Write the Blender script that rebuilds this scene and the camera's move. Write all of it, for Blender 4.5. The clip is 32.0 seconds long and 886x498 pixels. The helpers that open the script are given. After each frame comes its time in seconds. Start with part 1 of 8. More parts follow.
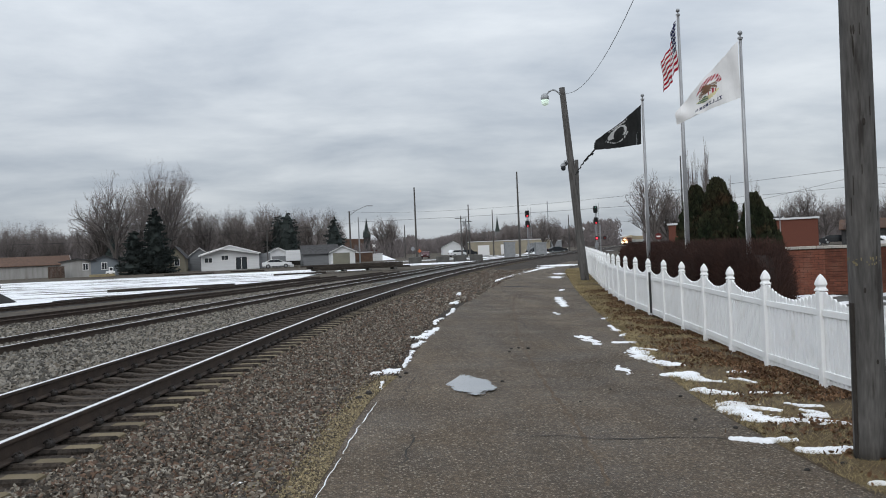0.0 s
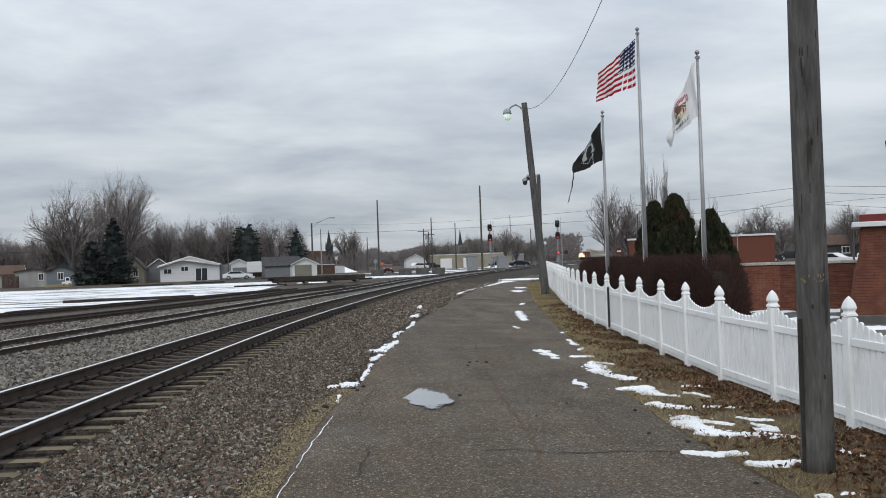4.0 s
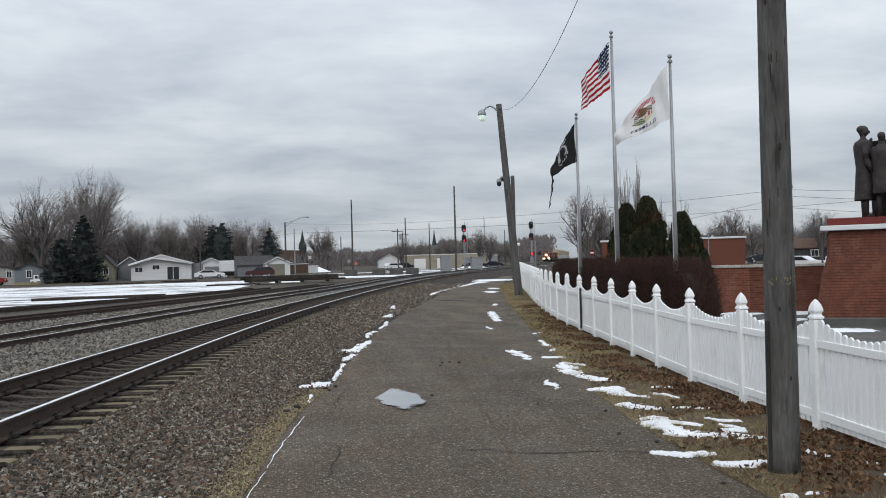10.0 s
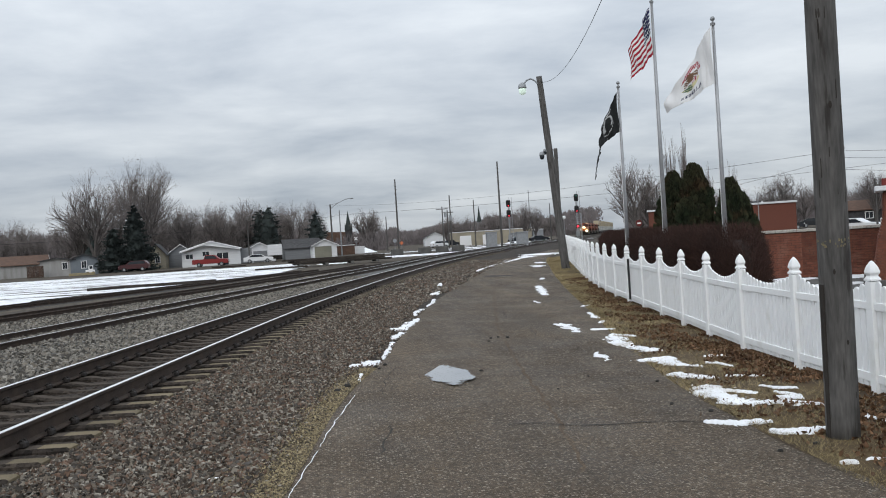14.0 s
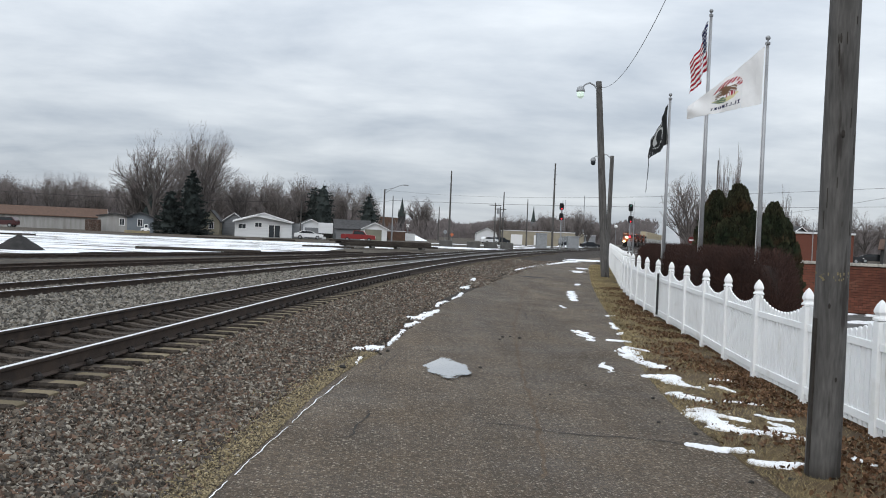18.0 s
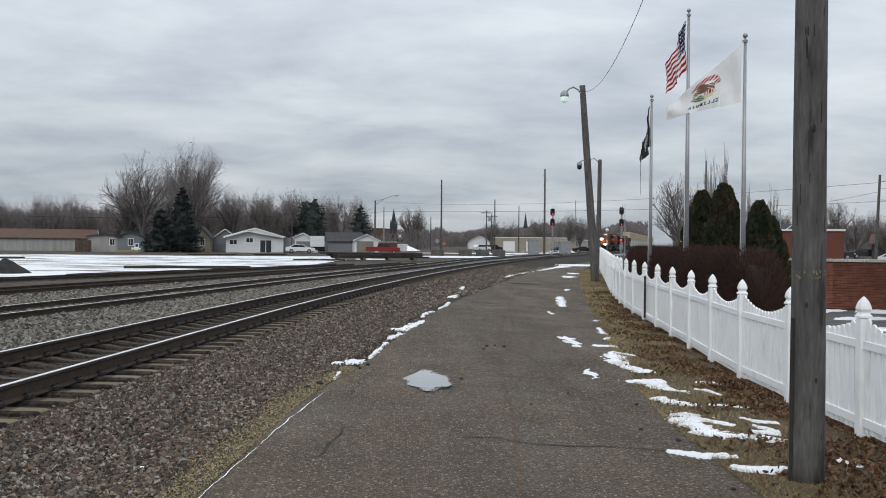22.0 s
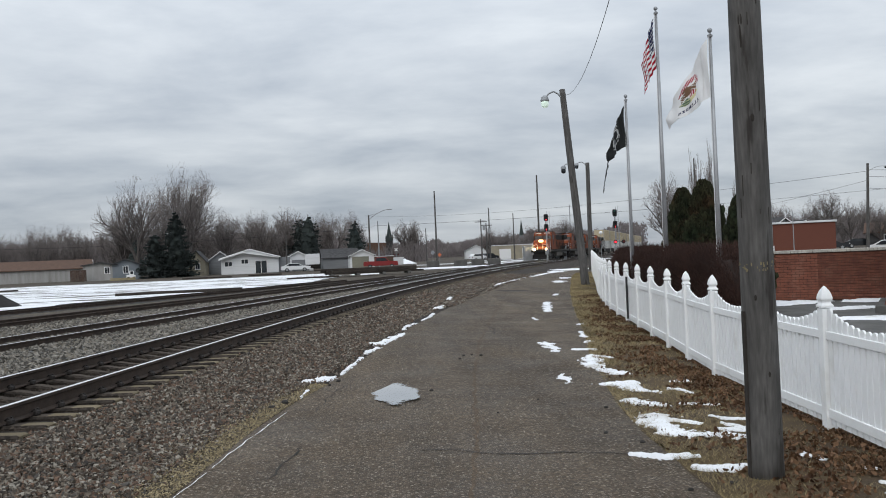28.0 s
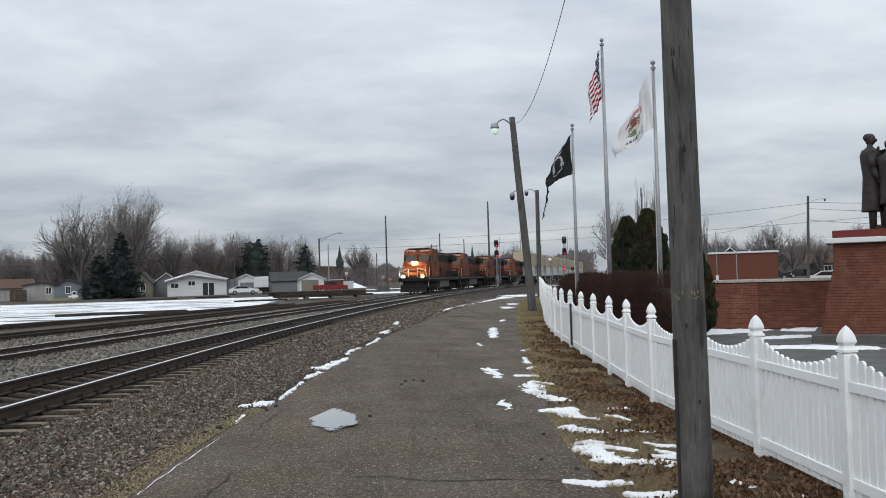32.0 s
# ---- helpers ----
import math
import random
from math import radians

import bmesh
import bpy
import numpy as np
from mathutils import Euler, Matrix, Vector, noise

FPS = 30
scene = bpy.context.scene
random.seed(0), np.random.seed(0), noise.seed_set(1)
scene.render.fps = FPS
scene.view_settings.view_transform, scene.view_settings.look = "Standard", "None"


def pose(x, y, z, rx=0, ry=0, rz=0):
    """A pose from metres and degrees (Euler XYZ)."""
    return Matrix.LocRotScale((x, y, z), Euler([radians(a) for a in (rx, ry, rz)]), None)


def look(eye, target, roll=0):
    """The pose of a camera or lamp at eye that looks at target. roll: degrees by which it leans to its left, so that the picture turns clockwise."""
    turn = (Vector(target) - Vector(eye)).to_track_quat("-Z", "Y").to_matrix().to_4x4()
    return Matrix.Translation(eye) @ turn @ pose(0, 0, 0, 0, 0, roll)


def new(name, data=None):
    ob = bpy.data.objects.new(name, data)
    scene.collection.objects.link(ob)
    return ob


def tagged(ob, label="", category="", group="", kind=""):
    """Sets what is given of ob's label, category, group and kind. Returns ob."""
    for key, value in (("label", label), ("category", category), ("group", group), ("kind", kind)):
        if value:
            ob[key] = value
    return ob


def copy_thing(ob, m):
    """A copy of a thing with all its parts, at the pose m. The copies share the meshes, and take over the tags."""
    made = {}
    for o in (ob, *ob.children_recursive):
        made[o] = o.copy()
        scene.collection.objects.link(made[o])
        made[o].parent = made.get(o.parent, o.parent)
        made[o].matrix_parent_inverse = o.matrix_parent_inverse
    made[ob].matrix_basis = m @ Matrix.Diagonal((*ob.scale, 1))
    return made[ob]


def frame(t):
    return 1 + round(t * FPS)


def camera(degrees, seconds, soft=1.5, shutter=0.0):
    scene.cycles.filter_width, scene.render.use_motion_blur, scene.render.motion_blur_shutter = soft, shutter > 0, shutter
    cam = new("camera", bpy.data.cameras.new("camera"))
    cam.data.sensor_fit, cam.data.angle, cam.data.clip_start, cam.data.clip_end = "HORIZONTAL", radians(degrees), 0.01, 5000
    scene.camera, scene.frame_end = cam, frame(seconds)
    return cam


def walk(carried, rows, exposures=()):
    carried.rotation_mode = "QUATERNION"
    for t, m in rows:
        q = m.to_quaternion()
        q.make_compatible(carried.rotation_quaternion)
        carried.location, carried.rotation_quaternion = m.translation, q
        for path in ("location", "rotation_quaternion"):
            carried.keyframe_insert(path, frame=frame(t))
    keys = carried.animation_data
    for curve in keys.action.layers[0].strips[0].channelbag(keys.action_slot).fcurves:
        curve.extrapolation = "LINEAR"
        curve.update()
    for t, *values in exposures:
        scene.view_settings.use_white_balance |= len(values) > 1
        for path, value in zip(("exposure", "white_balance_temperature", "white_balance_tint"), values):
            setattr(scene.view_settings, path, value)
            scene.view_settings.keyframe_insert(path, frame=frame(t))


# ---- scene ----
cam = camera(53.0, 32.0, 1.0)
PATH = [
    (0, (-0.506, -0.005, 1.943), (-0.325, 1.987, 1.946), -2.5),
    (0.5, (-0.498, 0.0, 1.939), (-0.32, 1.992, 1.948), -2.3),
    (1, (-0.501, -0.042, 1.94), (-0.335, 1.95, 1.964), -1.6),
    (1.5, (-0.48, -0.035, 1.934), (-0.292, 1.956, 1.966), -0.9),
    (2, (-0.472, -0.054, 1.946), (-0.26, 1.935, 1.984), -1.2),
    (2.5, (-0.465, -0.045, 1.945), (-0.236, 1.942, 1.983), -1.4),
    (3, (-0.463, -0.046, 1.944), (-0.223, 1.939, 1.982), -1.7),
    (3.5, (-0.457, -0.036, 1.94), (-0.201, 1.947, 1.972), -1.9),
    (4, (-0.45, -0.031, 1.947), (-0.185, 1.951, 1.976), -2.0),
    (4.5, (-0.457, -0.033, 1.945), (-0.181, 1.948, 1.976), -2.1),
    (6.5, (-0.461, -0.052, 1.949), (-0.174, 1.928, 1.981), -1.7),
    (7, (-0.452, -0.036, 1.942), (-0.159, 1.942, 1.971), -1.8),
    (7.5, (-0.445, -0.031, 1.94), (-0.148, 1.947, 1.966), -1.9),
    (8, (-0.447, -0.037, 1.944), (-0.146, 1.94, 1.968), -1.9),
    (8.5, (-0.439, -0.027, 1.937), (-0.133, 1.949, 1.961), -1.8),
    (9, (-0.443, -0.043, 1.946), (-0.133, 1.932, 1.978), -1.7),
    (9.5, (-0.442, -0.038, 1.946), (-0.128, 1.937, 1.98), -1.7),
    (10, (-0.442, -0.056, 1.949), (-0.119, 1.918, 1.977), -1.6),
    (10.5, (-0.435, -0.04, 1.94), (-0.107, 1.933, 1.965), -1.4),
    (11, (-0.442, -0.044, 1.941), (-0.107, 1.927, 1.963), -1.3),
    (11.5, (-0.432, -0.038, 1.94), (-0.088, 1.932, 1.962), -1.4),
    (12, (-0.433, -0.05, 1.941), (-0.09, 1.92, 1.964), -1.4),
    (12.5, (-0.424, -0.047, 1.947), (-0.08, 1.923, 1.968), -1.5),
    (13, (-0.429, -0.054, 1.945), (-0.089, 1.917, 1.965), -1.6),
    (13.5, (-0.413, -0.032, 1.932), (-0.105, 1.944, 1.936), -2.5),
    (14, (-0.422, -0.015, 1.932), (-0.203, 1.972, 1.913), -3.7),
    (14.5, (-0.42, -0.03, 1.934), (-0.264, 1.964, 1.897), -4.2),
    (15, (-0.37, -0.013, 1.919), (-0.235, 1.981, 1.844), -4.6),
    (15.5, (-0.284, 0.025, 1.909), (-0.19, 2.021, 1.824), -4.9),
    (17.5, (0.063, 0.022, 1.894), (0.007, 2.019, 1.818), 0.9),
    (18, (0.125, -0.012, 1.906), (0.228, 1.985, 1.874), 2.4),
    (18.5, (0.214, 0.077, 1.918), (0.409, 2.067, 1.923), 1.7),
    (19, (0.274, 0.129, 1.918), (0.427, 2.123, 1.93), 1.1),
    (19.5, (0.207, 0.142, 1.899), (0.243, 2.142, 1.867), 0.5),
    (20, (0.225, 0.143, 1.902), (0.249, 2.142, 1.84), 0.2),
    (20.5, (0.251, 0.142, 1.876), (0.405, 2.136, 1.858), 2.5),
    (21, (0.254, 0.145, 1.799), (0.522, 2.126, 1.834), 4.6),
    (21.5, (0.29, 0.21, 1.831), (0.487, 2.2, 1.83), 3.1),
    (22, (0.364, 0.182, 1.916), (0.481, 2.179, 1.905), 0.5),
    (22.5, (0.503, 0.122, 1.905), (0.65, 2.117, 1.892), -0.5),
    (23, (0.614, 0.152, 1.912), (0.785, 2.145, 1.936), 0.1),
    (23.5, (0.694, 0.241, 1.905), (0.867, 2.233, 1.951), 0.2),
    (24, (0.712, 0.244, 1.901), (0.879, 2.236, 1.946), 0.0),
    (24.5, (0.751, 0.298, 1.897), (0.915, 2.291, 1.934), -0.3),
    (26.5, (0.766, 0.21, 1.901), (0.919, 2.203, 1.948), -2.7),
    (27, (0.802, 0.266, 1.894), (0.922, 2.263, 1.919), -3.1),
    (27.5, (0.821, 0.307, 1.891), (0.922, 2.304, 1.907), -3.0),
    (28, (0.836, 0.289, 1.894), (0.958, 2.285, 1.908), -2.5),
    (28.5, (0.848, 0.301, 1.891), (0.977, 2.297, 1.91), -2.2),
    (29, (0.892, 0.365, 1.891), (1.032, 2.36, 1.922), -2.0),
    (29.5, (0.903, 0.373, 1.889), (1.064, 2.367, 1.919), -1.1),
    (30, (0.915, 0.278, 1.886), (1.096, 2.269, 1.92), -0.6),
    (30.5, (0.944, 0.277, 1.889), (1.141, 2.267, 1.938), -1.0),
    (31, (0.965, 0.3, 1.896), (1.183, 2.287, 1.964), -1.5),
    (31.5, (0.975, 0.317, 1.891), (1.209, 2.303, 1.958), -1.7),
    (32, (0.969, 0.304, 1.888), (1.202, 2.29, 1.954), -1.7),
]
walk(cam, [(t, look(eye, target, roll)) for t, eye, target, roll in PATH], [(0, 0.0), (13.2, 0.0), (14.8, 0.16), (16.5, 0.2), (18.0, 0.2), (18.8, 0.05), (19.3, 0.0), (32, 0.0)])

# ---- light: overcast winter sky, a weak wide sun behind the cloud ----
def make_world():
    w = bpy.data.worlds.new("overcast_sky")
    scene.world = w
    w.use_nodes = True
    nt = w.node_tree
    nt.nodes.clear()
    n, l = nt.nodes.new, nt.links.new
    out, bg = n("ShaderNodeOutputWorld"), n("ShaderNodeBackground")
    tc = n("ShaderNodeTexCoord")
    sep = n("ShaderNodeSeparateXYZ")
    l(tc.outputs["Generated"], sep.inputs[0])
    up = n("ShaderNodeMath"); up.operation = "MAXIMUM"; up.inputs[1].default_value = 0.0
    l(sep.outputs[2], up.inputs[0])
    # cloud sheet: the direction laid out on a flat layer overhead
    den = n("ShaderNodeMath"); den.operation = "ADD"; den.inputs[1].default_value = 0.16
    l(up.outputs[0], den.inputs[0])
    flat = n("ShaderNodeVectorMath"); flat.operation = "DIVIDE"
    comb = n("ShaderNodeCombineXYZ")
    for k in range(3):
        l(den.outputs[0], comb.inputs[k])
    l(tc.outputs["Generated"], flat.inputs[0]); l(comb.outputs[0], flat.inputs[1])
    scale = n("ShaderNodeVectorMath"); scale.operation = "MULTIPLY"; scale.inputs[1].default_value = (0.50, 0.62, 0.0)
    l(flat.outputs[0], scale.inputs[0])
    noise_a = n("ShaderNodeTexNoise"); noise_a.inputs["Scale"].default_value = 1.9
    noise_a.inputs["Detail"].default_value = 8; noise_a.inputs["Roughness"].default_value = 0.56; noise_a.inputs["Distortion"].default_value = 0.15
    l(scale.outputs[0], noise_a.inputs["Vector"])
    ramp = n("ShaderNodeValToRGB")
    ramp.color_ramp.elements[0].position, ramp.color_ramp.elements[1].position = 0.33, 0.66
    ramp.color_ramp.elements[0].color = (0.55, 0.62, 0.715, 1)
    ramp.color_ramp.elements[1].color = (0.95, 1.01, 1.07, 1)
    l(noise_a.outputs["Fac"], ramp.inputs[0])
    # an overcast dome is about three times as bright overhead as at the horizon
    grad = n("ShaderNodeMath"); grad.operation = "MULTIPLY_ADD"
    grad.inputs[1].default_value, grad.inputs[2].default_value = 1.15, 0.60
    l(up.outputs[0], grad.inputs[0])
    dome = n("ShaderNodeVectorMath"); dome.operation = "SCALE"
    l(ramp.outputs[0], dome.inputs[0]); l(grad.outputs[0], dome.inputs["Scale"])
    sky = n("ShaderNodeTexSky"); sky.sky_type = "NISHITA"; sky.sun_disc = False
    sky.sun_elevation, sky.sun_rotation = radians(32), radians(205)
    thin = n("ShaderNodeVectorMath"); thin.operation = "SCALE"; thin.inputs["Scale"].default_value = 0.006
    l(sky.outputs[0], thin.inputs[0])
    both = n("ShaderNodeVectorMath"); both.operation = "ADD"
    l(dome.outputs[0], both.inputs[0]); l(thin.outputs[0], both.inputs[1])
    l(both.outputs[0], bg.inputs["Color"]); bg.inputs["Strength"].default_value = 0.95
    l(bg.outputs[0], out.inputs[0])


make_world()
sun = new("sun", bpy.data.lights.new("sun", "SUN"))
sun.data.energy, sun.data.angle, sun.data.color = 0.9, radians(40), (1.0, 0.97, 0.93)
sun.matrix_world = look((-20, -45, 32), (0, 0, 0))


# ---- materials ----
def mat(name, a, b=None, scale=6.0, rough=0.8, bump=0.0, fine=60.0, metal=0.0, spread=(0.35, 0.65), third=None, island=0.0, stretch=None, spec=0.22, depth=0.01, rand=0.0, speck=None, grain=0.28):
    """Two colours mixed by coarse noise, darkened and lightened by fine noise; optional third colour by a second noise."""
    m = bpy.data.materials.new(name)
    m.use_nodes = True
    nt = m.node_tree
    n, l = nt.nodes.new, nt.links.new
    p = nt.nodes["Principled BSDF"]
    p.inputs["Roughness"].default_value, p.inputs["Metallic"].default_value = rough, metal
    p.inputs["Specular IOR Level"].default_value = spec
    b = b or tuple(c * 0.8 for c in a)
    tc, info = n("ShaderNodeTexCoord"), n("ShaderNodeObjectInfo")
    off = n("ShaderNodeVectorMath"); off.operation = "SCALE"; off.inputs[0].default_value = (37.0, 17.0, 29.0)
    l(info.outputs["Random"], off.inputs["Scale"])
    vec = n("ShaderNodeVectorMath"); vec.operation = "ADD"
    l(tc.outputs["Object"], vec.inputs[0]); l(off.outputs[0], vec.inputs[1])
    src = vec.outputs[0]
    if stretch:
        st = n("ShaderNodeVectorMath"); st.operation = "MULTIPLY"; st.inputs[1].default_value = stretch
        l(src, st.inputs[0]); src = st.outputs[0]
    n1 = n("ShaderNodeTexNoise"); n1.inputs["Scale"].default_value, n1.inputs["Detail"].default_value = scale, 5
    l(src, n1.inputs["Vector"])
    r1 = n("ShaderNodeValToRGB")
    r1.color_ramp.elements[0].position, r1.color_ramp.elements[1].position = spread
    r1.color_ramp.elements[0].color, r1.color_ramp.elements[1].color = (*a, 1), (*b, 1)
    l(n1.outputs["Fac"], r1.inputs[0])
    col = r1.outputs[0]
    if third:
        n3 = n("ShaderNodeTexNoise"); n3.inputs["Scale"].default_value, n3.inputs["Detail"].default_value = third[1], 6
        l(src, n3.inputs["Vector"])
        r3 = n("ShaderNodeMapRange"); r3.inputs["From Min"].default_value, r3.inputs["From Max"].default_value = third[2], third[2] + third[3]
        l(n3.outputs["Fac"], r3.inputs[0])
        mx = n("ShaderNodeMixRGB"); mx.inputs[2].default_value = (*third[0], 1)
        l(r3.outputs[0], mx.inputs[0]); l(col, mx.inputs[1]); col = mx.outputs[0]
    for speck in ([speck] if speck and not isinstance(speck, list) else speck or []):
        vo = n("ShaderNodeTexVoronoi"); vo.inputs["Scale"].default_value = speck[0]
        l(vec.outputs[0], vo.inputs["Vector"])
        sp = n("ShaderNodeSeparateColor"); l(vo.outputs["Color"], sp.inputs[0])
        ms = n("ShaderNodeMapRange"); ms.inputs["To Min"].default_value, ms.inputs["To Max"].default_value = speck[1], speck[2]
        l(sp.outputs[0], ms.inputs[0])
        mv = n("ShaderNodeVectorMath"); mv.operation = "SCALE"
        l(col, mv.inputs[0]); l(ms.outputs[0], mv.inputs["Scale"]); col = mv.outputs[0]
    n2 = n("ShaderNodeTexNoise"); n2.inputs["Scale"].default_value, n2.inputs["Detail"].default_value = fine, 4
    l(src, n2.inputs["Vector"])
    m2 = n("ShaderNodeMapRange"); m2.inputs["To Min"].default_value, m2.inputs["To Max"].default_value = 1 - grain, 1 + grain
    l(n2.outputs["Fac"], m2.inputs[0])
    fac = m2.outputs[0]
    if island or rand:
        geo = n("ShaderNodeNewGeometry")
        m3 = n("ShaderNodeMapRange"); k = island or rand
        m3.inputs["To Min"].default_value, m3.inputs["To Max"].default_value = 1 - k, 1 + k
        l(geo.outputs["Random Per Island"] if island else info.outputs["Random"], m3.inputs[0])
        mm = n("ShaderNodeMath"); mm.operation = "MULTIPLY"; l(fac, mm.inputs[0]); l(m3.outputs[0], mm.inputs[1]); fac = mm.outputs[0]
    v = n("ShaderNodeVectorMath"); v.operation = "SCALE"
    l(col, v.inputs[0]); l(fac, v.inputs["Scale"])
    l(v.outputs[0], p.inputs["Base Color"])
    if bump:
        bp = n("ShaderNodeBump"); bp.inputs["Strength"].default_value, bp.inputs["Distance"].default_value = bump, depth
        l(n2.outputs["Fac"], bp.inputs["Height"]); l(bp.outputs[0], p.inputs["Normal"])
    return m


def plain(name, c, rough=0.5, metal=0.0, glow=0.0):
    m = bpy.data.materials.new(name)
    m.use_nodes = True
    p = m.node_tree.nodes["Principled BSDF"]
    p.inputs["Base Color"].default_value, p.inputs["Roughness"].default_value, p.inputs["Metallic"].default_value = (*c, 1), rough, metal
    if glow:
        p.inputs["Emission Color"].default_value, p.inputs["Emission Strength"].default_value = (*c, 1), glow
    return m


def stones(name, palette, rough=0.85):
    """Loose stone: each island takes its own colour out of a palette."""
    m = bpy.data.materials.new(name)
    m.use_nodes = True
    nt = m.node_tree
    n, l = nt.nodes.new, nt.links.new
    p = nt.nodes["Principled BSDF"]; p.inputs["Roughness"].default_value = rough; p.inputs["Specular IOR Level"].default_value = 0.2
    geo, ramp = n("ShaderNodeNewGeometry"), n("ShaderNodeValToRGB")
    ramp.color_ramp.interpolation = "CONSTANT"
    el = ramp.color_ramp.elements
    while len(el) < len(palette):
        el.new(0.5)
    for k, c in enumerate(palette):
        el[k].position, el[k].color = k / len(palette), (*c, 1)
    l(geo.outputs["Random Per Island"], ramp.inputs[0])
    tc, nz = n("ShaderNodeTexCoord"), n("ShaderNodeTexNoise"); nz.inputs["Scale"].default_value = 45
    l(tc.outputs["Object"], nz.inputs["Vector"])
    mr = n("ShaderNodeMapRange"); mr.inputs["To Min"].default_value, mr.inputs["To Max"].default_value = 0.65, 1.35
    l(nz.outputs["Fac"], mr.inputs[0])
    v = n("ShaderNodeVectorMath"); v.operation = "SCALE"
    l(ramp.outputs[0], v.inputs[0]); l(mr.outputs[0], v.inputs["Scale"]); l(v.outputs[0], p.inputs["Base Color"])
    return m


def toned(c, k, w=(1, 1, 1)):
    return tuple(a * k * b for a, b in zip(c, w))


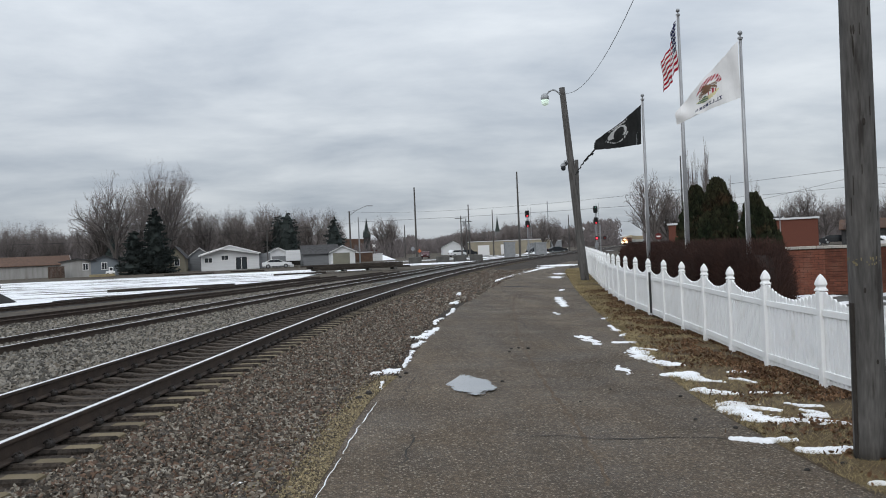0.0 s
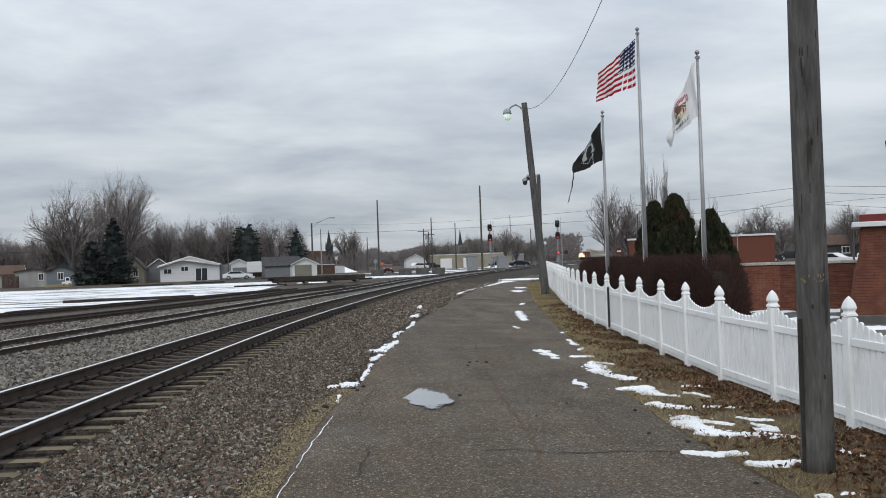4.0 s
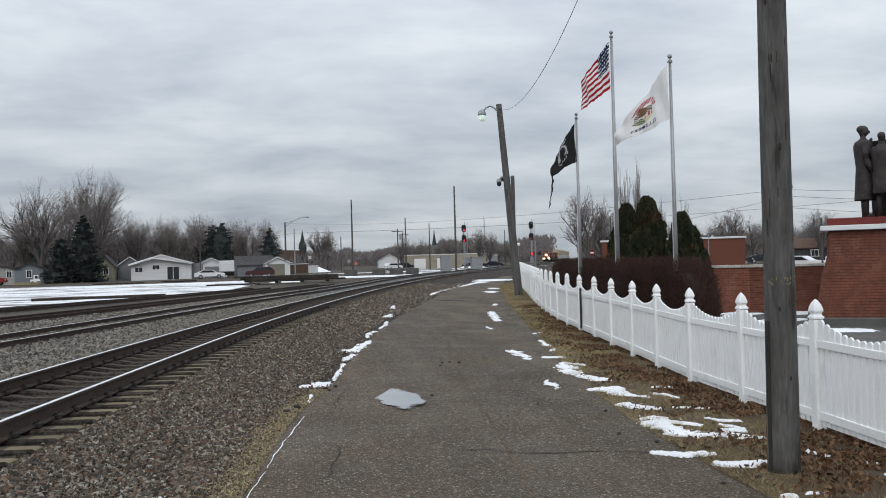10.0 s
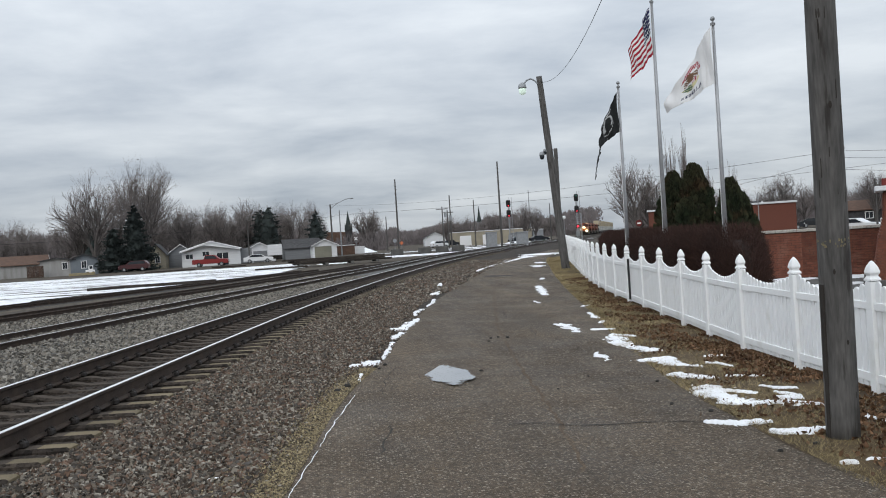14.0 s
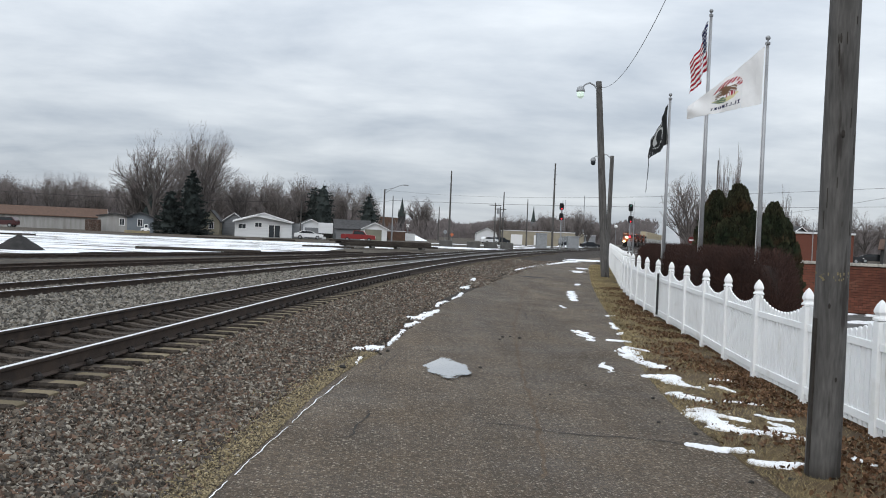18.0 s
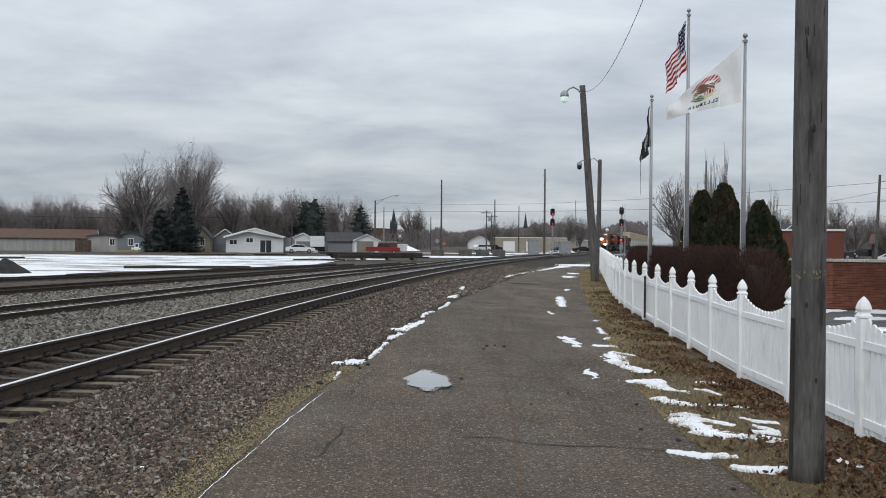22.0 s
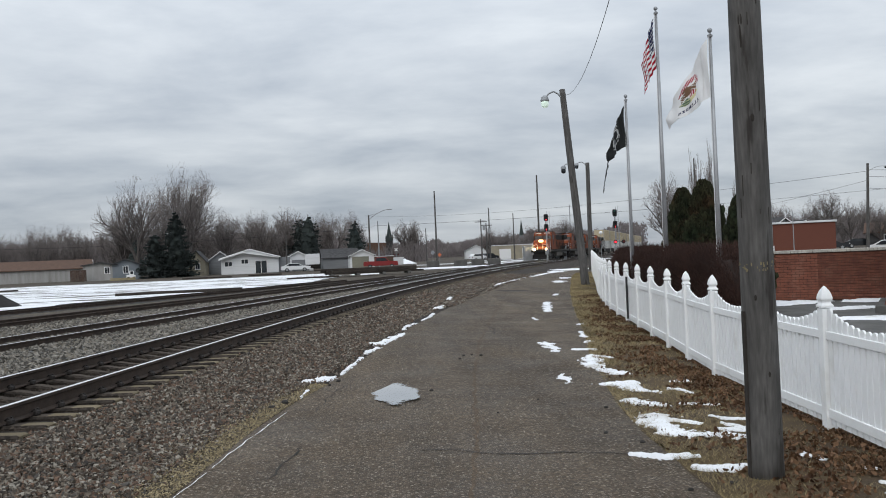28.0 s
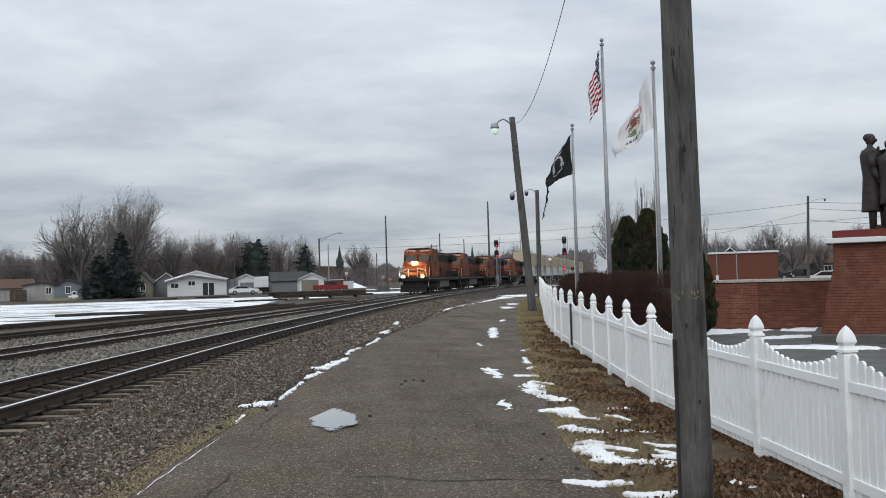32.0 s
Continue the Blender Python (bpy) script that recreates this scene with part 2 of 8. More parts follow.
M = dict(
    yard=mat("yard_dirt", (0.045, 0.037, 0.029), (0.078, 0.064, 0.048), 0.25, 0.95, 0.6, 14, speck=(7, 0.5, 1.5), third=((0.062, 0.057, 0.040), 0.12, 0.58, 0.1)),
    seam=mat("asphalt_seam", (0.0270, 0.0252, 0.0228), (0.0420, 0.0390, 0.0360), 4, 0.9, 0.5, 60),
    sand=mat("sandy_gravel", (0.1560, 0.1320, 0.0930), (0.1080, 0.0930, 0.0720), 3, 0.95, 0.6, 70, speck=(60, 0.6, 1.4)),
    ballast=mat("ballast_bed", (0.024, 0.0195, 0.016), (0.044, 0.035, 0.028), 1.2, 0.95, 0.7, 40, speck=(22, 0.45, 1.6), depth=0.03),
    ballast_grey=mat("ballast_grey", (0.120, 0.119, 0.115), (0.085, 0.081, 0.077), 0.8, 0.95, 0.7, 40, speck=(20, 0.45, 1.5), depth=0.03),
    stone=stones("ballast_stone", [toned(c, 0.60 if c[0] < 0.08 else (0.80 if c[0] < 0.11 else 0.95), (1.06, 0.985, 0.87)) for c in ((0.1056, 0.0957, 0.0891), (0.0660, 0.0614, 0.0581), (0.1320, 0.1155, 0.1023), (0.1023, 0.0726, 0.0607), (0.0825, 0.0792, 0.0792), (0.1419, 0.0990, 0.0792), (0.1716, 0.1617, 0.1485), (0.0759, 0.0627, 0.0528), (0.2640, 0.2574, 0.2442))]),
    stone_grey=stones("ballast_stone_grey", [toned(c, 0.55 if c[0] < 0.15 else 0.92, (1.07, 1.0, 0.90)) for c in ((0.1800, 0.1800, 0.1764), (0.1368, 0.1368, 0.1332), (0.2160, 0.2124, 0.2016), (0.1080, 0.1044, 0.1008), (0.2592, 0.2556, 0.2448), (0.1584, 0.1476, 0.1332))]),
    stone_dark=stones("stained_ballast_stone", [(0.030, 0.024, 0.020), (0.048, 0.038, 0.031), (0.020, 0.017, 0.015), (0.065, 0.052, 0.042), (0.040, 0.030, 0.024)]),
    tie=mat("concrete_tie", (0.130, 0.104, 0.064), (0.165, 0.134, 0.088), 3, 0.9, 0.4, 45, rand=0.18),
    tie_in=mat("stained_tie", (0.046, 0.036, 0.028), (0.072, 0.057, 0.044), 3, 0.92, 0.4, 45, rand=0.2),
    rail=mat("rusty_rail_steel", (0.040, 0.030, 0.025), (0.062, 0.044, 0.034), 5, 0.7, 0.3, 70, metal=0.1),
    railtop=mat("polished_rail_head", (0.88, 0.88, 0.88), (0.76, 0.76, 0.76), 5, 0.38, 0, 70, metal=0.9, grain=0.06),
    clip=mat("black_clip_steel", (0.022, 0.019, 0.018), (0.035, 0.03, 0.027), 8, 0.65),
    snowfield=mat("yard_snow", (0.80, 0.81, 0.83), (0.70, 0.71, 0.73), 0.4, 0.75, 0.3, 6, third=((0.10, 0.085, 0.068), 0.62, 0.515, 0.08), stretch=(0.30, 1.1, 1), grain=0.10),
    snow=mat("old_snow", (0.80, 0.81, 0.83), (0.70, 0.71, 0.73), 2.0, 0.75, 0.35, 25, third=((0.55, 0.53, 0.50), 1.1, 0.58, 0.14), depth=0.02, grain=0.08),
    grass=mat("winter_grass", (0.092, 0.064, 0.033), (0.055, 0.038, 0.023), 1.4, 0.95, 0.6, 35, third=((0.0638, 0.0450, 0.0300), 0.7, 0.50, 0.12)),
    straw=mat("dry_grass_blade", (0.30, 0.235, 0.125), (0.185, 0.145, 0.075), 0.6, 0.9, 0, 30, island=0.35),
    leaf=mat("dead_leaf", (0.080, 0.043, 0.024), (0.155, 0.090, 0.050), 2.0, 0.85, 0, 40, island=0.5),
    vinyl=mat("white_vinyl", (0.85, 0.86, 0.86), (0.81, 0.82, 0.82), 1.2, 0.42, 0.04, 50, third=((0.68, 0.68, 0.65), 2.5, 0.60, 0.2), grain=0.04),
    pole=mat("weathered_pole_wood", (0.112, 0.107, 0.102), (0.070, 0.067, 0.064), 13, 0.92, 1.0, 48, stretch=(1, 1, 0.13), grain=0.55, third=((0.045, 0.041, 0.038), 9, 0.60, 0.06), depth=0.010),
    knot=mat("pole_check", (0.030, 0.026, 0.023), (0.045, 0.04, 0.035), 9, 0.95),
    yellow=mat("worn_yellow_paint", (0.235, 0.195, 0.105), (0.15, 0.13, 0.085), 20, 0.8),
    alu=mat("brushed_aluminium", (0.34, 0.345, 0.355), (0.28, 0.285, 0.295), 3, 0.5, 0, 60, metal=0.45),
    brick=mat("red_brick", (0.200, 0.077, 0.050), (0.138, 0.056, 0.040), 5, 0.9, 0.4, 55, rand=0.22, third=((0.20, 0.092, 0.064), 3, 0.56, 0.12)),
    brickfar=mat("far_brick", (0.150, 0.058, 0.040), (0.125, 0.049, 0.036), 14, 0.9, 0.3, 60, stretch=(1, 1, 3), grain=0.2),
    mortar=mat("mortar", (0.120, 0.064, 0.047), (0.095, 0.052, 0.040), 5, 0.95, 0.4, 50),
    cap=mat("limestone_cap", (0.50, 0.47, 0.42), (0.38, 0.355, 0.32), 4, 0.85, 0.3, 40),
    redpaint=mat("dark_red_paint", (0.155, 0.028, 0.025), (0.115, 0.025, 0.022), 3, 0.6),
    concrete=mat("concrete", (0.1200, 0.1170, 0.1110), (0.0840, 0.0822, 0.0780), 1.5, 0.9, 0.4, 35),
    bronze=mat("dark_bronze", (0.034, 0.029, 0.029), (0.052, 0.044, 0.043), 6, 0.6, 0.2, 30, metal=0.2),
    hedge=mat("bare_hedge_twig", (0.052, 0.027, 0.021), (0.034, 0.0195, 0.0165), 0.8, 0.95, 0, 30, island=0.4),
    hedgeshade=mat("hedge_inner_shade", (0.020, 0.014, 0.012), (0.030, 0.019, 0.016), 3, 1.0, 0.5, 20),
    cedar=mat("arborvitae_leaf", (0.019, 0.029, 0.015), (0.044, 0.042, 0.022), 1.2, 0.9, 0, 30, island=0.5, third=((0.05, 0.034, 0.018), 1.6, 0.56, 0.1)),
    spruce=mat("spruce_needle", (0.026, 0.033, 0.032), (0.038, 0.046, 0.043), 0.6, 0.95, 0, 20, island=0.3),
    bark=mat("bare_bark", (0.135, 0.120, 0.112), (0.090, 0.081, 0.077), 3, 0.95, 0.3, 20),
    twig=mat("bare_twig", (0.205, 0.180, 0.171), (0.150, 0.132, 0.127), 0.5, 0.95, 0, 20, island=0.3),
    woods=mat("far_woods", (0.185, 0.163, 0.160), (0.140, 0.124, 0.124), 0.2, 1.0, 0, 3, island=0.16),
    shingle=mat("roof_shingle", (0.042, 0.041, 0.042), (0.066, 0.065, 0.066), 2, 0.95, 0.3, 12),
    brownroof=mat("brown_shingle", (0.120, 0.074, 0.054), (0.088, 0.057, 0.044), 2, 0.95, 0.3, 12),
    siding=mat("white_siding", (0.66, 0.67, 0.68), (0.58, 0.59, 0.60), 0.8, 0.7, 0.15, 10, stretch=(0.3, 0.3, 8), grain=0.07),
    dirtysiding=mat("dirty_siding", (0.36, 0.355, 0.345), (0.27, 0.262, 0.25), 0.6, 0.8, 0.15, 10, stretch=(2.0, 2.0, 0.3), third=((0.20, 0.185, 0.165), 0.5, 0.55, 0.2), grain=0.1),
    greysiding=mat("grey_siding", (0.20, 0.208, 0.216), (0.165, 0.17, 0.178), 0.8, 0.75, 0.15, 10, stretch=(0.3, 0.3, 8), grain=0.07),
    bluesiding=mat("blue_siding", (0.175, 0.195, 0.215), (0.145, 0.165, 0.185), 0.8, 0.75, 0.15, 10, grain=0.07),
    tansiding=mat("tan_siding", (0.32, 0.285, 0.215), (0.27, 0.24, 0.185), 0.8, 0.75, 0.15, 10, grain=0.07),
    olive=mat("olive_door", (0.21, 0.205, 0.16), (0.18, 0.175, 0.14), 0.8, 0.7),
    trim=plain("white_trim", (0.74, 0.74, 0.74), 0.5),
    glass=plain("dark_window_glass", (0.025, 0.03, 0.035), 0.08),
    steel=mat("galvanised_steel", (0.33, 0.34, 0.35), (0.26, 0.27, 0.28), 3, 0.5, 0, 30, metal=0.5),
    black=plain("black_paint", (0.015, 0.015, 0.016), 0.5),
    tyre=plain("tyre_rubber", (0.018, 0.018, 0.019), 0.8),
    lamp_red=plain("red_signal_light", (1.0, 0.03, 0.05), 0.3, 0, 2.2),
    lamp_green=plain("green_signal_light", (0.10, 0.40, 0.30), 0.3, 0, 0.25),
    lamp_white=plain("headlight", (1.0, 0.72, 0.36), 0.3, 0, 220),
    lamp_sodium=plain("yard_light_glow", (0.66, 0.80, 0.70), 0.3, 0, 0.4),
    fencebrown=mat("brown_boards", (0.085, 0.055, 0.042), (0.060, 0.042, 0.034), 2, 0.95, 0.3, 20, rand=0.25),
    palewood=mat("pale_planks", (0.33, 0.27, 0.15), (0.26, 0.215, 0.13), 2, 0.9, 0.3, 20),
    wood=mat("old_timber", (0.030, 0.025, 0.022), (0.052, 0.044, 0.037), 2, 0.95, 0.4, 20, rand=0.25),
    sand_bit=stones("sand_grain", [(0.25, 0.20, 0.115), (0.17, 0.135, 0.082), (0.10, 0.082, 0.055), (0.34, 0.28, 0.17), (0.065, 0.055, 0.042), (0.21, 0.17, 0.10)]),
    sidebed=mat("siding_dirt", (0.030, 0.026, 0.022), (0.060, 0.051, 0.042), 0.6, 0.95, 0.8, 18, speck=[(9, 0.4, 1.7), (25, 0.5, 1.5)], depth=0.04, third=((0.10, 0.094, 0.085), 0.5, 0.55, 0.08)),
    screen=plain("dark_windscreen", (0.012, 0.011, 0.010), 0.45),
    coal=mat("dark_cinder", (0.022, 0.021, 0.021), (0.035, 0.033, 0.032), 3, 0.95, 0.7, 15),
    orange=mat("loco_orange", (0.215, 0.050, 0.014), (0.150, 0.037, 0.013), 0.8, 0.65, 0.05, 8, third=((0.045, 0.022, 0.015), 0.9, 0.48, 0.2)),
    locoblack=mat("loco_black", (0.010, 0.009, 0.0085), (0.018, 0.016, 0.014), 1.5, 0.85, 0.1, 10),
    grime=mat("loco_running_gear", (0.014, 0.012, 0.011), (0.028, 0.024, 0.021), 2, 0.9, 0.2, 12),
    tank=mat("dusty_tank", (0.125, 0.115, 0.10), (0.085, 0.077, 0.068), 1.5, 0.8, 0.1, 10),
    locoyellow=plain("loco_stripe", (0.62, 0.42, 0.05), 0.5),
    tan_box=mat("tan_container", (0.47, 0.40, 0.275), (0.42, 0.355, 0.245), 0.5, 0.6, 0.1, 8),
    white_box=mat("white_container", (0.60, 0.60, 0.58), (0.52, 0.52, 0.50), 0.5, 0.6, 0.1, 8),
    redcar=plain("red_car_paint", (0.20, 0.014, 0.014), 0.3),
    maroon=plain("maroon_car_paint", (0.055, 0.014, 0.016), 0.3),
    whitecar=plain("white_car_paint", (0.70, 0.71, 0.72), 0.22),
    darkcar=plain("dark_car_paint", (0.022, 0.024, 0.028), 0.2),
    flag_red=mat("flag_red", (0.36, 0.012, 0.030), (0.30, 0.010, 0.026), 4, 0.85),
    flag_white=mat("flag_white", (0.76, 0.76, 0.76), (0.70, 0.70, 0.70), 4, 0.85, grain=0.05),
    flag_blue=mat("flag_blue", (0.018, 0.022, 0.075), (0.014, 0.018, 0.06), 4, 0.85),
    flag_black=mat("flag_black", (0.012, 0.013, 0.013), (0.020, 0.021, 0.021), 4, 0.85),
    flag_brown=plain("flag_brown", (0.16, 0.09, 0.05), 0.85),
    flag_yellow=plain("flag_pale_yellow", (0.62, 0.58, 0.34), 0.85),
    flag_green=plain("flag_green", (0.06, 0.13, 0.09), 0.85),
    flag_grey=plain("flag_grey", (0.42, 0.43, 0.43), 0.85),
    wire=plain("wire_black", (0.02, 0.02, 0.02), 0.6),
    copper=mat("green_copper", (0.040, 0.052, 0.048), (0.032, 0.041, 0.039), 1, 0.8),
    orangepaint=plain("orange_sign", (0.55, 0.16, 0.07), 0.6),
    bluepaint=plain("blue_paint", (0.16, 0.24, 0.36), 0.6),
)


def water():
    m = plain("puddle_water", (0.03, 0.03, 0.03), 0.03)
    p = m.node_tree.nodes["Principled BSDF"]
    p.inputs["IOR"].default_value, p.inputs["Specular IOR Level"].default_value = 1.33, 1.0
    p.inputs["Coat Weight"].default_value = 1.0
    p.inputs["Coat Roughness"].default_value = 0.02
    return m


M["water"] = water()


def asphalt():
    """Worn asphalt: faded wheel tracks along the lane, blotches, dark binder with pale stone chips."""
    m = bpy.data.materials.new("asphalt")
    m.use_nodes = True
    nt = m.node_tree
    n, l = nt.nodes.new, nt.links.new
    p = nt.nodes["Principled BSDF"]
    p.inputs["Specular IOR Level"].default_value = 0.25
    tc = n("ShaderNodeTexCoord")

    def stretched(v):
        st = n("ShaderNodeMapping")
        st.inputs["Rotation"].default_value = (0, 0, radians(9.5))
        st.inputs["Scale"].default_value = v
        l(tc.outputs["Object"], st.inputs[0])
        return st.outputs[0]

    def field(scale, detail, source, lo, hi, to0, to1):
        t = n("ShaderNodeTexNoise"); t.inputs["Scale"].default_value, t.inputs["Detail"].default_value = scale, detail
        l(source, t.inputs["Vector"])
        r = n("ShaderNodeMapRange")
        for k, v in zip(("From Min", "From Max", "To Min", "To Max"), (lo, hi, to0, to1)):
            r.inputs[k].default_value = v
        l(t.outputs["Fac"], r.inputs[0])
        return r.outputs[0]

    def times(a, b):
        mm = n("ShaderNodeMath"); mm.operation = "MULTIPLY"; l(a, mm.inputs[0]); l(b, mm.inputs[1])
        return mm.outputs[0]

    obj = tc.outputs["Object"]
    blotch, tracks = field(0.55, 6, obj, 0.3, 0.7, 0.0, 1.0), field(1.5, 3, stretched((1, 0.045, 1)), 0.32, 0.68, 0.80, 1.20)
    mix = n("ShaderNodeMixRGB"); mix.inputs[1].default_value, mix.inputs[2].default_value = (0.061, 0.0450, 0.0310, 1), (0.100, 0.0740, 0.0500, 1)
    l(blotch, mix.inputs[0])
    grain = times(times(field(95, 3, obj, 0.25, 0.75, 0.55, 1.45), field(9, 5, obj, 0.3, 0.7, 0.84, 1.16)), tracks)
    def chips(scale, rare_from, most):
        vo = n("ShaderNodeTexVoronoi"); vo.inputs["Scale"].default_value = scale
        l(obj, vo.inputs["Vector"])
        sp = n("ShaderNodeSeparateColor"); l(vo.outputs["Color"], sp.inputs[0])
        rare, core = n("ShaderNodeMapRange"), n("ShaderNodeMapRange")
        rare.inputs["From Min"].default_value, rare.inputs["To Max"].default_value = rare_from, most
        core.inputs["From Min"].default_value, core.inputs["From Max"].default_value = 0.50, 0.30
        l(sp.outputs[0], rare.inputs[0]); l(vo.outputs["Distance"], core.inputs[0])
        return times(rare.outputs[0], core.outputs[0])

    two = n("ShaderNodeMath"); two.operation = "ADD"
    l(chips(34, 0.72, 3.4), two.inputs[0]); l(chips(60, 0.5, 3.0), two.inputs[1])
    chip = two.outputs[0]
    pits = n("ShaderNodeTexVoronoi"); pits.inputs["Scale"].default_value = 38
    l(stretched((1, 1, 1)), pits.inputs["Vector"])
    pc = n("ShaderNodeSeparateColor"); l(pits.outputs["Color"], pc.inputs[0])
    pm = n("ShaderNodeMapRange"); pm.inputs["To Min"].default_value, pm.inputs["To Max"].default_value = 0.55, 1.35
    l(pc.outputs[1], pm.inputs[0])
    grain = times(grain, pm.outputs[0])
    binder, pale, both = n("ShaderNodeVectorMath"), n("ShaderNodeVectorMath"), n("ShaderNodeVectorMath")
    binder.operation, pale.operation, both.operation = "SCALE", "SCALE", "ADD"
    l(mix.outputs[0], binder.inputs[0]); l(grain, binder.inputs["Scale"])
    pale.inputs[0].default_value = (0.078, 0.070, 0.058)
    l(chip, pale.inputs["Scale"])
    l(binder.outputs[0], both.inputs[0]); l(pale.outputs[0], both.inputs[1])
    l(both.outputs[0], p.inputs["Base Color"])
    add = n("ShaderNodeMath"); add.operation = "ADD"; l(grain, add.inputs[0]); l(chip, add.inputs[1])
    l(field(0.9, 5, obj, 0.3, 0.7, 0.62, 0.92), p.inputs["Roughness"])
    bp = n("ShaderNodeBump"); bp.inputs["Strength"].default_value, bp.inputs["Distance"].default_value = 0.8, 0.008
    l(add.outputs[0], bp.inputs["Height"]); l(bp.outputs[0], p.inputs["Normal"])
    return m


M["asphalt"] = asphalt()
M["stain"] = mat("asphalt_stain", (0.074, 0.053, 0.036), (0.098, 0.072, 0.049), 6, 0.9, 0.6, 80, speck=(60, 0.5, 1.7))


# ---- building helpers ----
def part(name, bm, material, parent=None, label="", smooth=False):
    """One bmesh becomes one mesh object, under a thing or part, or a thing by itself."""
    me = bpy.data.meshes.new(name)
    bm.to_mesh(me)
    bm.free()
    for one in material if isinstance(material, (list, tuple)) else [material]:
        me.materials.append(one)
    if smooth:
        me.shade_smooth()
    ob = new(name, me)
    ob.parent = parent
    if label:
        ob["label"] = label
    return ob


def raw(name, verts, faces, material, parent=None, label="", smooth=False, slots=None):
    me = bpy.data.meshes.new(name)
    me.from_pydata(verts, [], faces)
    for one in material if isinstance(material, (list, tuple)) else [material]:
        me.materials.append(one)
    if slots is not None:
        me.polygons.foreach_set("material_index", slots)
    if smooth:
        me.shade_smooth()
    ob = new(name, me)
    ob.parent = parent
    if label:
        ob["label"] = label
    return ob


def thing(name, m, label, category, group="", kind=""):
    ob = new(name)
    ob.matrix_basis = m
    ob.empty_display_size = 0.1
    return tagged(ob, label, category, group, kind)


def share(name, mesh, parent, m, label=""):
    ob = new(name, mesh)
    ob.parent = parent
    ob.matrix_basis = m
    if label:
        ob["label"] = label
    return ob


def box(bm, c, s, bevel=0.0, rot=None, slot=0):
    m = Matrix.Translation(c) @ (rot or Matrix()) @ Matrix.Diagonal((*s, 1))
    r = bmesh.ops.create_cube(bm, size=1.0, matrix=m)
    faces = {fc for v in r["verts"] for fc in v.link_faces}
    if bevel:
        edges = {e for v in r["verts"] for e in v.link_edges}
        made = bmesh.ops.bevel(bm, geom=list(edges), offset=bevel, segments=1, affect="EDGES")
        faces |= set(made["faces"])
    for fc in faces:
        if fc.is_valid:
            fc.material_index = slot
    return bm


def tube(bm, p0, p1, r0, r1=None, n=8, caps=True, slot=0):
    p0, p1 = Vector(p0), Vector(p1)
    d = p1 - p0
    m = Matrix.Translation((p0 + p1) / 2) @ d.to_track_quat("Z", "Y").to_matrix().to_4x4()
    r = bmesh.ops.create_cone(bm, cap_ends=caps, segments=n, radius1=r0, radius2=r0 if r1 is None else r1, depth=d.length, matrix=m)
    for v in r["verts"]:
        for fc in v.link_faces:
            fc.material_index = slot
    return bm


def ball(bm, c, r, n=8, slot=0):
    m = Matrix.Translation(c) @ (Matrix.Diagonal((*r, 1)) if isinstance(r, tuple) else Matrix.Scale(r, 4))
    q = bmesh.ops.create_uvsphere(bm, u_segments=n, v_segments=max(4, n // 2 + 1), radius=1, matrix=m)
    for v in q["verts"]:
        for fc in v.link_faces:
            fc.material_index = slot
    return bm


def prism(bm, outline, a, b, axis="x", slot=0):
    """An outline in the plane across an axis, drawn out from a to b along it."""
    put = {"x": lambda u, v, w: (w, u, v), "y": lambda u, v, w: (u, w, v), "z": lambda u, v, w: (u, v, w)}[axis]
    lo, hi = [bm.verts.new(put(u, v, a)) for u, v in outline], [bm.verts.new(put(u, v, b)) for u, v in outline]
    made = [bm.faces.new(lo), bm.faces.new(hi)]
    for k in range(len(outline)):
        j = (k + 1) % len(outline)
        made.append(bm.faces.new((lo[k], lo[j], hi[j], hi[k])))
    for fc in made:
        fc.material_index = slot
    bmesh.ops.recalc_face_normals(bm, faces=made)
    return bm


def lathe(bm, rings, n=12, c=(0, 0, 0), slot=0, square=False):
    """Rings of (radius, height), turned round z; square: four-sided, as a turned square cap."""
    n = 4 if square else n
    off = math.pi / 4 if square else 0
    rows = []
    for r, h in rings:
        rr = r * (math.sqrt(2) if square else 1)
        rows.append([bm.verts.new((c[0] + rr * math.cos(off + 2 * math.pi * k / n), c[1] + rr * math.sin(off + 2 * math.pi * k / n), c[2] + h)) for k in range(n)])
    for lo, hi in zip(rows, rows[1:]):
        for k in range(n):
            fc = bm.faces.new((lo[k], lo[(k + 1) % n], hi[(k + 1) % n], hi[k]))
            fc.material_index = slot
    bm.faces.new(rows[-1]).material_index = slot
    bm.faces.new(rows[0][::-1]).material_index = slot
    return bm


def bisect_left(rows, y):
    lo, hi = 0, len(rows)
    while lo < hi:
        mid = (lo + hi) // 2
        lo, hi = (mid + 1, hi) if rows[mid] < y else (lo, mid)
    return lo


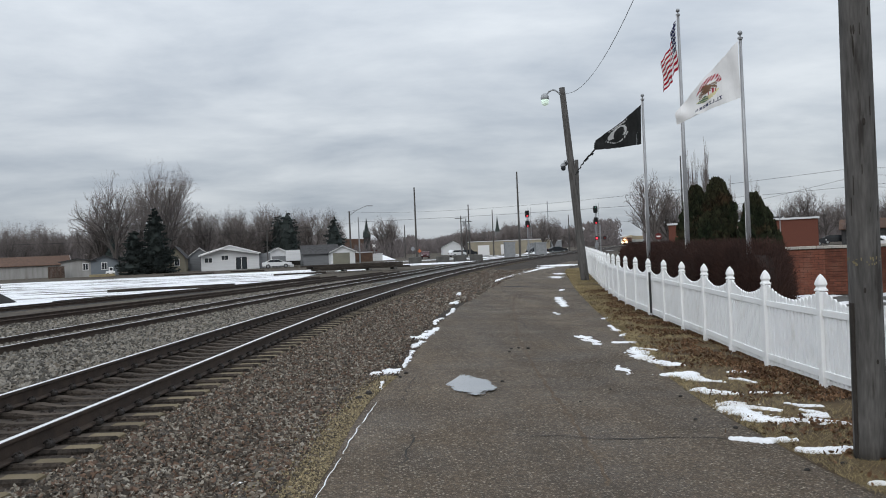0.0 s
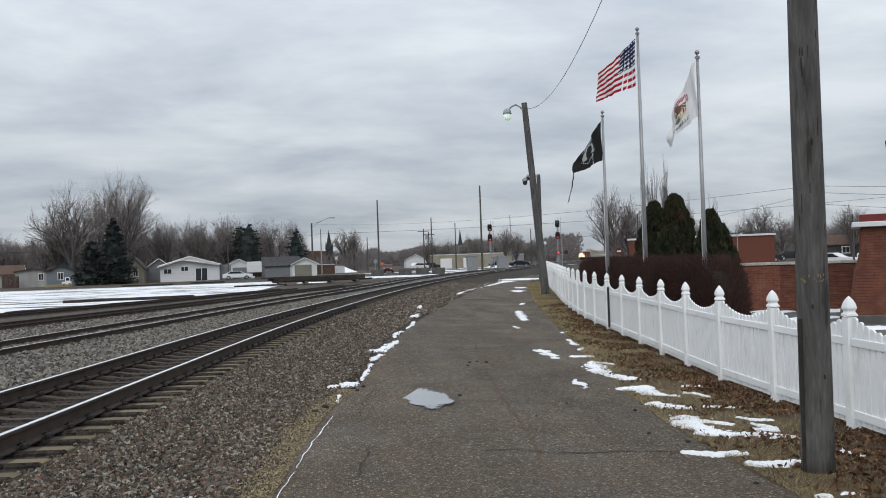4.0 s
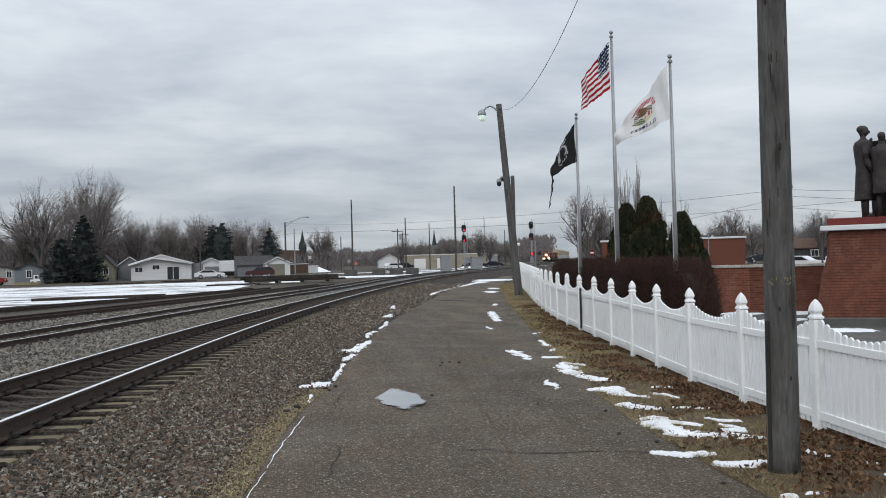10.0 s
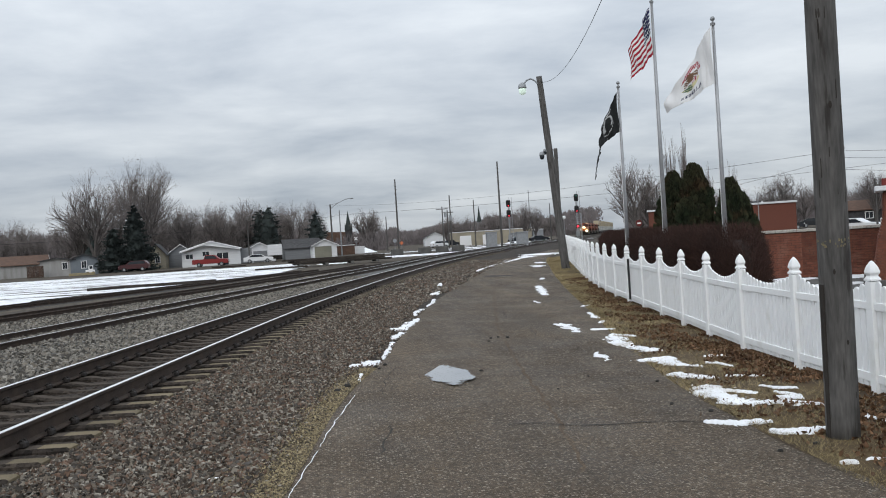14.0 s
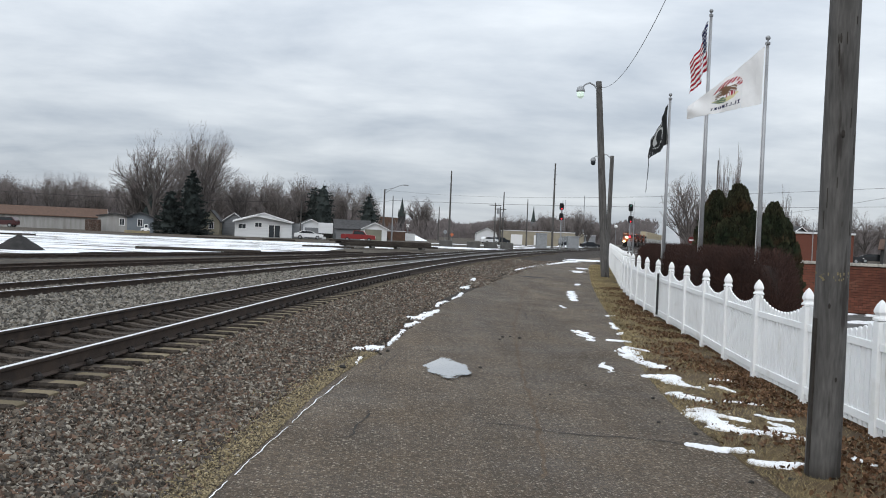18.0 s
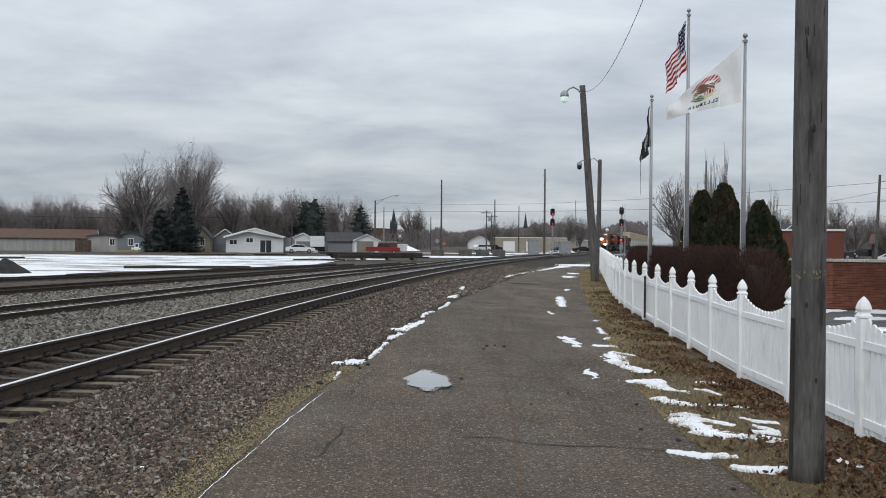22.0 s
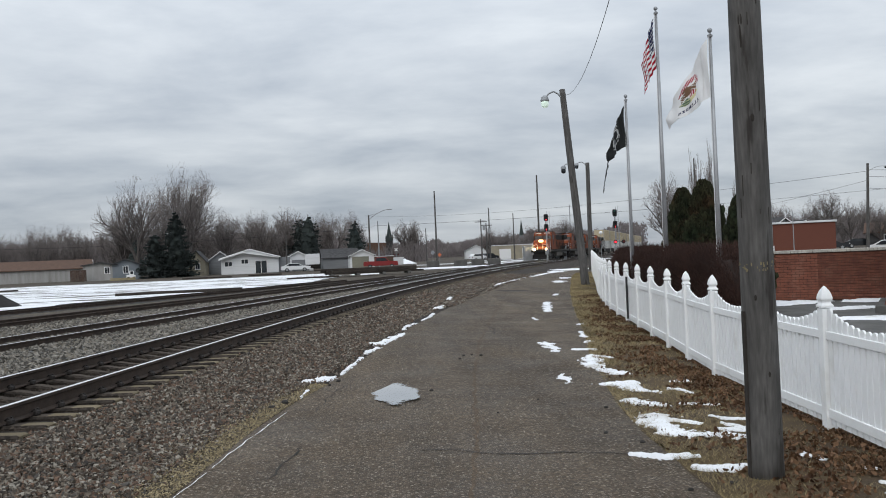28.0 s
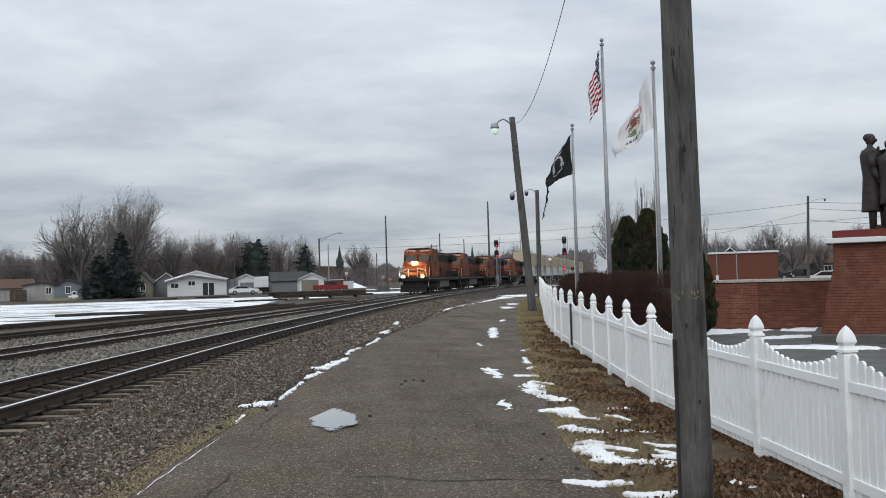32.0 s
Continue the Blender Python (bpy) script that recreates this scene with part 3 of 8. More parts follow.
def spline(points):
    """y -> x through control points (y, x), with smooth slopes, straight beyond the ends."""
    ys, xs = np.array([p[0] for p in points], float), np.array([p[1] for p in points], float)
    sl = np.gradient(xs, ys)

    yl, xl, dl = ys.tolist(), xs.tolist(), sl.tolist()

    def one(y):
        k = min(max(bisect_left(yl, y) - 1, 0), len(yl) - 2)
        h = yl[k + 1] - yl[k]
        t = (y - yl[k]) / h
        if t > 1:
            return xl[k + 1] + (t - 1) * h * dl[k + 1]
        if t < 0:
            return xl[k] + t * h * dl[k]
        return (2 * t**3 - 3 * t**2 + 1) * xl[k] + (t**3 - 2 * t**2 + t) * h * dl[k] + (-2 * t**3 + 3 * t**2) * xl[k + 1] + (t**3 - t**2) * h * dl[k + 1]

    def at(y):
        if isinstance(y, (int, float)):
            return one(y)
        y = np.asarray(y, float)
        k = np.clip(np.searchsorted(ys, y) - 1, 0, len(ys) - 2)
        h = ys[k + 1] - ys[k]
        t = (y - ys[k]) / h
        t2 = np.clip(t, 0, 1)
        v = (2 * t2**3 - 3 * t2**2 + 1) * xs[k] + (t2**3 - 2 * t2**2 + t2) * h * sl[k] + (-2 * t2**3 + 3 * t2**2) * xs[k + 1] + (t2**3 - t2**2) * h * sl[k + 1]
        return v + np.where(t > 1, (t - 1) * h * sl[k + 1], 0) + np.where(t < 0, t * h * sl[k], 0)

    return at


# ---- plan: two main tracks, sidings, the lane and the ground ----
near_x = spline([(-60, -13.2), (-20, -8.1), (0, -5.35), (9.1, -4.1), (12.3, -3.66), (24, -1.95), (34, -0.1), (50, 3.3), (68, 7.75), (86, 12.8), (106, 19.0), (130, 27.2), (160, 37.6), (213, 56.2), (347, 102), (560, 176)])
far_x = spline([(-60, -22.6), (-20, -16.4), (0, -13.0), (18, -9.5), (30, -6.7), (40, -4.3), (50, -1.7), (65, 2.3), (92, 9.0), (106.6, 13.2), (123, 18.2), (136.7, 22.9), (159.4, 31.1), (213, 50), (266.6, 68.7), (347, 96), (468, 138), (560, 170)])
siding_a_x = spline([(-40, -32), (0, -22.5), (18, -17.2), (27, -14.3), (36, -11.4), (47, -7.7), (64, -2.6), (80, 2.0)])
siding_b_x = spline([(-10, -34), (20, -25.5), (33, -21.6), (40.5, -17), (48, -13.6), (63, -7.4), (74, -3.4)])
lane_left = spline([(-12, -2.6), (0, -1.6), (7.4, -0.95), (11, -0.5), (13.3, 0.0), (18.2, 0.75), (27.5, 2.6), (44, 6.6), (60, 10.8), (75, 15.2), (95, 22)])
lane_right = spline([(-12, 3.1), (0, 3.1), (6.7, 3.3), (9.7, 3.42), (12.6, 3.8), (20.3, 5.2), (28, 6.6), (44, 9.85), (60, 13.4), (75, 17.5), (95, 24)])
fence_x = spline([(-4, 4.9), (5.3, 4.98), (7.12, 5.06), (8.93, 5.17), (12.48, 5.36), (16.11, 5.85), (19.7, 6.32), (25.1, 7.05), (30.4, 8.05), (40.6, 10.3), (57, 13.9)])


def near_z(y):
    return 0.52 - 0.0004 * np.asarray(y, float) * 0


def far_z(y):
    return 0.25 + 0.0019 * np.clip(np.asarray(y, float), 0, 90)


def lane_z(x, y):
    if isinstance(x, float) and isinstance(y, float):
        return -0.0374 * min(max(x - 0.14 * y, -2.2), 5.2) + 0.0085 * min(max(y, -10.0), 44.0)
    x, y = np.asarray(x, float), np.asarray(y, float)
    return -0.0374 * np.clip(x - 0.14 * y, -2.2, 5.2) + 0.0085 * np.clip(y, -10, 44)


def ground_z(x, y):
    """The bare ground: the lane's cross fall, the level yard beyond the tracks, all level far off."""
    x, y = np.asarray(x, float), np.asarray(y, float)
    s = x - far_x(y)
    k = np.clip((s + 4.0) / 4.0, 0, 1)
    away = np.clip((y - 60) / 60, 0, 1)
    z = (1 - k) * 0.16 + k * (lane_z(x, y) - 0.03)
    return z * (1 - away) + 0.2 * away


def sheet(name, xs_of, ys, zs_of, material, label, category, kind="structure", cols=2, parent=None):
    """A strip of ground: for each y a row of x positions, with their heights."""
    verts, faces = [], []
    for y in ys:
        for x in xs_of(y):
            verts.append((float(x), float(y), float(zs_of(x, y))))
    n = len(list(xs_of(ys[0])))
    for r in range(len(ys) - 1):
        for c in range(n - 1):
            a = r * n + c
            faces.append((a, a + 1, a + n + 1, a + n))
    ob = raw(name, verts, faces, material, parent, smooth=True)
    return tagged(ob, label, category, kind=kind)


out_steps = np.concatenate([np.arange(0, 160, 4.0), [165, 250, 500, 1200, 3000]])
gy = np.concatenate([[-3000, -800, -200, -80], np.linspace(-40, 300, 171), [330, 365, 400, 450, 500, 560, 600, 1200, 3000]])


def ground_xs(y):
    """Rows that follow the railway: the ground lies lower under its beds."""
    k = min(max(float(y), -100.0), 700.0)
    a, b = float(far_x(k)) - 4.15, float(lane_left(k)) + 0.2
    return np.concatenate([(a - out_steps)[::-1], np.linspace(a + 0.3, b - 0.15, 4), b + out_steps])


def ground_top(x, y):
    k = min(max(float(y), -100.0), 700.0)
    under = float(far_x(k)) - 4.1 < x < float(lane_left(k)) + 0.15
    return float(ground_z(x, y)) - (0.62 if under else 0.07)


sheet("ground", ground_xs, gy, ground_top, M["yard"], "bare winter yard ground of dirt and short grass", "ground")

lane_ys = np.concatenate([np.arange(-10, 30, 0.25), np.arange(30, 96, 2.0)])


def lane_xs(y):
    wob = 0.10 * noise.noise((0.7 * y, 3.1, 0)) + 0.05 * noise.noise((3.1 * y, 8.0, 0))
    wob2 = 0.16 * noise.noise((0.6 * y, 13.1, 0)) + 0.06 * noise.noise((2.7 * y, 28.0, 0))
    return np.linspace(float(lane_left(y)) + wob, float(lane_right(y)) + wob2, 9)


def lane_top(x, y):
    return float(lane_z(x, y)) + 0.006 * noise.noise((0.6 * x, 0.6 * y, 5.0))


lane = sheet("road", lane_xs, lane_ys, lane_top, M["asphalt"], "worn grey-brown asphalt lane beside the railway", "road")


def bed_profile(y):
    """Heights of the railway bed across, from the lane's edge to beyond the far track."""
    n, fz, f = float(near_x(y)), float(far_z(y)), float(far_x(y))
    nz = float(near_z(y))
    edge = float(lane_left(y)) + 0.35
    gap = n - f
    rows = [(edge, float(lane_z(edge, y)) - 0.02), (edge - 0.45, float(lane_z(edge, y)) + 0.005), ((edge + n + 1.45) / 2, nz - 0.38), (n + 1.45, nz - 0.252), (n + 1.0, nz - 0.226), (n + 0.6, nz - 0.235), (n, nz - 0.255), (n - 0.6, nz - 0.255), (n - 1.0, nz - 0.25), (n - 1.5, nz - 0.26),
            (n - gap * 0.42, (nz + fz) / 2 - 0.27), (f + 1.45, fz - 0.19), (f + 0.7, fz - 0.17), (f, fz - 0.18), (f - 0.7, fz - 0.17), (f - 1.5, fz - 0.2), (f - 2.6, 0.14), (f - 4.2, 0.07)]
    return rows


bed_ys = np.concatenate([np.arange(-40, 40, 1.0), np.arange(40, 130, 3.0), np.arange(130, 560, 15.0)])


def bed(name, first, last, material, label):
    verts, faces = [], []
    for y in bed_ys:
        for x, z in bed_profile(y)[first:last]:
            verts.append((x, float(y), z + 0.015 * noise.noise((1.3 * x, 1.3 * y, 1.0))))
    n = last - first
    for r in range(len(bed_ys) - 1):
        for c in range(n - 1):
            a = r * n + c
            faces.append((a + 1, a, a + n, a + n + 1))
    return tagged(raw(name, verts, faces, material, None, smooth=True), label, "ballast", kind="structure")


bed("ballast_shoulder", 0, 9, M["ballast"], "brown stone ballast shoulder between lane and track")
bed("ballast_between_tracks", 8, 18, M["ballast_grey"], "pale grey stone ballast between the two main tracks")


# ---- rails and ties ----
RAIL = [(-0.070, 0.0), (0.070, 0.0), (0.070, 0.012), (0.012, 0.030), (0.009, 0.135), (0.036, 0.150), (0.036, 0.176), (0.030, 0.183), (-0.030, 0.183), (-0.036, 0.176), (-0.036, 0.150), (-0.009, 0.135), (-0.012, 0.030), (-0.070, 0.012)]


def rail_run(centre, z_of, side, ys, parent, shiny=True):
    """A rail swept along a track; the running surface is polished."""
    verts, faces, slots = [], [], []
    for y in ys:
        x, d = float(centre(y)), float(centre(y + 0.5) - centre(y - 0.5))
        h = math.hypot(1, d)
        rx, ry = 1 / h, -d / h
        for u, w in RAIL:
            k = side * 0.7525 + u
            verts.append((x + rx * k, float(y) + ry * k, float(z_of(y)) - 0.183 + w))
    n = len(RAIL)
    for r in range(len(ys) - 1):
        for c in range(n):
            a, b = r * n + c, r * n + (c + 1) % n
            faces.append((a, b, b + n, a + n))
            slots.append(1 if shiny and c in (7,) else 0)
    return raw("rail", verts, faces, [M["rail"], M["railtop"]], parent, "dark rusty steel rail with a polished running surface" if shiny else "rusty disused rail", slots=slots)


near_track = thing("railway_track", pose(0, 0, 0), "main line track on ties in brown stone ballast beside the lane", "railway track", kind="structure")
far_track = thing("railway_track", pose(0, 0, 0), "second main line track half buried in grey ballast", "railway track", kind="structure")
run_ys = np.concatenate([np.arange(-40, 60, 1.0), np.arange(60, 140, 2.5), np.arange(140, 562, 10.0)])
for side in (-1, 1):
    rail_run(near_x, near_z, side, run_ys, near_track)
    rail_run(far_x, far_z, side, run_ys, far_track)


def tie_mesh(w=0.225, l=2.6, h=0.2):
    """A concrete tie: thicker under the rails, dipped and dark in the middle, pale at the ends."""
    bm = bmesh.new()
    ks = [(-l / 2, 0.0, 0.0), (-l / 2 + 0.03, 0.012, 0.005), (-1.0, 0.012, 0.0), (-0.55, 0.005, 0.0), (-0.3, -0.035, 0.025), (0.3, -0.035, 0.025), (0.55, 0.005, 0.0), (1.0, 0.012, 0.0), (l / 2 - 0.03, 0.012, 0.005), (l / 2, 0.0, 0.0)]
    rows = []
    for x, top, nar in ks:
        hw = w / 2 - nar
        rows.append([bm.verts.new(v) for v in ((x, -hw - 0.02, -h), (x, hw + 0.02, -h), (x, hw, top - 0.025), (x, hw - 0.03, top), (x, -hw + 0.03, top), (x, -hw, top - 0.025))])
    for k, (lo, hi) in enumerate(zip(rows, rows[1:])):
        for c in range(6):
            fc = bm.faces.new((lo[c], hi[c], hi[(c + 1) % 6], lo[(c + 1) % 6]))
            # sides take the dark ballast colour: grime plus painted shade between the ties
            fc.material_index = 0 if c == 3 and (k < 2 or k > 6) else (1 if c == 3 else 2)
    bm.faces.new(rows[0][::-1]); bm.faces.new(rows[-1])
    bmesh.ops.recalc_face_normals(bm, faces=bm.faces[:])
    me = bpy.data.meshes.new("tie")
    bm.to_mesh(me); bm.free()
    me.materials.append(M["tie"]); me.materials.append(M["tie_in"]); me.materials.append(M["ballast"])
    return me


def clip_mesh():
    """A rail seat with its two bent spring clips and shoulders."""
    bm = bmesh.new()
    box(bm, (0, 0, 0.006), (0.17, 0.16, 0.012))
    for s in (-1, 1):
        box(bm, (s * 0.105, 0, 0.03), (0.05, 0.10, 0.06), 0.012)
        for w in (-0.03, 0.03):
            tube(bm, (s * 0.13, w, 0.025), (s * 0.10, w, 0.075), 0.012, n=5)
            tube(bm, (s * 0.10, w, 0.075), (s * 0.055, w * 0.6, 0.045), 0.012, n=5)
    me = bpy.data.meshes.new("rail_clip")
    bm.to_mesh(me); bm.free()
    me.materials.append(M["clip"])
    return me


TIE, CLIP = tie_mesh(), clip_mesh()


def tie_row(centre, z_of, y0, y1, step, parent, sink=0.0, clips=0.0):
    y, k = y0, 0
    while y < y1:
        d = float(centre(y + 0.5) - centre(y - 0.5))
        a = -math.degrees(math.atan(d))
        m = pose(float(centre(y)) + 0.02 * noise.noise((y, 0, 0)), y, float(z_of(y)) - 0.195 - sink, 0, 0, a + 0.8 * noise.noise((y, 9, 0)))
        share("tie", TIE, parent, m)
        if y < clips:
            for s in (-0.7525, 0.7525):
                share("rail_clip", CLIP, parent, m @ pose(s, 0, 0.012))
        y += step / math.hypot(1, d)
        k += 1
    return k


tie_row(near_x, near_z, -3, 100, 0.52, near_track, 0.0, 34)
tie_row(far_x, far_z, 4, 100, 0.52, far_track, 0.055, 0)

# disused sidings: low rusty rails with old timbers among cinders
siding_a = thing("siding_track", pose(0, 0, 0), "old rusty siding track sunk in dark cinders", "railway track", kind="structure")
siding_b = thing("siding_track", pose(0, 0, 0), "second old siding track with dark timbers", "railway track", kind="structure")
sid_ys = np.arange(-30, 82, 2.0)
for side in (-1, 1):
    rail_run(siding_a_x, lambda y: 0.26 + 0 * y, side, sid_ys, siding_a, False)
    rail_run(siding_b_x, lambda y: 0.24 + 0 * y, side, np.arange(-8, 75, 2.0), siding_b, False)
for c, y0, y1, par in ((siding_a_x, 6, 78, siding_a), (siding_b_x, 10, 72, siding_b)):
    bm = bmesh.new()
    box(bm, (0, 0, 0), (2.6, 0.23, 0.2), 0.02)
    first = part("timber_tie", bm, M["wood"], par)
    first.matrix_basis = pose(float(c(y0)), y0, 0.0, 0, 0, -20)
    y = y0 + 0.6
    while y < y1:
        d = float(c(y + 0.5) - c(y - 0.5))
        share("timber_tie", first.data, par, pose(float(c(y)), y, 0.02 + 0.02 * noise.noise((y, 1, 4)), 0, 0, -math.degrees(math.atan(d)) + 3 * noise.noise((y, 2, 2))))
        y += 0.62


def cinder_strip(name, c, w, y0, y1, label):
    ys = np.arange(y0, y1, 2.0)
    return sheet(name, lambda y: np.linspace(float(c(y)) - w, float(c(y)) + w, 5), ys, lambda x, y: 0.115 - 0.05 * ((x - float(c(y))) / w) ** 2 + 0.02 * noise.noise((x, y, 0)), M["coal"] if w > 2.2 else M["sidebed"], label, "ballast")


cinder_strip("cinder_bed", siding_a_x, 2.1, -30, 82, "brown dirt bed under the old siding")
cinder_strip("cinder_bed_dark", siding_b_x, 2.4, -8, 75, "dark cinder bed under the old siding")


# ---- white picket fence ----
def fence_zb(y):
    return 0.0085 * y - 0.05


def picket_mesh(top, bottom=0.02, w=0.088, d=0.022):
    bm = bmesh.new()
    out = [(-w / 2, bottom), (w / 2, bottom), (w / 2, top - 0.028), (w * 0.3, top - 0.008), (0, top), (-w * 0.3, top - 0.008), (-w / 2, top - 0.028)]
    prism(bm, out, -d / 2, d / 2, "y")
    me = bpy.data.meshes.new("picket")
    bm.to_mesh(me); bm.free()
    me.materials.append(M["vinyl"])
    return me


def build_fence():
    fence = thing("picket_fence", pose(0, 0, 0), "white vinyl picket fence with scalloped panels and pointed post caps", "fence")
    spots, y = [], 1.72
    while y < 57:
        spots.append((float(fence_x(y)), y))
        d = float(fence_x(y + 0.9) - fence_x(y - 0.9)) / 1.8
        y += 1.81 / math.hypot(1, d)
    bm = bmesh.new()
    box(bm, (0, 0, 0.55), (0.112, 0.112, 1.24), 0.006)
    post = bpy.data.meshes.new("post"); bm.to_mesh(post); bm.free(); post.materials.append(M["vinyl"])
    bm = bmesh.new()
    lathe(bm, [(0.063, 1.180), (0.063, 1.200), (0.052, 1.212), (0.043, 1.230), (0.047, 1.244), (0.057, 1.260), (0.0575, 1.274), (0.051, 1.305), (0.038, 1.342), (0.018, 1.376), (0.003, 1.395)], square=True)
    cap = bpy.data.meshes.new("post_cap"); bm.to_mesh(cap); bm.free(); cap.materials.append(M["vinyl"])
    count = 15
    tops = [1.02 + 0.175 * (abs(2 * (k + 0.5) / count - 1)) ** 2.0 for k in range(count)]
    pickets = [picket_mesh(h) for h in tops]
    bm = bmesh.new()
    box(bm, (0, 0, 0.905), (1.71, 0.055, 0.085), 0.004)
    top_rail = bpy.data.meshes.new("top_rail"); bm.to_mesh(top_rail); bm.free(); top_rail.materials.append(M["vinyl"])
    bm = bmesh.new()
    box(bm, (0, 0, 0.125), (1.71, 0.055, 0.095), 0.004)
    low_rail = bpy.data.meshes.new("bottom_rail"); bm.to_mesh(low_rail); bm.free(); low_rail.materials.append(M["vinyl"])
    rest_v, rest_f = [], []
    for n, (x, y) in enumerate(spots):
        lean = 0.5 * noise.noise((n * 3.7, 0, 0))
        zb = fence_zb(y)
        nx, ny = spots[n + 1] if n + 1 < len(spots) else (x + 0.4, y + 1.76)
        a = math.degrees(math.atan2(ny - y, nx - x))
        m = pose(x, y, zb, lean, lean, a)
        p = share("post", post, fence, m)
        share("post_cap", cap, p, pose(0, 0, 0), "pointed white post cap")
        if n + 1 == len(spots):
            break
        mid = pose((x + nx) / 2, (y + ny) / 2, (zb + fence_zb(ny)) / 2, 0, -math.degrees(math.atan((fence_zb(ny) - zb) / 1.81)), a)
        share("top_rail", top_rail, fence, mid)
        share("bottom_rail", low_rail, fence, mid)
        for k in range(count):
            mm = mid @ pose(-0.855 + 1.71 * (k + 0.5) / count, 0, 0.004 * noise.noise((n * 1.7, k * 2.3, 0)))
            if 2 <= n < 22:
                share("picket", pickets[k], fence, mm)
            else:
                base = len(rest_v)
                rest_v += [tuple(mm @ v.co) for v in pickets[k].vertices]
                rest_f += [tuple(base + i for i in f.vertices) for f in pickets[k].polygons]
    far = raw("pickets", rest_v, rest_f, M["vinyl"], fence)
    far["kind"] = "stuff"
    # the loose joint where two runs meet: a black strip added for the shaded gap beside a post
    gx0, gy0 = float(fence_x(21.20)) - 0.05, 21.20
    bm = bmesh.new()
    box(bm, (0, 0, 0.56), (0.035, 0.05, 1.0))
    g = part("dark_stake", bm, M["black"], fence, "black strip drawn for the dark gap beside a post")
    g.matrix_basis = pose(gx0, gy0, fence_zb(gy0), 0, 0, 80)


build_fence()


# ---- utility poles ----
def wood_pole(name, base, top, r0, r1, label, checks=30, seed=1):
    rnd = random.Random(seed)
    ob = thing(name, pose(*base), label, "utility pole")
    d = Vector(top) - Vector(base)
    bm = bmesh.new()
    rows, n, rings = [], 20, 34
    turn = d.to_track_quat("Z", "Y").to_matrix()
    for k in range(rings + 1):
        t = k / rings
        r = r0 + (r1 - r0) * t
        ring = []
        for j in range(n):
            a = 2 * math.pi * j / n
            rr = r * (1 + 0.03 * noise.noise((math.cos(a) * 1.2, math.sin(a) * 1.2, t * d.length * 0.5 + seed)) + 0.035 * noise.noise((math.cos(a) * 5, math.sin(a) * 5, t * 3 + seed)))
            ring.append(bm.verts.new(d * t + turn @ Vector((rr * math.cos(a), rr * math.sin(a), 0))))
        rows.append(ring)
    for lo, hi in zip(rows, rows[1:]):
        for j in range(n):
            bm.faces.new((lo[j], lo[(j + 1) % n], hi[(j + 1) % n], hi[j]))
    bm.faces.new(rows[-1]); bm.faces.new(rows[0][::-1])
    part("shaft", bm, M["pole"], ob, smooth=True)
    if checks:
        bm = bmesh.new()
        for k in range(checks):
            t, a = rnd.uniform(0.02, 0.9), rnd.uniform(0, 6.28)
            r = (r0 + (r1 - r0) * t) * 0.985
            c = d * t + turn @ Vector((r * math.cos(a), r * math.sin(a), 0))
            ln = rnd.uniform(0.03, 0.20)
            box(bm, c, (rnd.uniform(0.003, 0.008), rnd.uniform(0.003, 0.008), ln), 0, turn.to_4x4() @ pose(0, 0, 0, 0, 0, math.degrees(a)))
        part("drying_crack", bm, M["knot"], ob, "dark drying cracks")["kind"] = "stuff"
    return ob, d, turn


def near_pole():
    base, top = (3.822, 7.366, -0.08), (3.665, 7.01, 7.6)
    ob, d, turn = wood_pole("utility_pole", base, top, 0.142, 0.105, "weathered grey wooden utility pole with cracks and a worn yellow mark", 46, 4)
    rnd = random.Random(3)
    bm = bmesh.new()
    for t, a, s in ((0.385, 4.9, 0.03), (0.55, 4.2, 0.035), (0.635, 5.6, 0.03), (0.2, 4.6, 0.022), (0.12, 5.2, 0.02)):
        r = 0.142 - 0.037 * t
        ball(bm, d * t + turn @ Vector((r * math.cos(a), r * math.sin(a), 0)), (s * 0.55, s * 0.28, s * 1.1), 8)
    part("knot", bm, M["knot"], ob, "dark knots in the wood")["kind"] = "stuff"
    bm = bmesh.new()
    for a, t, s in ((4.42, 0.472, 0.13), (4.49, 0.486, 0.045), (4.35, 0.486, 0.045)):
        r = 0.142 - 0.037 * t
        ball(bm, d * t + turn @ Vector((r * math.cos(a), r * math.sin(a), 0)), (0.010, 0.006, s), 8)
    part("split_knot", bm, M["knot"], ob, "dark split round a knot")
    bm = bmesh.new()
    for k in range(30):
        a, t = rnd.uniform(3.3, 6.2), 0.232 + rnd.uniform(-0.004, 0.004)
        r = (0.142 - 0.037 * t) * 1.0
        box(bm, d * t + turn @ Vector((r * math.cos(a), r * math.sin(a), 0)), (0.005, rnd.uniform(0.004, 0.014), rnd.uniform(0.006, 0.026)), 0, turn.to_4x4() @ pose(0, 0, 0, 0, 0, math.degrees(a)))
    part("paint_mark", bm, M["yellow"], ob, "worn yellow paint mark")["kind"] = "stuff"
    bm = bmesh.new()
    box(bm, (-0.147, -0.05, 0.72), (0.022, 0.05, 1.4), 0.004, pose(0, 0, 0, 2.6, -1.2, 0))
    part("conduit_strip", bm, M["knot"], ob, "thin dark board along the pole's foot")


near_pole()


